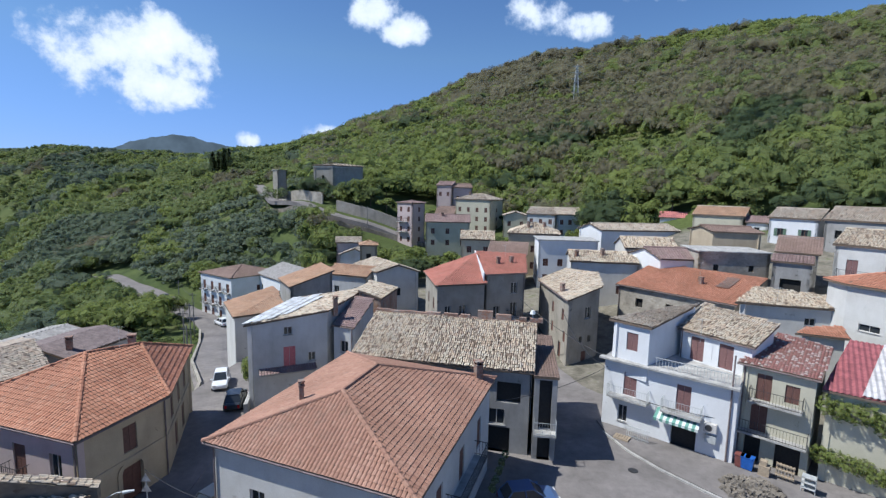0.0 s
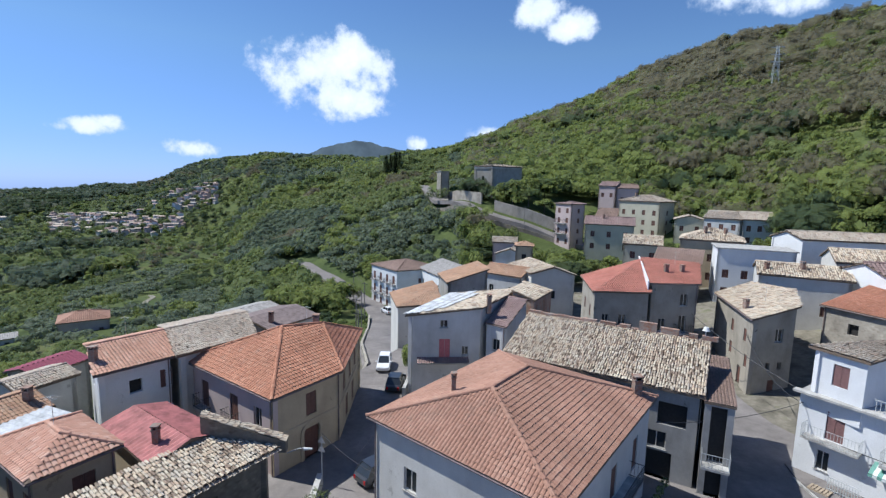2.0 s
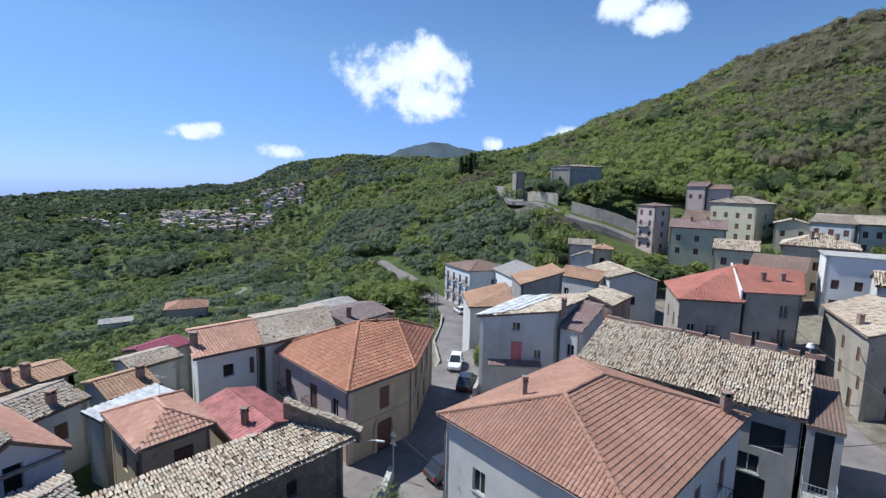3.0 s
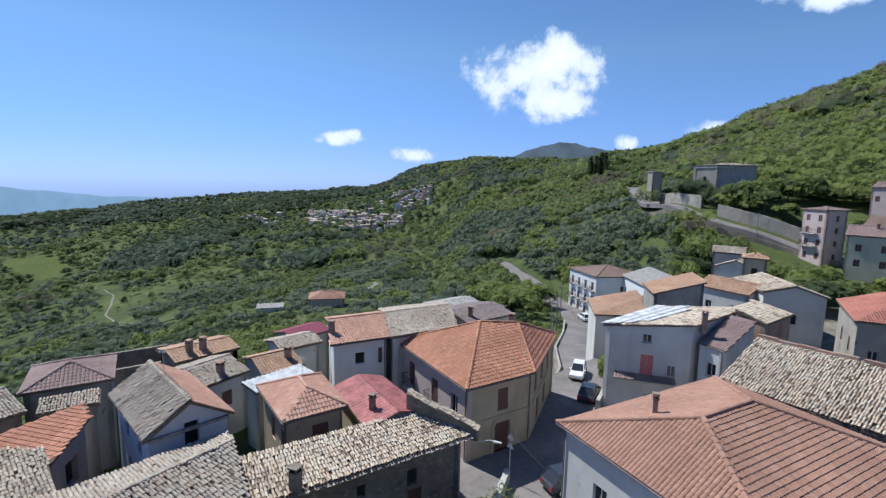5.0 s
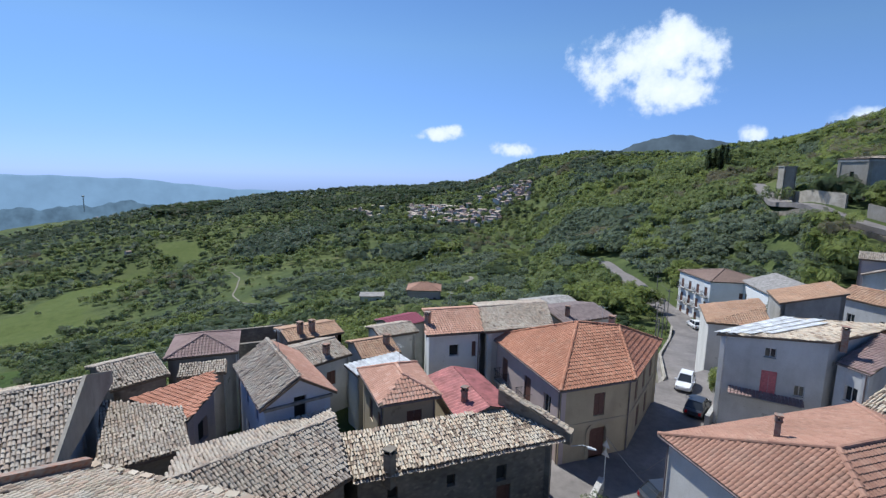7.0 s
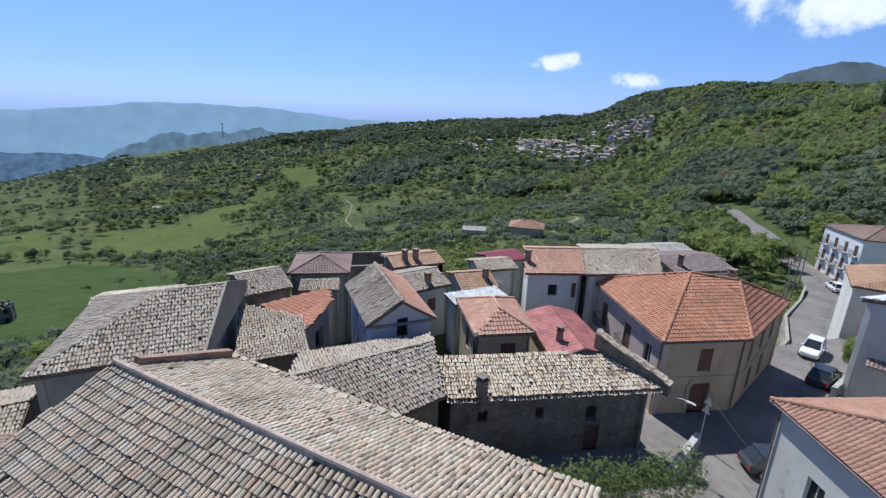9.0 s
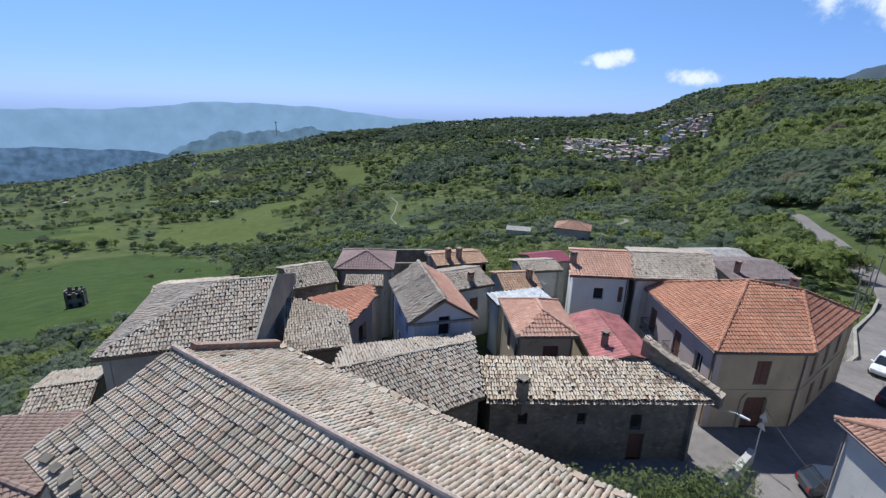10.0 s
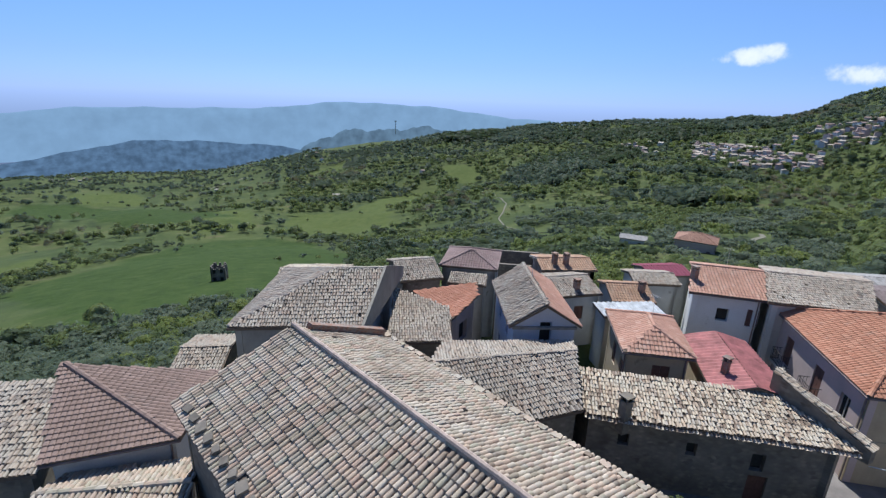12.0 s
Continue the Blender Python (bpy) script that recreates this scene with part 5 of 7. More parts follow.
back_house("house with patched barrel tiles and blue sheeting", (19.6, 71.6), (29.6, 69.8), 8, 3, 10.4, {0: 0.3, 2: 0.3}, "coppi", "offwhite", (2.6,), 2).chimney(21, 73, 0.8).chimney(25, 73, 0.9)
back_house("rubble-walled building with a flat white terrace", (35.6, 65.0), (45.2, 63.8), 7, 4, 13.2, {}, "flat", "palestone", (6.4,), 2, "dark", size=(0.7, 0.9))
back_house("low house with brown roof and open loggia", (42.4, 81.8), (43.8, 76.4), 6.2, 8, 15.0, {1: 0.35, 3: 0.35}, "brown", "beige", (2.0,), 1, skew=4.0)
back_house("house with half orange, half lichened tiles", (50.2, 95.6), (57.0, 89.4), 8, 12, 16.9, GABLE, ("tan", "greycoppi"), "cream", (1.2,), 3)
back_house("small white house with a red sheet roof", (47.8, 104.6), (53.2, 102), 6, 12.5, 15.7, GABLE, "redmetal", "white", (1.0,), 2)
back_house("tiny white house with a brown roof", (57.2, 89.4), (60.4, 87.2), 5, 12.5, 15.9, GABLE, "mauve", "white", (1.2,), 1, "win")
back_house("white house with green shutters under lichened tiles", (56.7, 82.6), (61.2, 76.6), 8, 11.5, 17.2, GABLE, "greycoppi", "white", (2.6,), 2, "open")
back_house("long low house under thick lichened tiles", (61.2, 76.2), (67.5, 66.0), 9, 11, 17.3, {0: 0.45, 2: 0.45}, "greycoppi", "grey", (3.4,), 3, "dark")
back_house("house with a plain brown tiled roof", (46.2, 65.2), (50.2, 62.0), 5.5, 6, 13.3, {0: 0.36}, "brown", "grey", (3.4,), 2)
back_house("covered patio with a patched pink roof", (42.6, 60.6), (46.2, 57.8), 4, 5, 12.6, {0: 0.15}, "mauve", "grey", (3.0,), 1, "dark", size=(2.2, 2.4))
x1 = back_house("cream house with brown doors on a long balcony", (48.0, 57.8), (54.5, 48.5), 9, 4, 15.2, {0: 0.4, 2: 0.4}, "coppi", "offwhite", (7.4,), 3, "ox", coarse=1.2, size=(1.1, 2.1))
x1.balcony(0, 5.0, 7.3, 9.0, 1.0)
# between the white house and the church road
back_house("grey gabled house with a lichened roof", (-10.5, 75.2), (-3.4, 77.0), 9.5, -0.3, 7.3, {1: 0.34, 3: 0.34}, "coppi", "offwhite", (3.6,), 1, "dark", coarse=1.2, skew=-3)
back_house("low white house with patched orange tiles", (-19.4, 77.8), (-12.0, 75.2), 6, -1.7, 6.5, GABLE, "tan", "palegrey", (5.0,), 2, "win")
back_house("small old house with pale tiles", (-24.3, 107.3), (-18.4, 108.4), 5, 1.5, 8.2, GABLE, "greycoppi", "rose", (3.4,), 1)
back_house("small pale house with a tiled gable", (-21.9, 99.6), (-15.0, 98.9), 6, 0, 6.6, {1: 0.4, 3: 0.4}, "greycoppi", "palegrey", (3.0,), 1)
back_house("little square brick turret", (-16.8, 95.0), (-12.9, 95.6), 3.6, 0, 9.2, HIP, "tan", "beige", (6.2,), 1, "dark")
wh = back_house("white three-storey house with balconies by the road", (-54.4, 104.7), (-44.4, 98.3), 12, -8.6, 1.2, {0: 0.28, 1: 0.28, 2: 0.28, 3: 0.28}, "brown", "white", (0.3, 3.3, 6.4), 4, "shut", coarse=1.3, skew=2, size=(1.0, 1.9))
for floor in (3.25, 6.35):
    for u_ in (1.4, 4.3, 7.1, 10.0):
        wh.balcony(0, u_, floor, 1.8, 0.7)
back_house("low house with grey slate-like roof", (-41.2, 104), (-32.4, 94.8), 11, -4.5, 1.4, GABLE, "greymetal", "white", (2.4,), 3, "win", skew=3)
p1 = back_house("house with a broad tan tiled roof", (-24.6, 54.6), (-19.5, 58.6), 8.5, -2, 5.3, {0: 0.32, 3: 0.22}, "tan", "offwhite", (), 0, coarse=1.0, skew=1)
back_house("raised building with tan roof and dark side wall", (-20.4, 62.4), (-15.0, 65.6), 7, -2, 7.4, {3: 0.3}, "tan", "grey", (), 0, coarse=1.0)

# ---- the cluster on the valley edge ----
back_house("house with a mauve hipped roof", (-42.6, 3.0), (-41.2, 8.4), 6, 0, 5.9, {0: 0.35, 1: 0.35, 2: 0.35, 3: 0.35}, "mauve", "grey", (3.6,), 1, coarse=1.0)
back_house("low old house with lichened lean-to roof", (-39.8, 3.6), (-39.0, 7.0), 2.0, 0, 5.2, {0: 0.15}, "greycoppi", "grey", coarse=1.0)
back_house("old dark house with lichened tiles", (-38.4, -0.6), (-39.4, 3.2), 6.0, 0, 5.8, {0: 0.3, 2: 0.3}, "greycoppi", "darkstone", (3.0,), 1, "dark", coarse=1.0)
back_house("low pink-roofed house at the edge", (-37.7, -11.4), (-37.8, -5.2), 6.5, -2, 5.2, {0: 0.25, 2: 0.25}, "coppi", "stone", coarse=1.0)
back_house("old house under lichened tiles behind the beige one", (-37.0, 13.2), (-37.8, 17.3), 5.5, 0, 5.0, {0: 0.3, 2: 0.3}, "greycoppi", "palegrey", (2.6,), 1, coarse=1.0).chimney(-38.2, 15.0, 0.8)
back_house("house with patched orange tiles", (-36.4, 17.6), (-36.0, 21.4), 5, 0, 4.9, {0: 0.3, 2: 0.3}, "tan", "offwhite", coarse=1.0).chimney(-37.5, 20.6, 0.8)
back_house("flat white sheet roof over a yard", (-33.2, 15.6), (-33.4, 20.9), 2.4, 0, 5.0, {0: 0.06}, "whitemetal", "offwhite", name="shed", category="shed")
back_house("small house with lichened tiles", (-41.0, 21.8), (-40.6, 26.2), 4, 0, 4.7, {0: 0.25, 2: 0.25}, "greycoppi", "offwhite", coarse=1.0)
pk = back_house("pink-roofed house with a brick parapet", (-43.8, 13.4), (-43.8, 19.2), 5, 0, 5.0, {0: 0.2, 2: 0.2}, "tan", "brick", coarse=1.0)
pk.chimney(-45, 15, 1.0).chimney(-45, 16.2, 1.0)
back_house("long dark rubble wall of a roofless barn", (-50.8, 5.4), (-48.8, 15.6), 6, -2, 3.5, {}, "open", "darkstone")
back_house("shed with a magenta sheet roof", (-44.8, 25.4), (-45.2, 30.4), 4, -1, 4.0, {0: 0.25, 2: 0.25}, "magenta", "grey", name="shed", category="shed")
back_house("house roofed with brown corrugated sheet", (-32.6, 39.8), (-31.2, 47.0), 7, -1, 5.5, {0: 0.2, 2: 0.2}, "brownmetal", "offwhite").chimney(-33.6, 41.5, 1.0)
back_house("house roofed with grey corrugated sheet", (-39.4, 43.4), (-38.2, 50.0), 5, -2, 4.9, {0: 0.2, 2: 0.2}, "greymetal", "offwhite")
back_house("low outbuilding with pale barrel tiles", (-27.4, -15.2), (-27.6, -11.9), 5, -4, 3.8, {0: 0.2, 2: 0.2}, "greycoppi", "stone", coarse=1.0)

# ---- church, farm, ruin ----
ch = House("church", "square grey stone church with a low tiled roof", [(-42.8, 156.4), (-35.4, 153.7), (-26.6, 161.0), (-33.8, 168.5)], 17.4, 27.6, {0: 0.16, 1: 0.16, 2: 0.16, 3: 0.16}, "greycoppi", "weathered", coarse=1.6, over=0.3, category="church")
ch.walls([(0, 3.6, 0.2, 1.4, 3.0, "door"), (0, 3.6, 5.2, 1.0, 1.8, "dark")], {1: "grey"})
back_house("small ruined square tower of weathered plaster", (-56.4, 157.4), (-53.6, 154.6), 3.6, 18, 25.9, {}, "flat", "weathered", name="tower", category="tower")
farm = back_house("farmhouse with a faded red tiled roof among trees", (-125.5, 76), (-119.0, 85), 9, -19.0, -14.9, {0: 0.4, 1: 0.4, 2: 0.4, 3: 0.4}, "pink", "rose", (0.6,), 3, coarse=1.8)
back_house("grey half-built farm shed", (-135.5, 64.5), (-131.5, 71.5), 6, -20.2, -17.6, {0: 0.2, 2: 0.2}, "greymetal", "palegrey", (0.4,), 2, "dark")
ruin = back_house("roofless stone ruin standing in a meadow", (-133.5, -57.6), (-134.2, -53.2), 4.4, -33, -28.4, {}, "open", "darkstone", (0.8, 3.2), 2, "dark", name="ruin", category="ruin")

# church: cornice, corner stones and door frame
for k_ in (0, 1):
    p_, q_ = ch.w[k_], ch.w[k_ + 1]
    Solid().box((0, -0.05, 0), ((q_ - p_).length, 0.22, 0.4), wall_frame(p_, q_, 0, 26.9)).done("cornice", "concrete", ch.root)
    for u_ in (0.0, (q_ - p_).length - 0.7):
        Solid().box((u_, -0.05, 0), (u_ + 0.7, 0.12, 9.4), wall_frame(p_, q_, 0, 17.4)).done("corner_pilaster", "weathered", ch.root)
f_ = wall_frame(ch.w[0], ch.w[1], 3.6, 17.6)
door_frame = Solid()
for a_, b_ in (((-1.1, 0), (-0.72, 3.1)), ((0.72, 0), (1.1, 3.1)), ((-1.3, 3.1), (1.3, 3.5))):
    door_frame.box((a_[0], -0.05, a_[1]), (b_[0], 0.14, b_[1]), f_)
door_frame.done("door_frame", "palegrey", ch.root)
ruin_rng = np.random.default_rng(2)
for k_ in range(4):
    p_, q_ = ruin.w[k_], ruin.w[(k_ + 1) % 4]
    for u_ in np.arange(0.3, (q_ - p_).length - 0.6, 1.3):
        Solid().box((u_, -0.4, -0.1), (u_ + ruin_rng.uniform(0.4, 0.9), 0.0, ruin_rng.uniform(0.3, 1.1)), wall_frame(p_, q_, 0, ruin.eave)).done("broken_wall_top", "darkstone", ruin.root)
# ---- village on the far spur ----
def far_house(label, w, dpt, h, wall, tiles):
    """A small distant house: walls with dark windows, pitched roof."""
    body = Solid().box((-w / 2, -dpt / 2, -4), (w / 2, dpt / 2, h)).done("house", wall)
    tagged(body, label, "house", "houses of the far village")
    r = Solid()
    o = 0.4
    for s in (-1, 1):
        e = [(-w / 2 - o, s * (dpt / 2 + o), h - 0.1), (w / 2 + o, s * (dpt / 2 + o), h - 0.1), (w / 2 + o, 0, h + dpt * 0.22), (-w / 2 - o, 0, h + dpt * 0.22)]
        r.prism(e if s < 0 else e[::-1], (0, 0, -0.25))
    r.prism([(w / 2, -dpt / 2, h), (w / 2, dpt / 2, h), (w / 2, 0, h + dpt * 0.2)], (-0.3, 0, 0))
    r.prism([(-w / 2, -dpt / 2, h), (-w / 2, 0, h + dpt * 0.2), (-w / 2, dpt / 2, h)], (0.3, 0, 0))
    r.done("roof", tiles, body)
    for f in range(int(h // 2.9)):
        for k in range(int(w // 2.6)):
            x = -w / 2 + (k + 0.5) * w / int(w // 2.6)
            Solid().box((x - 0.5, -dpt / 2 - 0.04, 1.0 + f * 2.9), (x + 0.5, -dpt / 2 + 0.1, 2.4 + f * 2.9)).done("window", "dark", body)
    return body


far_kinds = [
    far_house("distant pale plastered house with a lichened tiled roof", 9, 8, 6.2, "palegrey", "greycoppi"),
    far_house("distant white house with a faded roof", 11, 8, 6.4, "white", "mauve"),
    far_house("distant rose-grey house with a brown tiled roof", 8, 7, 8.8, "rose", "brown"),
    far_house("distant grey house with a lichened roof", 7, 7, 5.9, "grey", "greycoppi"),
]
village = np.random.default_rng(21)
spots = []
tries = 0
while len(spots) < 190 and tries < 9000:
    tries += 1
    r = village.random()
    if r < 0.62:
        b = village.uniform(47.5, 58.5)
        dist = np.interp(b, [47.5, 53, 57, 58.5], [584, 588, 640, 662]) + 95 * village.random()
    elif r < 0.9:
        b = village.uniform(44.2, 50.5)
        dist = village.uniform(645, 728)
    else:
        b = village.uniform(61.5, 66)
        dist = village.normal(748, 14)
    x, yy = -math.sin(radians(b)) * dist, math.cos(radians(b)) * dist
    if noise.noise((x * 0.022, yy * 0.022, 4.0)) < -0.16 or any((x - q[0]) ** 2 + (yy - q[1]) ** 2 < 50 for q in spots):
        continue
    spots.append((x, yy))
for x, yy in [(-1002, -719), (-1020, -700), (-1040, -705), (-985, -690), (-1060, -690), (-1010, -668), (-993, -206), (-965, -173), (-1010, -190), (-760, -300), (-600, -90), (-1085, 40), (-1090, 62), (-1080, 85), (-1084, 15), (-1088, -12), (-700, 20)]:
    spots.append((x, yy))
for i, (x, yy) in enumerate(spots):
    kind = far_kinds[i % 4]
    z = float(ground_z(x, yy)) + 0.3
    turn = math.degrees(math.atan2(-x, yy)) + village.uniform(-90, 90)
    m = pose(x, yy, z, 0, 0, turn) @ Matrix.Diagonal((village.uniform(0.6, 1.25), village.uniform(0.65, 1.05), village.uniform(0.6, 1.05), 1))
    if i < 4:
        kind.matrix_basis = m
    else:
        copy_thing(kind, m)


# ---- distant mountains, pale with distance: the haze is put into a glowing colour ----
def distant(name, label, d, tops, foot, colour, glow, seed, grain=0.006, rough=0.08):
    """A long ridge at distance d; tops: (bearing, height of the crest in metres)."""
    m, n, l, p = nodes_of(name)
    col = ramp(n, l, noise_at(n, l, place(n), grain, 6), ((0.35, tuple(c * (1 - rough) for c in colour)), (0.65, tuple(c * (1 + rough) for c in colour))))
    # blue haze of the distance is painted in: a near-black base, the emission carries it
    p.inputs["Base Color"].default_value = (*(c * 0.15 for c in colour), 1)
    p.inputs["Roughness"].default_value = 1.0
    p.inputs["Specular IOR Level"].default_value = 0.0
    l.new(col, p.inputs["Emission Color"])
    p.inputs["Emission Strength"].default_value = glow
    r = np.random.default_rng(seed)
    b = np.linspace(tops[0][0], tops[-1][0], 160)
    crest = np.interp(b, [t[0] for t in tops], [t[1] for t in tops])
    k = np.hanning(13)
    crest = np.convolve(np.pad(crest, 6, "edge"), k / k.sum(), "valid")
    span = max(crest) - foot
    for w in (3, 7, 15, 31):
        crest = crest + span * 0.06 / w ** 0.7 * np.sin(np.linspace(0, 6.28 * w, 160) + r.uniform(0, 6))
    v, f = [], []
    for i in range(160):
        a = radians(b[i])
        for s, q in ((0.0, 0.0), (0.35, 0.02), (0.75, 0.04), (0.97, 0.05), (1.0, 0.055)):
            z = foot + (crest[i] - foot) * s
            dd = d * (0.9 + q)
            v.append((-math.sin(a) * dd, math.cos(a) * dd, z))
    for i in range(159):
        for j in range(4):
            f.append((i * 5 + j, i * 5 + j + 1, i * 5 + j + 6, i * 5 + j + 5))
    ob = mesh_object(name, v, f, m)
    tagged(ob, label, "mountain", kind="structure")
    ob.data.shade_smooth()


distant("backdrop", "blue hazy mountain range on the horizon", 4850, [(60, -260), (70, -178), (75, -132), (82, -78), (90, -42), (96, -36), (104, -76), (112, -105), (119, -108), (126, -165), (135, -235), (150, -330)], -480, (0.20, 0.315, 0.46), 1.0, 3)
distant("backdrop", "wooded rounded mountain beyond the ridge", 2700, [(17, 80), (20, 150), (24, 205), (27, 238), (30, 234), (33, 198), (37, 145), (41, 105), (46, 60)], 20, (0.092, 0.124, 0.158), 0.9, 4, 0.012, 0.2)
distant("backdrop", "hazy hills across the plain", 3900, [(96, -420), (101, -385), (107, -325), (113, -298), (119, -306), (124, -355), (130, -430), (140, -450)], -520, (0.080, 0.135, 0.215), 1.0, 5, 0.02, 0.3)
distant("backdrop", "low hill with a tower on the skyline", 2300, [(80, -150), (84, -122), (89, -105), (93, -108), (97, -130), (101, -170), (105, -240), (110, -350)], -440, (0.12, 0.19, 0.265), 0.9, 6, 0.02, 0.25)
tagged(Solid().tube((-2095, -58, -128), (-2095, -58, -76), 1.8, 1.6).tube((-2095, -58, -76), (-2095, -58, -71), 4.5, 4.0).done("tower", "palegrey"), "tiny distant water tower on the hill", "tower")

# ---- trees and scrub ----
MAT["spring"] = foliage("spring leaves", ((0.150, 0.196, 0.060), (0.200, 0.240, 0.076), (0.172, 0.212, 0.072)))
MAT["oak"] = foliage("green leaves", ((0.122, 0.162, 0.066), (0.160, 0.200, 0.076), (0.194, 0.226, 0.085)))
MAT["darkleaf"] = foliage("dark leaves", ((0.060, 0.088, 0.047), (0.082, 0.114, 0.058), (0.104, 0.134, 0.064)))
MAT["olive"] = foliage("olive leaves", ((0.112, 0.148, 0.100), (0.160, 0.196, 0.132), (0.134, 0.170, 0.112)))
MAT["bare"] = foliage("bare twigs and buds", ((0.162, 0.150, 0.104), (0.192, 0.178, 0.122), (0.170, 0.180, 0.088)), 0.9, 0.5)
MAT["bluegreen"] = foliage("blue-green leaves", ((0.094, 0.128, 0.086), (0.130, 0.166, 0.110), (0.114, 0.150, 0.083)))
tree_rng = np.random.default_rng(77)


def crown(leaves, lobes=6, flat=0.8, size=0.22, twiggy=False):
    """Leaf clumps over the surface of some overlapping lobes; a tree 1 high and about 0.8 wide."""
    v = np.zeros((leaves, 4, 3))
    centres = [np.array([0, 0, 0.62])] + [np.array([math.cos(a) * 0.22, math.sin(a) * 0.22, 0.50 + 0.22 * tree_rng.random()]) for a in tree_rng.uniform(0, 6.28, lobes - 1)]
    radius = [0.27] + [0.16 + 0.1 * tree_rng.random() for _ in range(lobes - 1)]
    for i in range(leaves):
        j = tree_rng.integers(lobes)
        n = tree_rng.normal(size=3)
        n /= np.linalg.norm(n)
        if n[2] < -0.3:
            n[2] *= -0.6
        c = centres[j] + n * radius[j] * np.array([1, 1, flat]) * (0.75 + 0.35 * tree_rng.random())
        m = n + tree_rng.normal(0, 0.30, 3)
        m /= np.linalg.norm(m)
        a = np.cross(m, [0.3, 0.2, 1.0])
        a /= np.linalg.norm(a) + 1e-9
        b = np.cross(m, a)
        s = size * (0.6 + 0.8 * tree_rng.random()) / 2
        if twiggy:
            a, b = n + np.array([0, 0, 0.7]), np.cross(n, [0.1, 0.9, 0.3])
            a /= np.linalg.norm(a)
            b /= np.linalg.norm(b) + 1e-9
            v[i] = [c - a * s * 2 - b * s * 0.35, c - a * s * 2 + b * s * 0.35, c + a * s * 2 + b * s * 0.2, c + a * s * 2 - b * s * 0.2]
        else:
            v[i] = [c - a * s - b * s * 0.8, c + a * s * 0.9 - b * s, c + a * s * 1.1 + b * s * 0.9, c - a * s * 0.8 + b * s]
    return v


def scatter(name, label, spots_, heights, kinds, material, wide=1.0):
    """Many trees as one object: crowns of leaf clumps and their trunks."""
    chunks = []
    spots_, heights = np.asarray(spots_), np.asarray(heights)
    z = ground_z(spots_[:, 0], spots_[:, 1])
    pick = tree_rng.integers(0, len(kinds), len(spots_))
    for k, kind in enumerate(kinds):
        s = spots_[pick == k]
        if not len(s):
            continue
        h = heights[pick == k]
        zz = z[pick == k]
        a = tree_rng.uniform(0, 6.28, len(s))
        w = h * wide * tree_rng.uniform(0.85, 1.25, len(s))
        x = kind[..., 0][None] * np.cos(a)[:, None, None] - kind[..., 1][None] * np.sin(a)[:, None, None]
        yy = kind[..., 0][None] * np.sin(a)[:, None, None] + kind[..., 1][None] * np.cos(a)[:, None, None]
        v = np.stack([x * w[:, None, None] + s[:, 0][:, None, None], yy * w[:, None, None] + s[:, 1][:, None, None], kind[..., 2][None] * h[:, None, None] + zz[:, None, None] - 0.18 * h[:, None, None]], -1)
        chunks.append(v.reshape(-1, 3))
    verts = np.concatenate(chunks)
    ob = array_object(name, verts, np.arange(len(verts)).reshape(-1, 4), material)
    return tagged(ob, label, "trees", kind="stuff")


KEEP_CLEAR = [(-34, 161, 11), (-53, 156, 5), (5, 150, 9), (-122, 80, 8), (-113, 73, 7), (-133, 68, 7), (-134, -56, 7), (-48, 107, 9), (-36, 102, 8), (-18, 104, 9), (2, 118, 9), (8, 137, 10), (-10, 132, 9), (20, 130, 9), (29, 122, 9), (52, 96, 9)]
ROAD_LINES = [[(-19.6, 30), (-25, 52), (-33, 65), (-39, 80), (-43.5, 90), (-52, 101), (-64, 109), (-82, 122), (-100, 140), (-118, 150)], [(20, 104), (6.8, 117.8), (-3.5, 129), (-14.7, 132.5), (-31, 137), (-46, 146), (-64, 176), (-92, 238)]]
PATHS = [[(-540, 86), (-452, 86), (-390, 83), (-343, 71), (-319, 63), (-303, 62), (-240, 55), (-213, 53), (-203, 58), (-191, 61)], [(-144, 115), (-157, 125), (-168, 138), (-181, 147)], [(-927, -305), (-882, -331), (-835, -343)]]
ROAD_LINES += PATHS


def near_road(x, yy, gap):
    p_ = Vector((x, yy))
    for line in ROAD_LINES:
        for a_, b_ in zip(line, line[1:]):
            a_, b_ = Vector(a_), Vector(b_)
            t = max(0, min(1, (p_ - a_).dot(b_ - a_) / (b_ - a_).length_squared))
            if (a_ + (b_ - a_) * t - p_).length < gap:
                return True
    return False


WOODS = {"spring": [], "oak": [], "darkleaf": [], "olive": [], "bare": [], "bluegreen": []}
FAR_WOODS = {"spring": [], "oak": [], "darkleaf": [], "bare": [], "bluegreen": []}
# stands of one kind: x, y, radius, kind
STANDS = [(-626, 225, 62, "darkleaf"), (-560, 170, 55, "bluegreen"), (-500, 145, 40, "bluegreen"), (-650, 270, 45, "darkleaf"), (-778, 349, 60, "darkleaf"), (-840, 300, 50, "darkleaf"), (-723, 413, 60, "darkleaf"), (-728, 505, 55, "bluegreen"), (-305, 216, 15, "spring"), (-900, 230, 60, "bluegreen"), (-960, 120, 60, "darkleaf"), (-860, 190, 45, "bluegreen"), (-330, 205, 30, "olive")]
# strips of clear grass between the terraces
CLEARINGS = [(-175, 78, 16), (-215, 66, 22), (-150, 105, 14), (-250, 110, 24), (-300, 75, 26), (-200, 130, 18), (-290, 150, 22), (-160, 55, 14), (-250, 30, 24), (-130, 62, 10), (-145, 93, 9), (-350, 110, 26), (-330, 20, 28)]


def add_tree(kind, x, yy, h):
    if math.hypot(x, yy) > 330:
        FAR_WOODS[kind if kind != "olive" else "bluegreen"].append((x, yy, h * 1.3))
    else:
        WOODS[kind].append((x, yy, h))


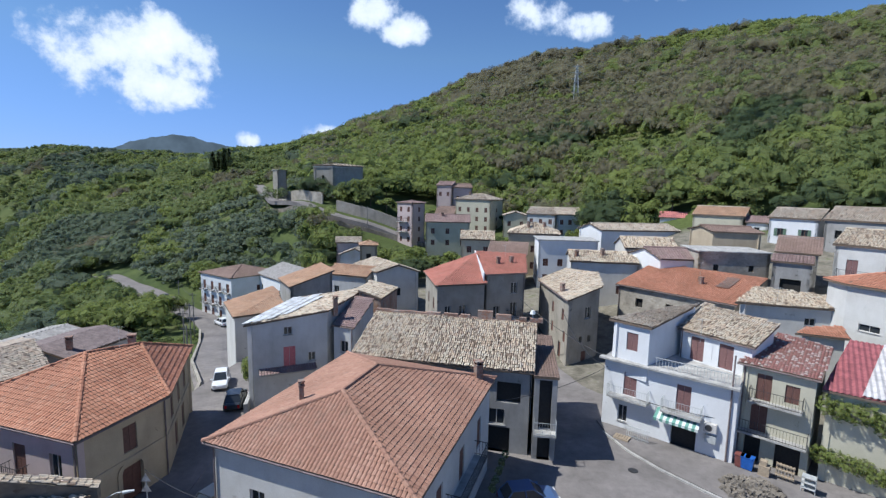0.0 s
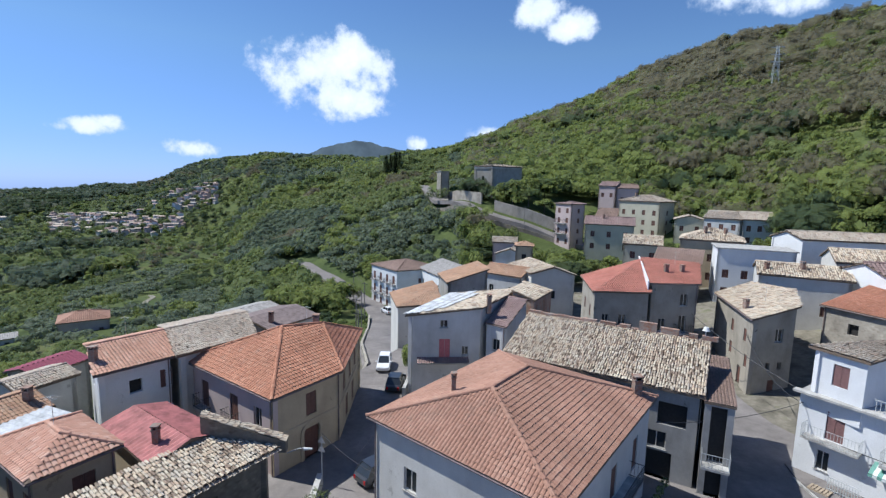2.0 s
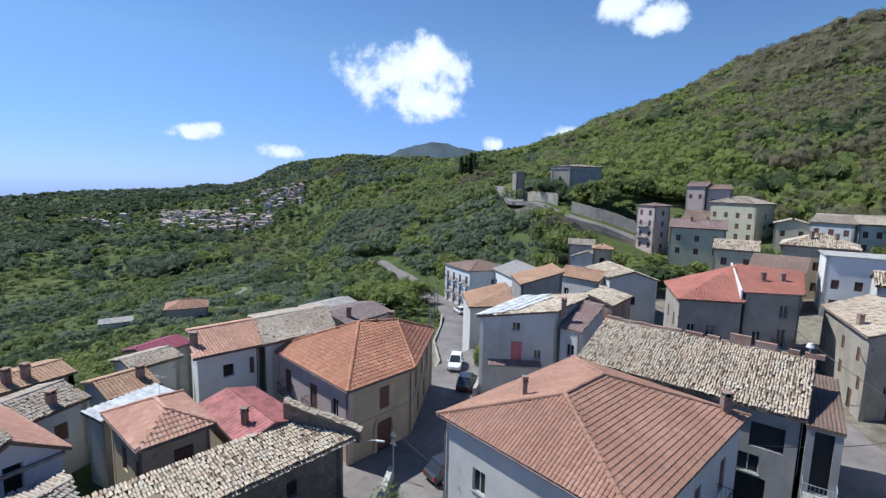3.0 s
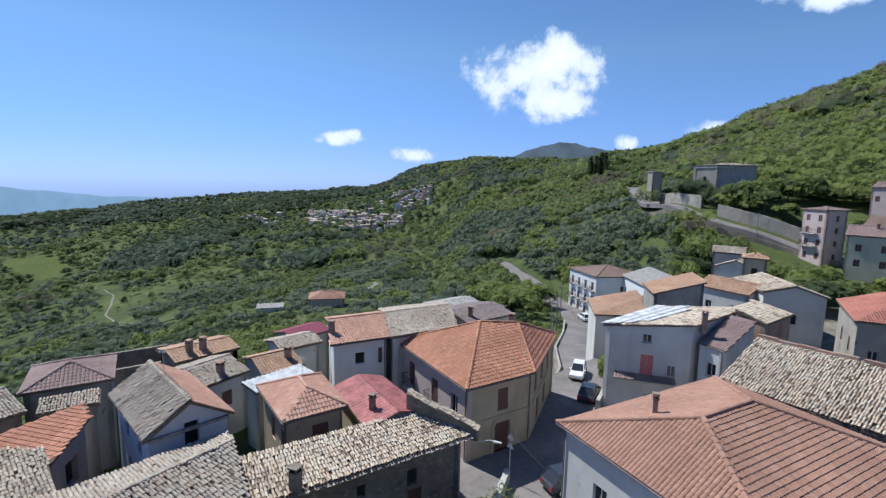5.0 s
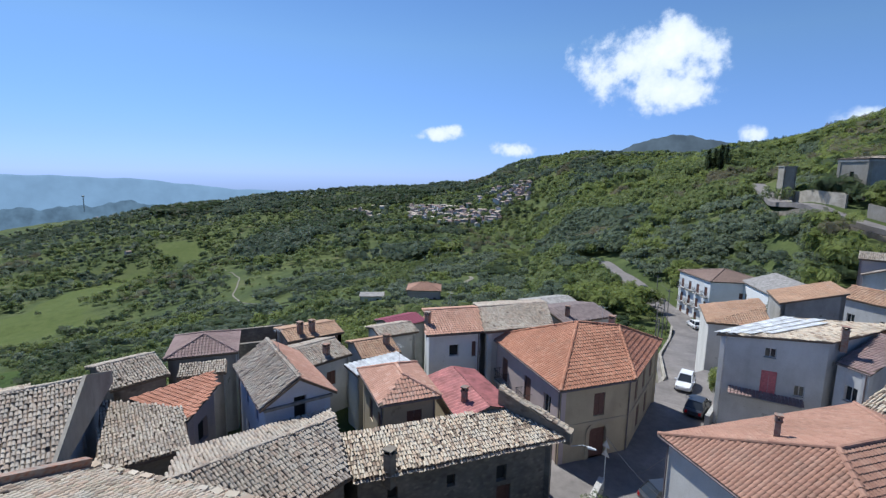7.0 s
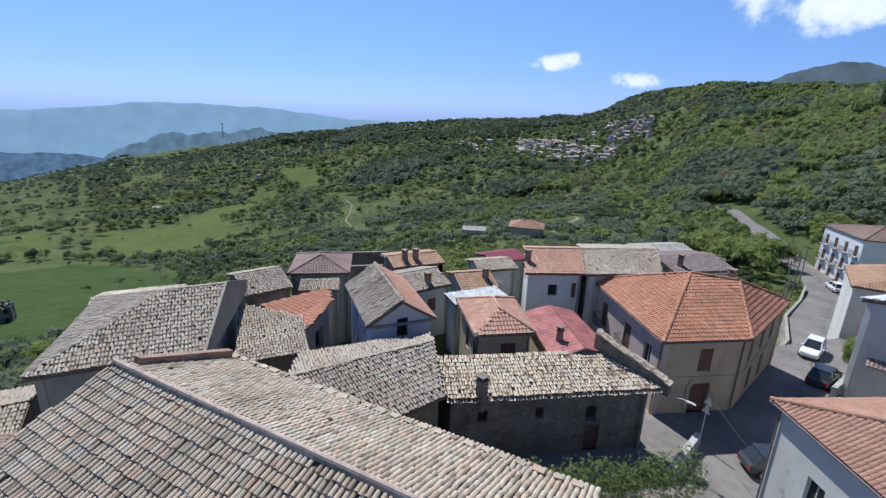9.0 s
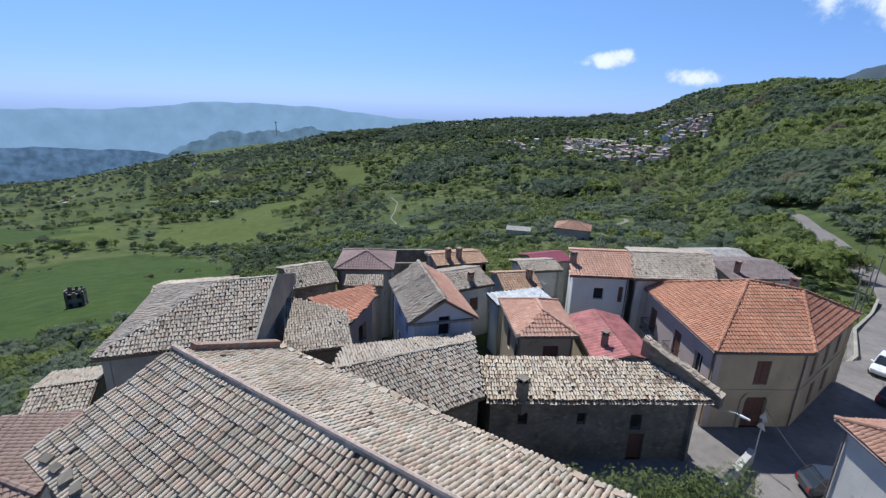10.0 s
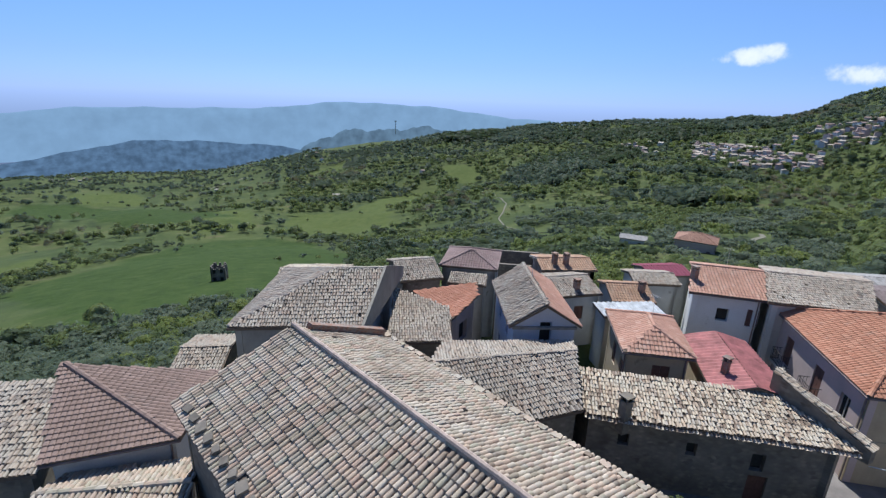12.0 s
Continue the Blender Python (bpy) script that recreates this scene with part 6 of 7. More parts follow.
def try_tree(b, dist):
    x, yy = -math.sin(radians(b)) * dist, math.cos(radians(b)) * dist
    edge = np.interp(b, [-55, -30, -20, -13, -4, 4, 9, 15, 20, 27, 33, 38, 45, 60, 75, 90, 110, 130], [108, 118, 112, 128, 150, 165, 150, 108, 70, 72, 74, 62, 56, 58, 58, 54, 50, 48])
    if dist < edge or near_road(x, yy, 5.0) or any((x - c[0]) ** 2 + (yy - c[1]) ** 2 < c[2] ** 2 for c in KEEP_CLEAR) or in_field(x, yy):
        return
    if 43 < b < 67 and 545 < dist < 790 and any((x - q[0]) ** 2 + (yy - q[1]) ** 2 < 22 for q in spots):
        return
    a = noise.noise((x * 0.012, yy * 0.012, 3.0))
    c = noise.noise((x * 0.03, yy * 0.03, 9.0))
    e = noise.noise((x * 0.006, yy * 0.006, 5.0))
    r = tree_rng.random()
    rise = math.degrees(math.atan2(float(ground_z(x, yy)) - 21, dist))
    if b < 16:
        brown = np.interp(rise, [1.5, 4.5, 7, 12, 14.5, 17], [0.10, 0.25, 0.55, 0.66, 0.40, 0.22]) + 0.8 * e + 0.35 * c
        if -4 < b < 12 and rise < 9:
            brown -= 0.3
        # green crest, leafless belt below it, dark foot
        below = np.interp(b, [-40, -32, -22, -13, -7, -3, 2, 7, 12, 16], [17, 17, 15.7, 15.2, 14.2, 12.2, 10, 8.7, 6.6, 5]) - rise
        if b < -14:
            brown = np.interp(below, [0, 2.2, 3.6, 5, 8.5, 11, 14], [0.02, 0.08, 0.45, 0.68, 0.6, 0.25, 0.08]) + 0.5 * e + 0.3 * c
        if ((b + 21.5) / 6.2) ** 2 + ((rise - 4.2) / 1.6) ** 2 < 1:
            kind, h = "spring", tree_rng.uniform(2.5, 3.5)
        elif r < brown:
            kind, h = "bare", tree_rng.uniform(6, 10)
        elif b < -14 and below < 3.2:
            kind, h = "spring", tree_rng.uniform(4, 6)
        elif tree_rng.random() < 0.5 + 0.7 * c + (0.2 if b > -10 else 0) - (0.35 if b < -29 else 0):
            kind, h = "spring", tree_rng.uniform(5, 9)
        elif c < -0.22 and rise < 8:
            kind, h = "darkleaf", tree_rng.uniform(5, 9)
        else:
            kind, h = "oak", tree_rng.uniform(5, 9)
        h *= 1.12 if dist < 190 else 1.3
    elif b < 33 and dist < 200 and not (26 < b and dist < 135):
        kind, h = ("olive", tree_rng.uniform(4, 5.6)) if r < 0.85 else ("oak", tree_rng.uniform(4, 6))
    elif b < 40 and dist < 150:
        kind, h = ("spring", tree_rng.uniform(5, 8)) if c > -0.1 else ("oak", tree_rng.uniform(4, 7))
    elif b < 43:
        kind = "bare" if e + 0.6 * c > 0.52 else ("bluegreen" if a < -0.12 else ("spring" if c > 0.15 else "oak"))
        h = tree_rng.uniform(5, 9)
    else:
        dense = 0.34 - c * 0.8 - a * 0.5 + (0.3 if b < 58 else 0) + (0.2 if dist > 500 else 0) - (0.25 if b > 88 and dist > 90 else 0)
        if r > 0.62 + dense or any((x - q[0]) ** 2 + (yy - q[1]) ** 2 < (0.6 * q[2]) ** 2 for q in CLEARINGS):
            return
        kind = "darkleaf" if c < -0.3 else ("spring" if c > 0.38 else ("olive" if a > 0.12 and dist < 320 else ("bluegreen" if a < -0.15 or dist > 800 else "oak")))
        if e > 0.25 and dist > 250 and tree_rng.random() < 0.4:
            kind = "bare"
        h = tree_rng.uniform(1.8, 5.5) if dist < 400 else tree_rng.uniform(4, 8)
        if dist < 85 and tree_rng.random() < 0.6:
            kind = "spring"
    if b > 15 and dist < 112 and near_road(x, yy, 10) and near_road(x * 1.05, yy * 1.05, 8):
        h = tree_rng.uniform(1.2, 2.2)
    if 22 < b < 44 and dist < 102:
        h = tree_rng.uniform(1.0, 2.2)
    for q in STANDS:
        if (x - q[0]) ** 2 + (yy - q[1]) ** 2 < q[2] ** 2:
            kind, h = q[3], tree_rng.uniform(6, 10)
    add_tree(kind, x, yy, h)


for _ in range(7100):
    try_tree(tree_rng.uniform(-46, 36), math.sqrt(tree_rng.uniform(70 ** 2, 330 ** 2)))
for _ in range(7200):
    try_tree(tree_rng.uniform(34, 132), math.sqrt(tree_rng.uniform(48 ** 2, 330 ** 2)))
for _ in range(6600):
    try_tree(tree_rng.uniform(-46, 30), math.sqrt(tree_rng.uniform(330 ** 2, 545 ** 2)))
for _ in range(11500):
    try_tree(tree_rng.uniform(20, 104), math.sqrt(tree_rng.uniform(330 ** 2, 1080 ** 2)))
for _ in range(2200):
    try_tree(tree_rng.uniform(100, 132), math.sqrt(tree_rng.uniform(330 ** 2, 1700 ** 2)))
for x_, y_, r_, kind_ in STANDS:
    for _ in range(int(r_ * r_ / 16)):
        t_, q_ = tree_rng.uniform(0, 6.28), r_ * math.sqrt(tree_rng.random())
        add_tree(kind_, x_ + q_ * math.cos(t_), y_ + q_ * math.sin(t_), tree_rng.uniform(6, 10))
# gardens and trees between the far houses
for i in range(240):
    x_, y_ = spots[tree_rng.integers(min(len(spots), 179))]
    t_, r_ = tree_rng.uniform(0, 6.28), tree_rng.uniform(6, 15)
    x_, y_ = x_ + r_ * math.cos(t_), y_ + r_ * math.sin(t_)
    if all((x_ - q[0]) ** 2 + (y_ - q[1]) ** 2 > 20 for q in spots):
        add_tree(["darkleaf", "bluegreen", "oak", "darkleaf"][i % 4], x_, y_, tree_rng.uniform(3, 6.5))
# hedges between the meadows
for line_ in ([(-371, -297), (-355, -240), (-343, -190), (-372, -185), (-362, -140), (-352, -104), (-312, -62), (-274, -28), (-240, -5)], [(-150, -140), (-185, -160), (-230, -165), (-275, -200)], [(-98, -36), (-85, -62), (-84, -95)], [(-560, -95), (-585, -30), (-560, 40)], [(-520, -260), (-560, -215), (-500, -140)], [(-700, -330), (-690, -200), (-640, -110)]):
    for (xa, ya), (xb, yb) in zip(line_, line_[1:]):
        k_ = int(math.hypot(xb - xa, yb - ya) / 3.2)
        for i in range(k_):
            t_ = i / k_
            if tree_rng.random() < 0.8:
                add_tree(["oak", "darkleaf", "bluegreen", "oak", "spring"][tree_rng.integers(5)], xa + (xb - xa) * t_ + tree_rng.normal(0, 3), ya + (yb - ya) * t_ + tree_rng.normal(0, 3), tree_rng.uniform(2.5, 7.5))
# young trees in fresh leaf just below the last houses
for _ in range(230):
    b_, d_ = tree_rng.uniform(46, 88), tree_rng.uniform(57, 92)
    x_, y_ = -math.sin(radians(b_)) * d_, math.cos(radians(b_)) * d_
    if not near_road(x_, y_, 9) and not any((x_ - c_[0]) ** 2 + (y_ - c_[1]) ** 2 < c_[2] ** 2 for c_ in KEEP_CLEAR):
        add_tree("spring" if tree_rng.random() < 0.65 else "oak", x_, y_, tree_rng.uniform(3.0, 6.0) if b_ > 52 else tree_rng.uniform(1.6, 2.8))
# olive grove on the slope below the houses
for _ in range(190):
    b_, d_ = tree_rng.uniform(108, 134), tree_rng.uniform(44, 104)
    x_, y_ = -math.sin(radians(b_)) * d_, math.cos(radians(b_)) * d_
    if math.hypot(x_ + 134, y_ + 56) > 12:
        add_tree("olive" if tree_rng.random() < 0.7 else "bluegreen", x_, y_, tree_rng.uniform(3.2, 5.2))
# lone bushes in the meadows
for _ in range(420):
    b_, d_ = tree_rng.uniform(84, 131), math.sqrt(tree_rng.uniform(80 ** 2, 900 ** 2))
    x_, y_ = -math.sin(radians(b_)) * d_, math.cos(radians(b_)) * d_
    if noise.noise((x_ * 0.02, y_ * 0.02, 1.0)) > 0.08 and math.hypot(x_ + 134, y_ + 56) > 9:
        add_tree(["oak", "darkleaf", "bluegreen"][tree_rng.integers(3)], x_, y_, tree_rng.uniform(1.5, 4.5))
# round dark trees at the meadow's foot, a belt in fresh leaf above the road
for x_, y_, h_ in ((-311, -20, 12), (-303, -12, 10), (-325, -2, 12), (-196, -8, 8), (-201, -1, 7), (-190, -14, 6)):
    add_tree("darkleaf", x_, y_, h_)
for _ in range(46):
    b_, d_ = tree_rng.uniform(29, 38), tree_rng.uniform(158, 212)
    x_, y_ = -math.sin(radians(b_)) * d_, math.cos(radians(b_)) * d_
    if not near_road(x_, y_, 5):
        add_tree("spring", x_, y_, tree_rng.uniform(5, 8.5))
# low scrub on the bank below the road
for _ in range(420):
    b_, d_ = tree_rng.uniform(24, 48), tree_rng.uniform(58, 118)
    x_, y_ = -math.sin(radians(b_)) * d_, math.cos(radians(b_)) * d_
    if x_ < np.interp(y_, [50, 65, 80, 90, 101, 109, 122], [-28, -36, -42, -47, -56, -68, -86]) and not near_road(x_, y_, 3.6) and not any((x_ - c_[0]) ** 2 + (y_ - c_[1]) ** 2 < c_[2] ** 2 for c_ in KEEP_CLEAR):
        add_tree(["oak", "darkleaf", "oak", "spring"][tree_rng.integers(4)], x_, y_, tree_rng.uniform(1.2, 2.8))
NAMES = {"spring": "bright spring-green woodland trees", "oak": "mid-green broadleaf woodland and scrub", "darkleaf": "dark evergreen trees and bushes", "olive": "grey-green olive trees on the slope", "bare": "brown trees still bare in spring", "bluegreen": "blue-green mixed woodland"}
for kind, pts in WOODS.items():
    if pts:
        pts = np.array(pts)
        dist_ = np.hypot(pts[:, 0], pts[:, 1])
        for part_, leaves, size in ((pts[dist_ < 92], 235, 0.087), (pts[(dist_ >= 92) & (dist_ < 150)], 108, 0.13), (pts[dist_ >= 150], 50, 0.179)):
            if len(part_):
                scatter("woodland", NAMES[kind], part_[:, :2], part_[:, 2], [crown(leaves, 7, 1.05, size * (0.75 if kind == "bare" else 1)) for _ in range(6)], kind, 0.95 if kind in ("spring", "oak", "bare") else 1.12)
for kind, pts in FAR_WOODS.items():
    if pts:
        pts = np.array(pts)
        scatter("woodland", NAMES[kind] + " far off", pts[:, :2], pts[:, 2], [crown(18, 5, 1.1, 0.30 if kind == "bare" else 0.33) for _ in range(6)], kind, 1.02)


# ---- single trees, climbers and bushes ----
def tree(x, yy, h, leaves, material, label, z=None, wide=1.0, size=0.085, name="tree"):
    """A tree: tapered trunk, limbs, crown of leaf clumps."""
    z = float(ground_z(x, yy)) if z is None else z
    root = new(name, None)
    root.location = (x, yy, z)
    tagged(root, label, "tree")
    t = Solid().tube((x, yy, z - 0.3), (x, yy, z + h * 0.5), h * 0.03, h * 0.018, 8)
    for k in range(5):
        a_ = k * 1.26 + tree_rng.uniform(0, 0.6)
        t.tube((x, yy, z + h * (0.3 + 0.04 * k)), (x + math.cos(a_) * h * 0.25 * wide, yy + math.sin(a_) * h * 0.25 * wide, z + h * (0.55 + 0.05 * k)), h * 0.013, h * 0.005, 6)
    t.done("trunk", "bark", root)
    c_ = crown(leaves, 8, 0.9, size)
    c_ = c_ * np.array([h * wide, h * wide, h]) + np.array([x, yy, z])
    array_object("crown", c_.reshape(-1, 3), np.arange(len(c_) * 4).reshape(-1, 4), material, root)
    return root


def leaf_mass(name, label, blobs, leaves, size, material, category="plant"):
    """A climber or bush: leaf clumps scattered through some rounded masses (centre, radii)."""
    n_leaf = leaves * len(blobs)
    v_ = np.zeros((n_leaf, 4, 3))
    i = 0
    for c_, r_ in blobs:
        for _ in range(leaves):
            d_ = tree_rng.normal(size=3)
            d_ /= np.linalg.norm(d_)
            p_ = np.array(c_) + d_ * np.array(r_) * (0.55 + 0.5 * tree_rng.random())
            m_ = d_ + tree_rng.normal(0, 0.5, 3)
            m_ /= np.linalg.norm(m_)
            a_ = np.cross(m_, [0.2, 0.4, 1.0])
            a_ /= np.linalg.norm(a_) + 1e-9
            b_ = np.cross(m_, a_)
            s_ = size * tree_rng.uniform(0.5, 1.2) / 2
            v_[i] = [p_ - a_ * s_ - b_ * s_ * 0.7, p_ + a_ * s_ * 0.8 - b_ * s_, p_ + a_ * s_ + b_ * s_ * 0.8, p_ - a_ * s_ * 0.9 + b_ * s_]
            i += 1
    ob = array_object(name, v_.reshape(-1, 3), np.arange(n_leaf * 4).reshape(-1, 4), material)
    return tagged(ob, label, category)


tree(-18.9, 45.6, 5.2, 900, "spring", "slim bright green tree growing against the white house", z=-1.0, wide=0.5)
for x_, y_, h_, kind_, label_ in [
        (-9.0, 96.0, 7.0, "oak", "dense green tree among the houses"), (-5.4, 95.0, 6.2, "darkleaf", "dark green tree among the houses"), (-3.0, 99.0, 5.5, "oak", "green tree beside the lane"), (-12.4, 99.0, 5.0, "oak", "green tree beside the small houses"), (-7.0, 103.0, 6.5, "spring", "bright green tree below the tower house"), (2.0, 104.5, 4.6, "spring", "small bright tree beside the cream house"),
        (-27.0, 146.0, 6.0, "darkleaf", "dark tree below the church"), (-22.0, 145.5, 6.0, "oak", "green tree behind the retaining wall"), (-17.0, 144.0, 5.0, "spring", "yellow-green shrub tree by the road wall"), (-12.5, 143.0, 5.5, "oak", "green tree behind the tower house"), (-3.0, 143.0, 5.5, "spring", "bright tree on the bank"),
        (-22.5, 155.0, 6.5, "spring", "bright tree beside the church"), (-19.0, 160.0, 7.0, "oak", "green tree beside the church"), (-46.0, 163.0, 6.0, "oak", "green tree beside the church front"), (-49.5, 160.0, 4.5, "spring", "bright bush between church and tower"), (41.0, 110.0, 5.5, "oak", "green tree behind the long white house"), (46.0, 108.0, 5.0, "spring", "bright tree behind the red-roofed house"), (52.0, 107.5, 6.0, "oak", "green tree behind the red-roofed house"), (57.0, 103.0, 6.0, "spring", "bright tree on the slope behind the houses"), (62.0, 97.0, 5.5, "oak", "green tree on the slope behind the houses"), (66.0, 90.0, 5.5, "darkleaf", "dark tree on the slope behind the houses"), (37.0, 114.0, 5.0, "darkleaf", "dark tree behind the long white house"), (14.0, 143.0, 5.0, "spring", "bright tree behind the cream houses"), (19.5, 137.0, 5.0, "oak", "green tree behind the small cream house")]:
    tree(x_, y_, h_, 900, kind_, label_, wide=1.35, size=0.1)
for x_, y_, r_, kind_ in [(-20, 112, 2.0, "oak"), (-26, 118, 2.2, "darkleaf"), (-14, 116, 2.0, "spring"), (-30, 124, 2.4, "oak"), (-20, 122, 2.0, "spring"), (-10, 118, 1.8, "oak"), (-36, 128, 2.2, "olive"), (-44, 136, 2.2, "olive"), (14, 122, 1.8, "oak"), (18, 118, 1.6, "spring"), (10, 126, 1.8, "oak"), (40, 108, 2.2, "oak"), (45, 106, 2.0, "spring"), (36, 112, 2.2, "darkleaf"), (62, 96, 2.4, "oak"), (56, 100, 2.2, "spring"), (26, 116, 1.8, "oak"), (34, 117, 1.9, "spring"), (-30, 150, 1.8, "spring"), (-38, 151, 1.5, "oak"), (44, 98, 1.6, "spring"), (0, 124, 1.6, "spring"), (14, 109, 1.6, "oak"), (-24, 128, 1.7, "oak")]:
    blobs_ = []
    for k in range(5):
        px_, py_ = x_ + tree_rng.normal(0, r_ * 0.7), y_ + tree_rng.normal(0, r_ * 0.7)
        blobs_.append(((px_, py_, float(ground_z(px_, py_)) + r_ * 0.4), (r_ * 0.8, r_ * 0.8, r_ * 0.75)))
    leaf_mass("bush", {"oak": "green shrubs on the bank between the houses", "darkleaf": "dark green shrubs on the bank", "spring": "yellow-green shrubs on the bank", "olive": "grey-green olive shrubs above the road"}[kind_], blobs_, 110, 0.55, kind_)
for k in range(11):
    a_ = tree_rng.uniform(0, 6.28)
    x_, y_ = -137 + math.cos(a_) * 9 * tree_rng.random(), 294 + math.sin(a_) * 9 * tree_rng.random()
    z_ = float(ground_z(x_, y_))
    h_ = tree_rng.uniform(12, 17)
    root_ = new("conifer", None)
    root_.location = (x_, y_, z_)
    tagged(root_, "tall dark conifer in a small stand", "tree", "dark conifers on the ridge")
    Solid().tube((x_, y_, z_ - 0.5), (x_, y_, z_ + h_ * 0.9), 0.3, 0.05, 6).done("trunk", "bark", root_)
    v_ = np.zeros((260, 4, 3))
    for i in range(260):
        t_ = tree_rng.random() ** 0.8
        r_ = (1 - t_) * 2.6 + 0.2
        an = tree_rng.uniform(0, 6.28)
        c_ = np.array([x_ + math.cos(an) * r_, y_ + math.sin(an) * r_, z_ + h_ * (0.12 + 0.86 * t_)])
        o_ = np.array([math.cos(an), math.sin(an), -0.4]) * 0.8
        s_ = np.array([-math.sin(an), math.cos(an), 0]) * 0.5
        v_[i] = [c_ - o_ - s_ * 0.5, c_ - o_ + s_ * 0.5, c_ + o_ + s_, c_ + o_ - s_]
    array_object("crown", v_.reshape(-1, 3), np.arange(1040).reshape(-1, 4), "darkleaf", root_)


zd = Vector((36.0 - 28.0, 26.7 - 33.0, 0)).normalized()
zn = Vector((zd.y, -zd.x, 0))
z0_ = Vector((28.2, 33.0, 0))
upper, lower = [], []
for k in range(10):
    c_ = z0_ + zd * (0.2 + k * 0.78) + zn * 0.2
    upper.append(((c_.x, c_.y, 5.9 - 0.06 * k + tree_rng.uniform(-0.3, 0.3)), (0.7, 0.7, 0.85)))
    lower.append(((c_.x, c_.y, 2.2 - 0.10 * k + tree_rng.uniform(-0.3, 0.3)), (0.75, 0.75, 0.65)))
leaf_mass("climbing_plant", "bright green climber hanging in a band on the wall", upper, 190, 0.24, "spring")
leaf_mass("climbing_plant", "bright green climber along the lower wall", lower, 170, 0.24, "spring")
leaf_mass("bush", "green shrubs at the foot of the ruined tower", [((-56.5 + 1.7 * k, 152.6 + tree_rng.uniform(-0.5, 0.5), 17.6 + tree_rng.uniform(0, 1.0)), (1.5, 1.4, 1.9)) for k in range(4)], 130, 0.5, "oak")
leaf_mass("bush", "olive-green bushes and weeds below the stone house", [((-17.1 + 0.33 * k + tree_rng.uniform(-0.4, 0.4), 13.0 + k * 1.1, 0.9 + 0.95 * layer + tree_rng.uniform(0, 0.7)), (1.05, 0.9, 1.15)) for k in range(9) for layer in range(2)], 200, 0.17, "oak")
leaf_mass("bush", "yellow-green weeds at the wall's foot", [((-16.4 + tree_rng.uniform(-0.3, 0.3), 17.5 + k * 0.9, 0.4), (0.6, 0.6, 0.7)) for k in range(5)], 160, 0.16, "spring")
leaf_mass("bush", "flower boxes on the long balcony", [((3.2 + 0.3 * k, 25.3 + 0.9 * k, 3.9), (0.25, 0.25, 0.3)) for k in range(5)], 60, 0.14, "oak")


# ---- farm tracks in the valley ----
MAT["track"] = plain("pale beaten earth", (0.20, 0.185, 0.14), 0.95, 0.0, 0.4, 0.6)
for line_, wide_ in zip(PATHS, (1.0, 1.8, 3.0)):
    road("road", "pale beaten-earth farm track across the valley slope", line_, wide_, "track", 0.12)


# ---- cars ----
def paint(name, colour):
    m, n, l, p = nodes_of(name)
    p.inputs["Base Color"].default_value = (*colour, 1)
    p.inputs["Roughness"].default_value, p.inputs["Coat Weight"].default_value = 0.35, 0.6
    return m


MAT["carwhite"], MAT["carblue"], MAT["cardark"], MAT["carsilver"] = paint("white car paint", (0.75, 0.76, 0.78)), paint("blue car paint", (0.07, 0.12, 0.24)), paint("dark car paint", (0.03, 0.035, 0.045)), paint("silver car paint", (0.45, 0.47, 0.50))
MAT["rubber"], MAT["lens"] = plain("tyre rubber", (0.02, 0.02, 0.02), 0.9), plain("lamp lens", (0.75, 0.75, 0.72), 0.2)
MAT["redlens"] = plain("red lamp lens", (0.45, 0.02, 0.02), 0.25)


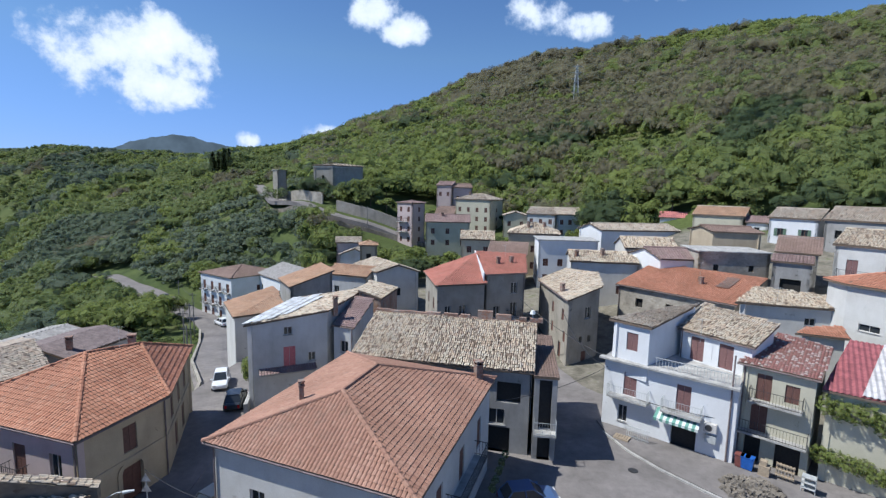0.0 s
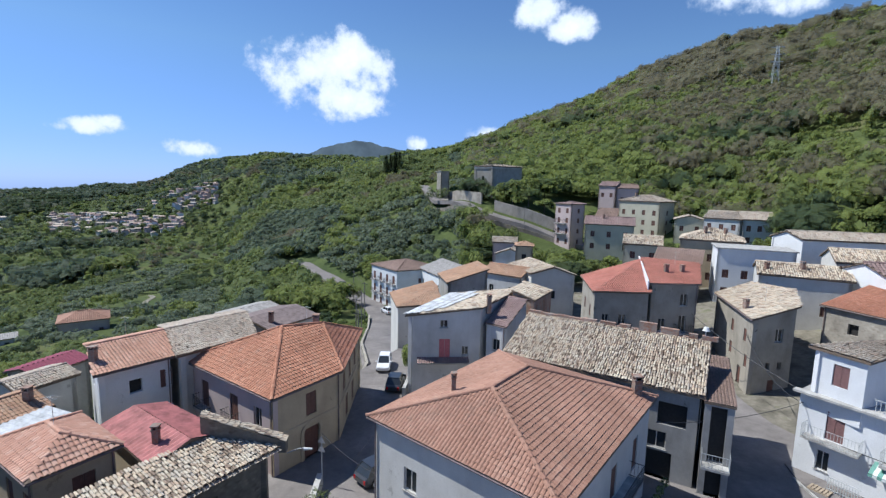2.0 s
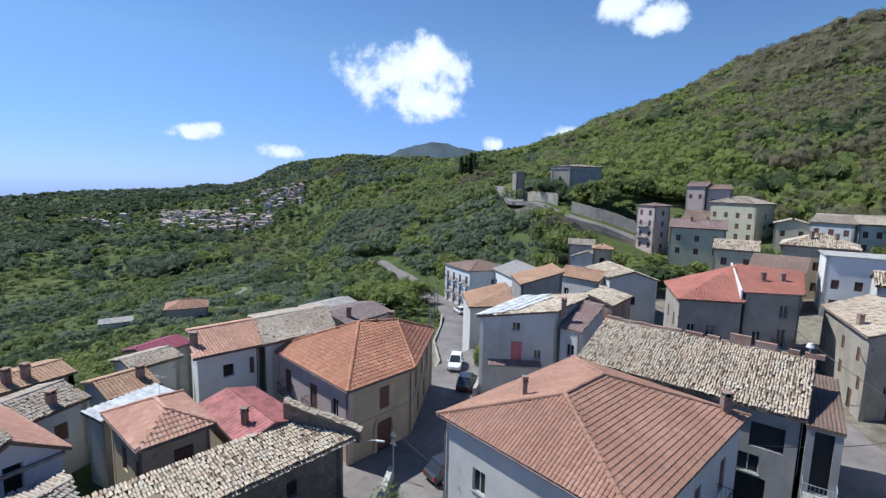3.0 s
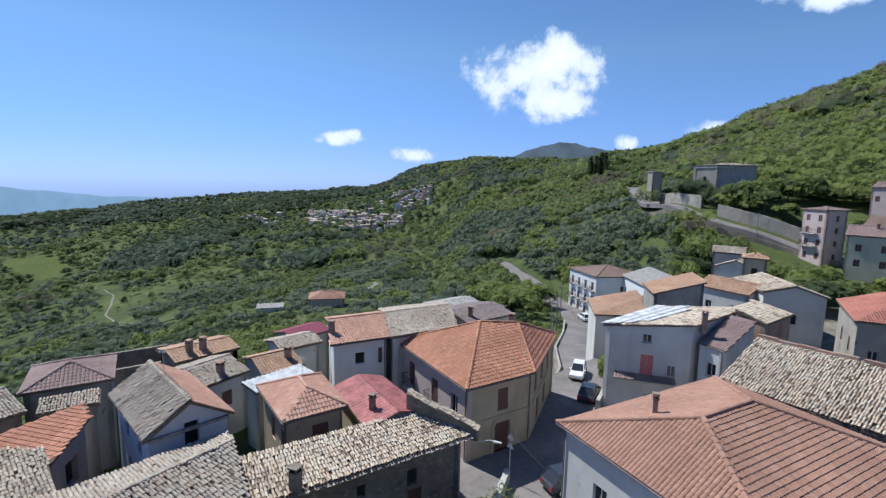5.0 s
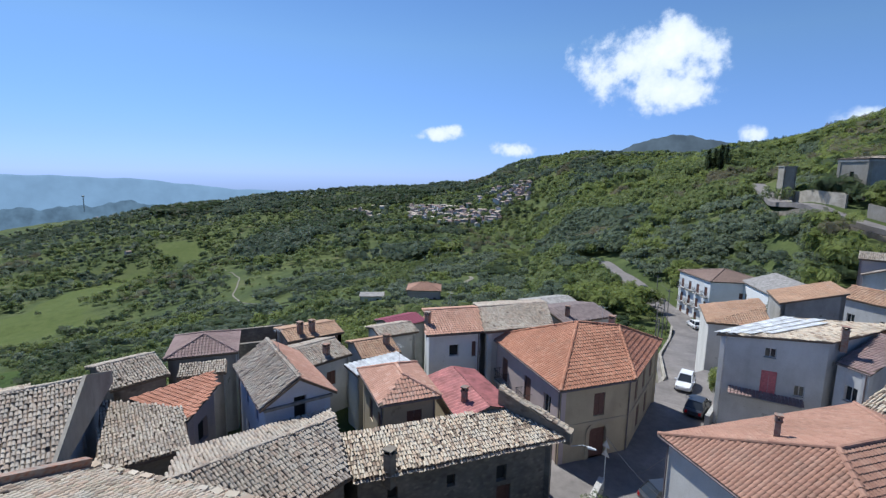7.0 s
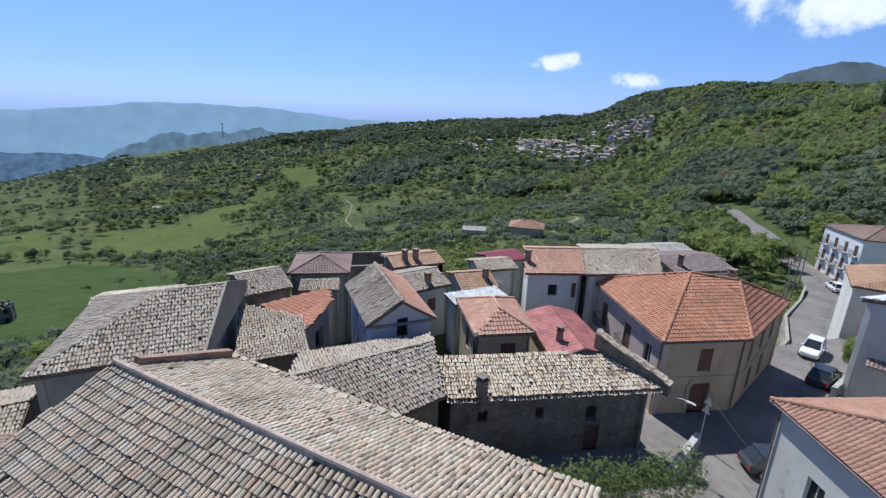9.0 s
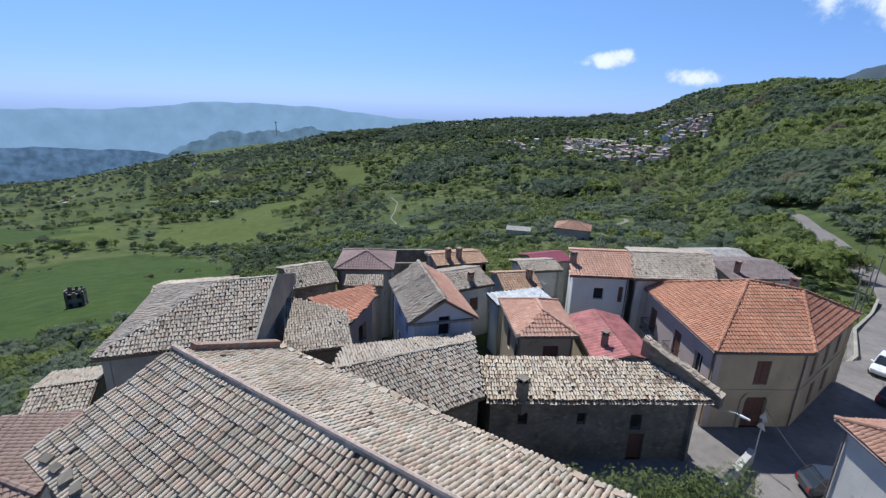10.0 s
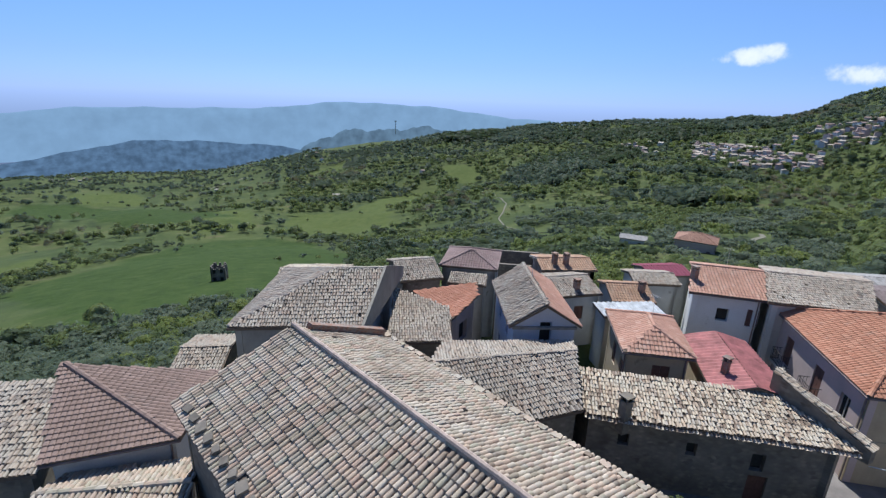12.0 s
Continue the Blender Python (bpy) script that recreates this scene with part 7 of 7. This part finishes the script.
def car(label, x, yy, z, turn, colour, length=4.0, wide=1.7, high=1.5, pitch=0.0):
    """A small car: shell with rounded flanks, glass house, wheels, lamps."""
    root = new("car", None)
    m = pose(x, yy, z, 0, pitch, turn)
    root.matrix_basis = m
    tagged(root, label, "car")
    L, W, H = length / 2, wide / 2, high

    def ring(px, half, low, top):
        return [(px, -half * 0.92, low), (px, -half, low + (top - low) * 0.35), (px, -half * 0.97, low + (top - low) * 0.8), (px, -half * 0.86, top), (px, half * 0.86, top), (px, half * 0.97, low + (top - low) * 0.8), (px, half, low + (top - low) * 0.35), (px, half * 0.92, low)]

    def loft(rings, name, material):
        v = [m @ Vector(c) for r in rings for c in r]
        f = [(i * 8 + k, i * 8 + (k + 1) % 8, (i + 1) * 8 + (k + 1) % 8, (i + 1) * 8 + k) for i in range(len(rings) - 1) for k in range(8)]
        f += [tuple(reversed(range(8))), tuple(range(len(v) - 8, len(v)))]
        return mesh_object(name, v, f, material, root)

    body_top = H * 0.6
    loft([ring(-L, W * 0.82, 0.35, body_top * 0.82), ring(-L * 0.93, W * 0.95, 0.24, body_top * 0.97), ring(-L * 0.5, W, 0.2, body_top), ring(L * 0.35, W, 0.2, body_top), ring(L * 0.8, W * 0.97, 0.22, body_top * 0.88), ring(L * 0.97, W * 0.86, 0.26, body_top * 0.72), ring(L, W * 0.75, 0.34, body_top * 0.6)], "body", colour)
    lo, hi = body_top - 0.03, H
    cabin = [((-L * 0.9, W * 0.86), (-L * 0.66, W * 0.68)), ((L * 0.48, W * 0.86), (L * 0.05, W * 0.70))]
    (b0, t0), (b1, t1) = cabin
    gl_v = [m @ Vector(c) for c in ((b0[0], -b0[1], lo), (b1[0], -b1[1], lo), (b1[0], b1[1], lo), (b0[0], b0[1], lo), (t0[0], -t0[1], hi - 0.05), (t1[0], -t1[1], hi - 0.05), (t1[0], t1[1], hi - 0.05), (t0[0], t0[1], hi - 0.05))]
    for face in ((0, 1, 5, 4), (1, 2, 6, 5), (2, 3, 7, 6), (3, 0, 4, 7)):
        mesh_object("window", [gl_v[i] for i in face], [(0, 1, 2, 3)], "glass", root)
    r = Solid().box((t0[0] - 0.03, -t0[1] - 0.02, hi - 0.06), (t1[0] + 0.06, t0[1] + 0.02, hi), m)
    r.done("car_roof", colour, root)
    for s_ in (-1, 1):
        for (bx, by), (tx, ty) in (*cabin, ((-L * 0.2, W * 0.87), (-L * 0.25, W * 0.7))):
            Solid().tube(m @ Vector((bx, s_ * by, lo)), m @ Vector((tx, s_ * ty, hi - 0.03)), 0.045, sides=6).done("pillar", colour, root)
    for sx in (-0.62, 0.62):
        for s_ in (-1, 1):
            w_ = Solid().tube(m @ Vector((L * sx, s_ * (W - 0.2), 0.31)), m @ Vector((L * sx, s_ * (W + 0.01), 0.31)), 0.31, sides=16).done("wheel", "rubber", root)
            Solid().tube(m @ Vector((L * sx, s_ * (W - 0.02), 0.31)), m @ Vector((L * sx, s_ * (W + 0.03), 0.31)), 0.19, sides=12).done("rim", "carsilver", w_)
    for s_ in (-1, 1):
        Solid().box((L * 0.9, s_ * W * 0.62 - 0.16, body_top * 0.58), (L * 0.985, s_ * W * 0.62 + 0.16, body_top * 0.74), m).done("headlight", "lens", root)
        Solid().box((-L - 0.01, s_ * W * 0.66 - 0.1, body_top * 0.5), (-L + 0.1, s_ * W * 0.66 + 0.1, body_top * 0.82), m).done("tail_light", "redlens", root)
        Solid().box((L * 0.35, s_ * (W + 0.02) - 0.09, body_top), (L * 0.45, s_ * (W + 0.02) + 0.09, body_top + 0.12), m).done("side_mirror", colour, root)
    return root


car("small white hatchback on the sloping road", -22.9, 47.6, 0.02, -70, "carwhite", 3.6, 1.6, 1.45)
car("dark parked hatchback by the white house", -19.5, 43.3, 0.02, 104, "cardark", 3.8)
car("blue car with silver roof parked beside the house", 6.2, 29.4, 0.0, 10, "carblue", 4.1)
car("dark car parked below the grey house", -14.1, 28.9, 0.0, 65, "cardark", 3.9)
car("white car parked before the white house", -44.8, 94.4, float(ground_z(-44.8, 94.4)) + 0.2, 140, "carwhite")
car("dark car on the road into the valley", -66, 110.4, float(ground_z(-66, 110.4)) + 0.2, 145, "cardark")
car("silver car parked on the church road", -9.5, 129.6, float(ground_z(-9.5, 129.6)) + 0.6, 165, "carsilver")


# ---- road walls, poles, cables, lamps ----
def wall_along(label, line, high, material, thick=0.35, low=1.5, level=None):
    """A wall along plan points, its top a given height over the ground."""
    v, f = [], []
    pts = []
    for a_, b_ in zip(line, line[1:]):
        a_, b_ = Vector(a_), Vector(b_)
        k_ = max(1, int((b_ - a_).length / 1.5))
        pts += [a_ + (b_ - a_) * (i / k_) for i in range(k_)]
    pts.append(Vector(line[-1]))
    for i, p_ in enumerate(pts):
        d_ = (pts[min(i + 1, len(pts) - 1)] - pts[max(i - 1, 0)]).normalized()
        s_ = Vector((-d_.y, d_.x)) * thick / 2
        g_ = float(ground_z(p_.x, p_.y)) if level is None else level
        for q_ in (p_ + s_, p_ - s_):
            v += [(q_.x, q_.y, g_ - low), (q_.x, q_.y, g_ + high)]
    for i in range(len(pts) - 1):
        a_, b_ = 4 * i, 4 * i + 4
        f += [(a_, b_, b_ + 1, a_ + 1), (a_ + 2, a_ + 3, b_ + 3, b_ + 2), (a_ + 1, b_ + 1, b_ + 3, a_ + 3)]
    e = 4 * (len(pts) - 1)
    f += [(0, 1, 3, 2), (e, e + 2, e + 3, e + 1)]
    ob = mesh_object("wall_road", v, f, material)
    return tagged(ob, label, "wall", kind="structure")


wall_along("low pale roadside wall above the valley", [(-24.2, 43.6), (-28.0, 53.0), (-35.6, 65.5), (-42.0, 80.0), (-46.5, 89.0)], 0.8, "weathered")
wall_along("low stone wall beside the house on the sloping road", [(-17.6, 41.0), (-18.8, 46.0), (-21.5, 52.0)], 1.1, "concrete")
wall_along("high grey retaining wall above the church road", [(-6.0, 134.5), (-15.0, 136.6), (-24.0, 138.6), (-31.5, 141.4)], 3.0, "weathered", 0.5, 3)
wall_along("high pale retaining wall below the church", [(-36.5, 145.0), (-42.0, 148.5), (-49.0, 155.0), (-56.5, 166.0)], 3.0, "palestone", 0.5, 3)
wall_along("pale parapet along the church road", [(-5.0, 126.4), (-15.0, 130.0), (-24.6, 132.0), (-32.0, 134.4), (-39.5, 138.2), (-47.8, 144.4), (-58.5, 158.6), (-67.0, 175.0)], 1.0, "stone", 0.3, 4)
wall_along("low concrete wall at the street corner", [(-15.9, 22.2), (-17.6, 26.4)], 0.9, "concrete", 0.4, 0.5, 0.0)


def pole(x, yy, h, label="grey wooden utility pole with cross arm"):
    z_ = float(ground_z(x, yy))
    root = new("utility_pole", None)
    root.location = (x, yy, z_)
    tagged(root, label, "pole", "roadside utility poles")
    Solid().tube((x, yy, z_ - 0.5), (x, yy, z_ + h), 0.11, 0.07, 8).done("post", "greywood", root)
    Solid().box((x - 0.7, yy - 0.05, z_ + h - 0.5), (x + 0.7, yy + 0.05, z_ + h - 0.4)).done("cross_arm", "iron", root)
    return Vector((x, yy, z_ + h - 0.4))


def cable(a_, b_, sag=0.6, r_=0.02, label="thin sagging overhead cable"):
    a_, b_ = Vector(a_), Vector(b_)
    pts = [a_ + (b_ - a_) * (i / 14) - Vector((0, 0, sag * 4 * (i / 14) * (1 - i / 14))) for i in range(15)]
    d_ = (b_ - a_).normalized()
    e_ = d_.cross(Vector((0, 0, 1))).normalized()
    u_ = e_.cross(d_)
    v = [p_ + (e_ * math.cos(1.2566 * k) + u_ * math.sin(1.2566 * k)) * r_ for p_ in pts for k in range(5)]
    f = [(i * 5 + k, i * 5 + (k + 1) % 5, i * 5 + 5 + (k + 1) % 5, i * 5 + 5 + k) for i in range(14) for k in range(5)]
    return tagged(mesh_object("cable", v, f, "iron"), label, "cable")


tops = [pole(-27.6, 50.0, 8.0), pole(-34.6, 62.0, 8.5), pole(-40.2, 74.0, 8.5), pole(-46.0, 86.0, 8.5), pole(-57.0, 101.0, 8.0), pole(-20.8, 131.5, 7.0), pole(-60.0, 163.0, 7.0)]
for a_, b_ in zip(tops[:5], tops[1:5]):
    cable(a_, b_)
    cable(a_ + Vector((0.5, 0, 0)), b_ + Vector((0.5, 0, 0)), 0.7)
cable(tops[0], (-22.8, 41.0, 5.4), 0.4)
cable((10.0, 58.0, 7.4), (22.6, 35.4, 5.0), 1.6, 0.03)
cable((14.9, 56.0, 6.4), (15.4, 41.0, 5.2), 1.2, 0.03)
cable((4.2, 33.0, 5.6), (15.2, 41.0, 5.4), 0.5)
cable((22.8, 34.9, 3.5), (17.0, 39.0, 3.3), 0.15, 0.03)
cable((-17.2, 26.0, 4.2), (-12.0, 24.2, 3.4), 0.3)

lamp_ = new("street_lamp", None)
lamp_.location = (-18.0, 23.4, 4.0)
tagged(lamp_, "wall-mounted street lamp on a curved arm", "street lamp")
arm = Solid().tube((-18.0, 23.4, 4.0), (-17.3, 23.6, 4.35), 0.03, sides=6).tube((-17.3, 23.6, 4.35), (-16.8, 23.75, 4.4), 0.03, sides=6).done("arm", "paleiron", lamp_)
Solid().tube((-16.95, 23.7, 4.34), (-16.45, 23.87, 4.36), 0.1, 0.06, 10).done("lamp_head", "lens", lamp_)
sign_ = new("road_sign", None)
sign_.location = (-17.5, 26.5, 0)
tagged(sign_, "triangular road signs on a grey post", "road sign")
Solid().tube((-17.5, 26.5, 0), (-17.5, 26.5, 3.4), 0.035, sides=8).done("post", "paleiron", sign_)
for zz in (2.5, 3.15):
    Solid().prism([(-17.5 + 0.3, 26.45, zz), (-17.5 - 0.3, 26.45, zz), (-17.5, 26.45, zz + 0.52)], (0, 0.03, 0)).done("sign_plate", "frame", sign_)
light_ = new("street_lamp", None)
light_.location = (8.3, 41.5, 9)
tagged(light_, "white globe lamp on the roof corner", "street lamp")
Solid().tube((8.3, 41.4, 8.8), (8.3, 41.4, 10.0), 0.05, sides=6).done("post", "paleiron", light_)
Solid().tube((8.3, 41.4, 10.0), (8.3, 41.4, 10.3), 0.28, 0.16, 10).done("lamp_head", "lens", light_)

# pylon on the wooded slope
px_, py_ = 78.0, 292.0
pz_ = float(ground_z(px_, py_))
py_root = new("pylon", None)
py_root.location = (px_, py_, pz_)
tagged(py_root, "steel lattice power pylon on the wooded slope", "pylon")
legs = Solid()
for sx in (-1, 1):
    for sy in (-1, 1):
        legs.tube((px_ + sx * 2, py_ + sy * 2, pz_ - 1), (px_ + sx * 0.4, py_ + sy * 0.4, pz_ + 25), 0.16, 0.1, 5)
legs.done("frame", "paleiron", py_root)
brace = Solid()
for k in range(7):
    a_, b_ = 2 - k * 0.23, 2 - (k + 1) * 0.23
    for s_ in (-1, 1):
        brace.tube((px_ - a_, py_ + s_ * a_, pz_ + k * 3.5), (px_ + b_, py_ + s_ * b_, pz_ + (k + 1) * 3.5), 0.07, sides=4)
        brace.tube((px_ + a_, py_ + s_ * a_, pz_ + k * 3.5), (px_ - b_, py_ + s_ * b_, pz_ + (k + 1) * 3.5), 0.07, sides=4)
brace.done("bracing", "paleiron", py_root)
for zz in (17, 20.5, 24):
    Solid().box((px_ - 3, py_ - 0.12, pz_ + zz), (px_ + 3, py_ + 0.12, pz_ + zz + 0.3)).done("cross_arm", "paleiron", py_root)

# ---- the square: pavement, kerb, things before the white house ----
pave = Solid().prism([(14.6, 41.3, 0.13), (14.7, 39.4, 0.13), (15.7, 36.3, 0.13), (17.2, 33.8, 0.13), (19.2, 31.2, 0.13), (22.0, 28.0, 0.13), (27.2, 30.2, 0.13), (23.0, 34.9, 0.13)], (0, 0, -0.2)).done("pavement", "asphalt")
tagged(pave, "pale concrete pavement before the white house", "pavement", kind="structure")
kerb_pts = [(14.6, 39.4), (15.6, 36.25), (17.1, 33.7), (19.1, 31.1), (22.0, 27.9)]
kerb = Solid()
for a_, b_ in zip(kerb_pts, kerb_pts[1:]):
    a_, b_ = Vector(a_), Vector(b_)
    d_ = (b_ - a_).normalized()
    k_ = int((b_ - a_).length / 0.9)
    for i in range(k_):
        c_ = a_ + (b_ - a_) * (i / k_)
        kerb.box((0.01, -0.16, -0.05), ((b_ - a_).length / k_ - 0.01, 0.0, 0.15), Matrix.Translation((c_.x, c_.y, 0)) @ Matrix.Rotation(math.atan2(d_.y, d_.x), 4, "Z"))
tagged(kerb.done("kerb", "concrete"), "grey stone kerb round the pavement", "kerb", kind="structure")
cover_ = Solid().tube((14.9, 33.6, -0.05), (14.9, 33.6, 0.02), 0.36, sides=20).tube((14.9, 33.6, 0.015), (14.9, 33.6, 0.03), 0.28, sides=16).done("manhole_cover", "iron")
tagged(cover_, "round dark iron manhole cover in the asphalt", "manhole cover")

wm = wall_frame((15.0, 41.2), (23.0, 34.6), 0, 0)
awn = new("awning", None)
awn.matrix_basis = wm @ Matrix.Translation((6.3, 0, 2.55))
tagged(awn, "green and white striped shop awning", "awning")
MAT["awngreen"], MAT["awnwhite"] = plain("green awning cloth", (0.14, 0.31, 0.26), 0.8), plain("white awning cloth", (0.62, 0.66, 0.64), 0.8)
for k in range(14):
    x0 = 4.7 + k * 0.24
    Solid().prism([wm @ Vector((x0, 0.02, 3.0)), wm @ Vector((x0, 1.15, 2.5)), wm @ Vector((x0 + 0.24, 1.15, 2.5)), wm @ Vector((x0 + 0.24, 0.02, 3.0))], (0, 0, -0.03)).box((x0, 1.13, 2.28), (x0 + 0.24, 1.15, 2.5), wm).done("stripe", "awngreen" if k % 2 == 0 else "awnwhite", awn)


def thing(name, label, category, solid, material):
    return tagged(solid.done(name, material), label, category)


ac = new("air_conditioner", None)
ac.matrix_basis = wm @ Matrix.Translation((8.7, 0.2, 2.4))
tagged(ac, "white air conditioner unit on the wall", "air conditioner")
Solid().box((8.3, 0.05, 2.25), (9.2, 0.4, 2.95), wm).done("case", "frame", ac)
Solid().tube(wm @ Vector((8.65, 0.4, 2.6)), wm @ Vector((8.65, 0.42, 2.6)), 0.26, sides=16).done("fan_grille", "iron", ac)
thing("wall_box", "grey metal box on the house wall", "box", Solid().box((8.4, 0.03, 1.35), (9.2, 0.28, 1.95), wm), "paleiron")
gate_ = Solid()
for k in range(12):
    gate_.box((2.7 + k * 0.16, 1.3 + 0.02 * k, 0.13), (2.73 + k * 0.16, 1.33 + 0.02 * k, 1.15), wm)
for zz in (0.25, 0.7, 1.12):
    gate_.box((2.7, 1.3, zz), (4.6, 1.36, zz + 0.04), wm)
thing("metal_gate", "white metal gate panel leaning by the shop", "gate", gate_, "paleiron")
MAT["palewood"] = plain("pale pallet wood", (0.36, 0.29, 0.21), 0.8)
pal = new("pallet", None)
pal.matrix_basis = wm @ Matrix.Translation((2.5, 1.9, 0.13))
tagged(pal, "pale wooden pallet lying on the pavement", "pallet")
for k in range(6):
    Solid().box((1.9 + k * 0.22, 1.5, 0.22), (2.05 + k * 0.22, 2.3, 0.26), wm).done("slat", "palewood", pal)
for yk in (1.5, 1.86, 2.2):
    Solid().box((1.9, yk, 0.13), (3.15, yk + 0.1, 0.22), wm).done("runner", "palewood", pal)
pipe_ = Solid().tube(wm @ Vector((9.95, 0.1, 0.1)), wm @ Vector((9.95, 0.1, 8.8)), 0.06, sides=8)
thing("drainpipe", "brown drainpipe between the two houses", "pipe", pipe_, "brownmetal")
rail_ = Solid()
for k in range(26):
    rail_.box((4.3 + k * 0.24, -0.06, 6.4), (4.33 + k * 0.24, -0.03, 7.2), wm)
rail_.box((4.2, -0.07, 7.18), (10.4, -0.02, 7.24), wm)
thing("terrace_railing", "low pale railing along the terrace edge", "railing", rail_, "paleiron")
eave_slab = Solid().box((-0.35, -0.1, 6.2), (10.5, 0.55, 6.36), wm)
thing("cornice", "projecting concrete cornice with terrace edge", "cornice", eave_slab, "concrete")

ym = wall_frame((23.75, 35.6), (27.3, 32.3), 0, 0)


def wheelie_bin(x_, colour, label):
    root = new("wheelie_bin", None)
    root.matrix_basis = ym @ Matrix.Translation((x_, 1.2, 0.13))
    tagged(root, label, "bin", "bins before the cream house")
    b_ = Solid()
    q_ = [(-0.22, -0.25), (0.22, -0.25), (0.22, 0.25), (-0.22, 0.25)]
    t_ = [(a * 1.25, c * 1.25) for a, c in q_]
    b_.v = [root.matrix_basis @ Vector((a, c, 0.05)) for a, c in q_] + [root.matrix_basis @ Vector((a, c, 0.95)) for a, c in t_]
    b_.f = [(3, 2, 1, 0), (4, 5, 6, 7), (0, 1, 5, 4), (1, 2, 6, 5), (2, 3, 7, 6), (3, 0, 4, 7)]
    b_.done("body", colour, root)
    Solid().box((-0.3, -0.34, 0.95), (0.3, 0.34, 1.02), root.matrix_basis).done("lid", colour, root)
    Solid().tube(root.matrix_basis @ Vector((-0.25, -0.28, 0.1)), root.matrix_basis @ Vector((0.25, -0.28, 0.1)), 0.1, sides=10).done("wheel", "rubber", root)
    return root


MAT["binblue"], MAT["binbrown"] = plain("blue bin plastic", (0.02, 0.11, 0.42), 0.5), plain("brown bin plastic", (0.20, 0.07, 0.06), 0.5)
wheelie_bin(1.3, "binblue", "blue plastic wheelie bin")
wheelie_bin(0.6, "binbrown", "brown-red plastic wheelie bin")
wheelie_bin(1.0, "binblue", "second blue plastic wheelie bin behind")
thing("crate", "pale wooden crate with white bags on top", "crate", Solid().box((1.9, 0.9, 0.13), (2.6, 1.5, 0.9), ym).box((1.95, 0.95, 0.9), (2.4, 1.4, 1.25), ym), "palewood")
pal2 = new("pallet", None)
pal2.matrix_basis = ym @ Matrix.Translation((3.4, 0.75, 0.13))
tagged(pal2, "grey-brown pallet leaning on end", "pallet")
for k in range(6):
    Solid().box((2.9 + k * 0.2, 0.7, 0.13), (3.03 + k * 0.2, 0.75, 1.25), ym).done("slat", "palewood", pal2)
for zz in (0.25, 0.7, 1.1):
    Solid().box((2.9, 0.75, zz), (4.05, 0.85, zz + 0.1), ym).done("runner", "palewood", pal2)
rack_ = Solid()
for x_ in (4.5, 5.3):
    for y_ in (1.0, 1.6):
        rack_.box((x_, y_, 0.13), (x_ + 0.04, y_ + 0.04, 1.3), ym)
for zz in (0.4, 0.8, 1.2):
    rack_.box((4.5, 1.0, zz), (5.34, 1.64, zz + 0.05), ym)
thing("rack", "white metal shelf rack on the pavement", "rack", rack_, "paleiron")
pile_rng = np.random.default_rng(9)
pile = Solid()
for k in range(240):
    r_, a_ = 1.9 * math.sqrt(pile_rng.random()), pile_rng.uniform(0, 6.28)
    x_, y_ = 22.4 + r_ * math.cos(a_) * 1.1, 31.2 + r_ * math.sin(a_) * 0.9
    h_ = max(0.0, 0.34 - 0.17 * r_)
    s_ = pile_rng.uniform(0.08, 0.2)
    pile.box((-s_, -s_, -s_ * 0.6), (s_, s_, s_ * 0.6), Matrix.Translation((x_, y_, 0.13 + h_)) @ Euler(pile_rng.uniform(0, 3, 3)).to_matrix().to_4x4())
tagged(pile.done("rubble", "darkstone"), "heap of dark rubble and dry cuttings", "rubble", kind="stuff")


# ---- antennas on the roofs ----
def antenna(x, yy, z, h):
    root = new("antenna", None)
    root.location = (x, yy, z)
    tagged(root, "thin metal television antenna on a roof", "antenna", "roof antennas")
    Solid().tube((x, yy, z - 0.3), (x, yy, z + h), 0.015, sides=5).done("mast", "paleiron", root)
    s_ = Solid()
    for k in range(5):
        s_.tube((x - 0.4 + k * 0.18, yy - 0.3, z + h - 0.1), (x - 0.4 + k * 0.18, yy + 0.3, z + h - 0.1), 0.008, sides=4)
    s_.tube((x - 0.45, yy, z + h - 0.1), (x + 0.45, yy, z + h - 0.1), 0.01, sides=4)
    s_.done("aerial", "paleiron", root)


for hh, x_, y_ in ((r2, 9.5, 70.0), (g, 17.5, 60.0), (rr, 35.0, 63.0), (u, 36.0, 49.5), (o, -24.5, 35.0), (h1, -37.5, 28.0), (c, -33.0, 9.4), (d, -28.6, 16.8), (wl2, 22.2, 39.0)):
    antenna(x_, y_, hh.height(x_, y_), 1.8)
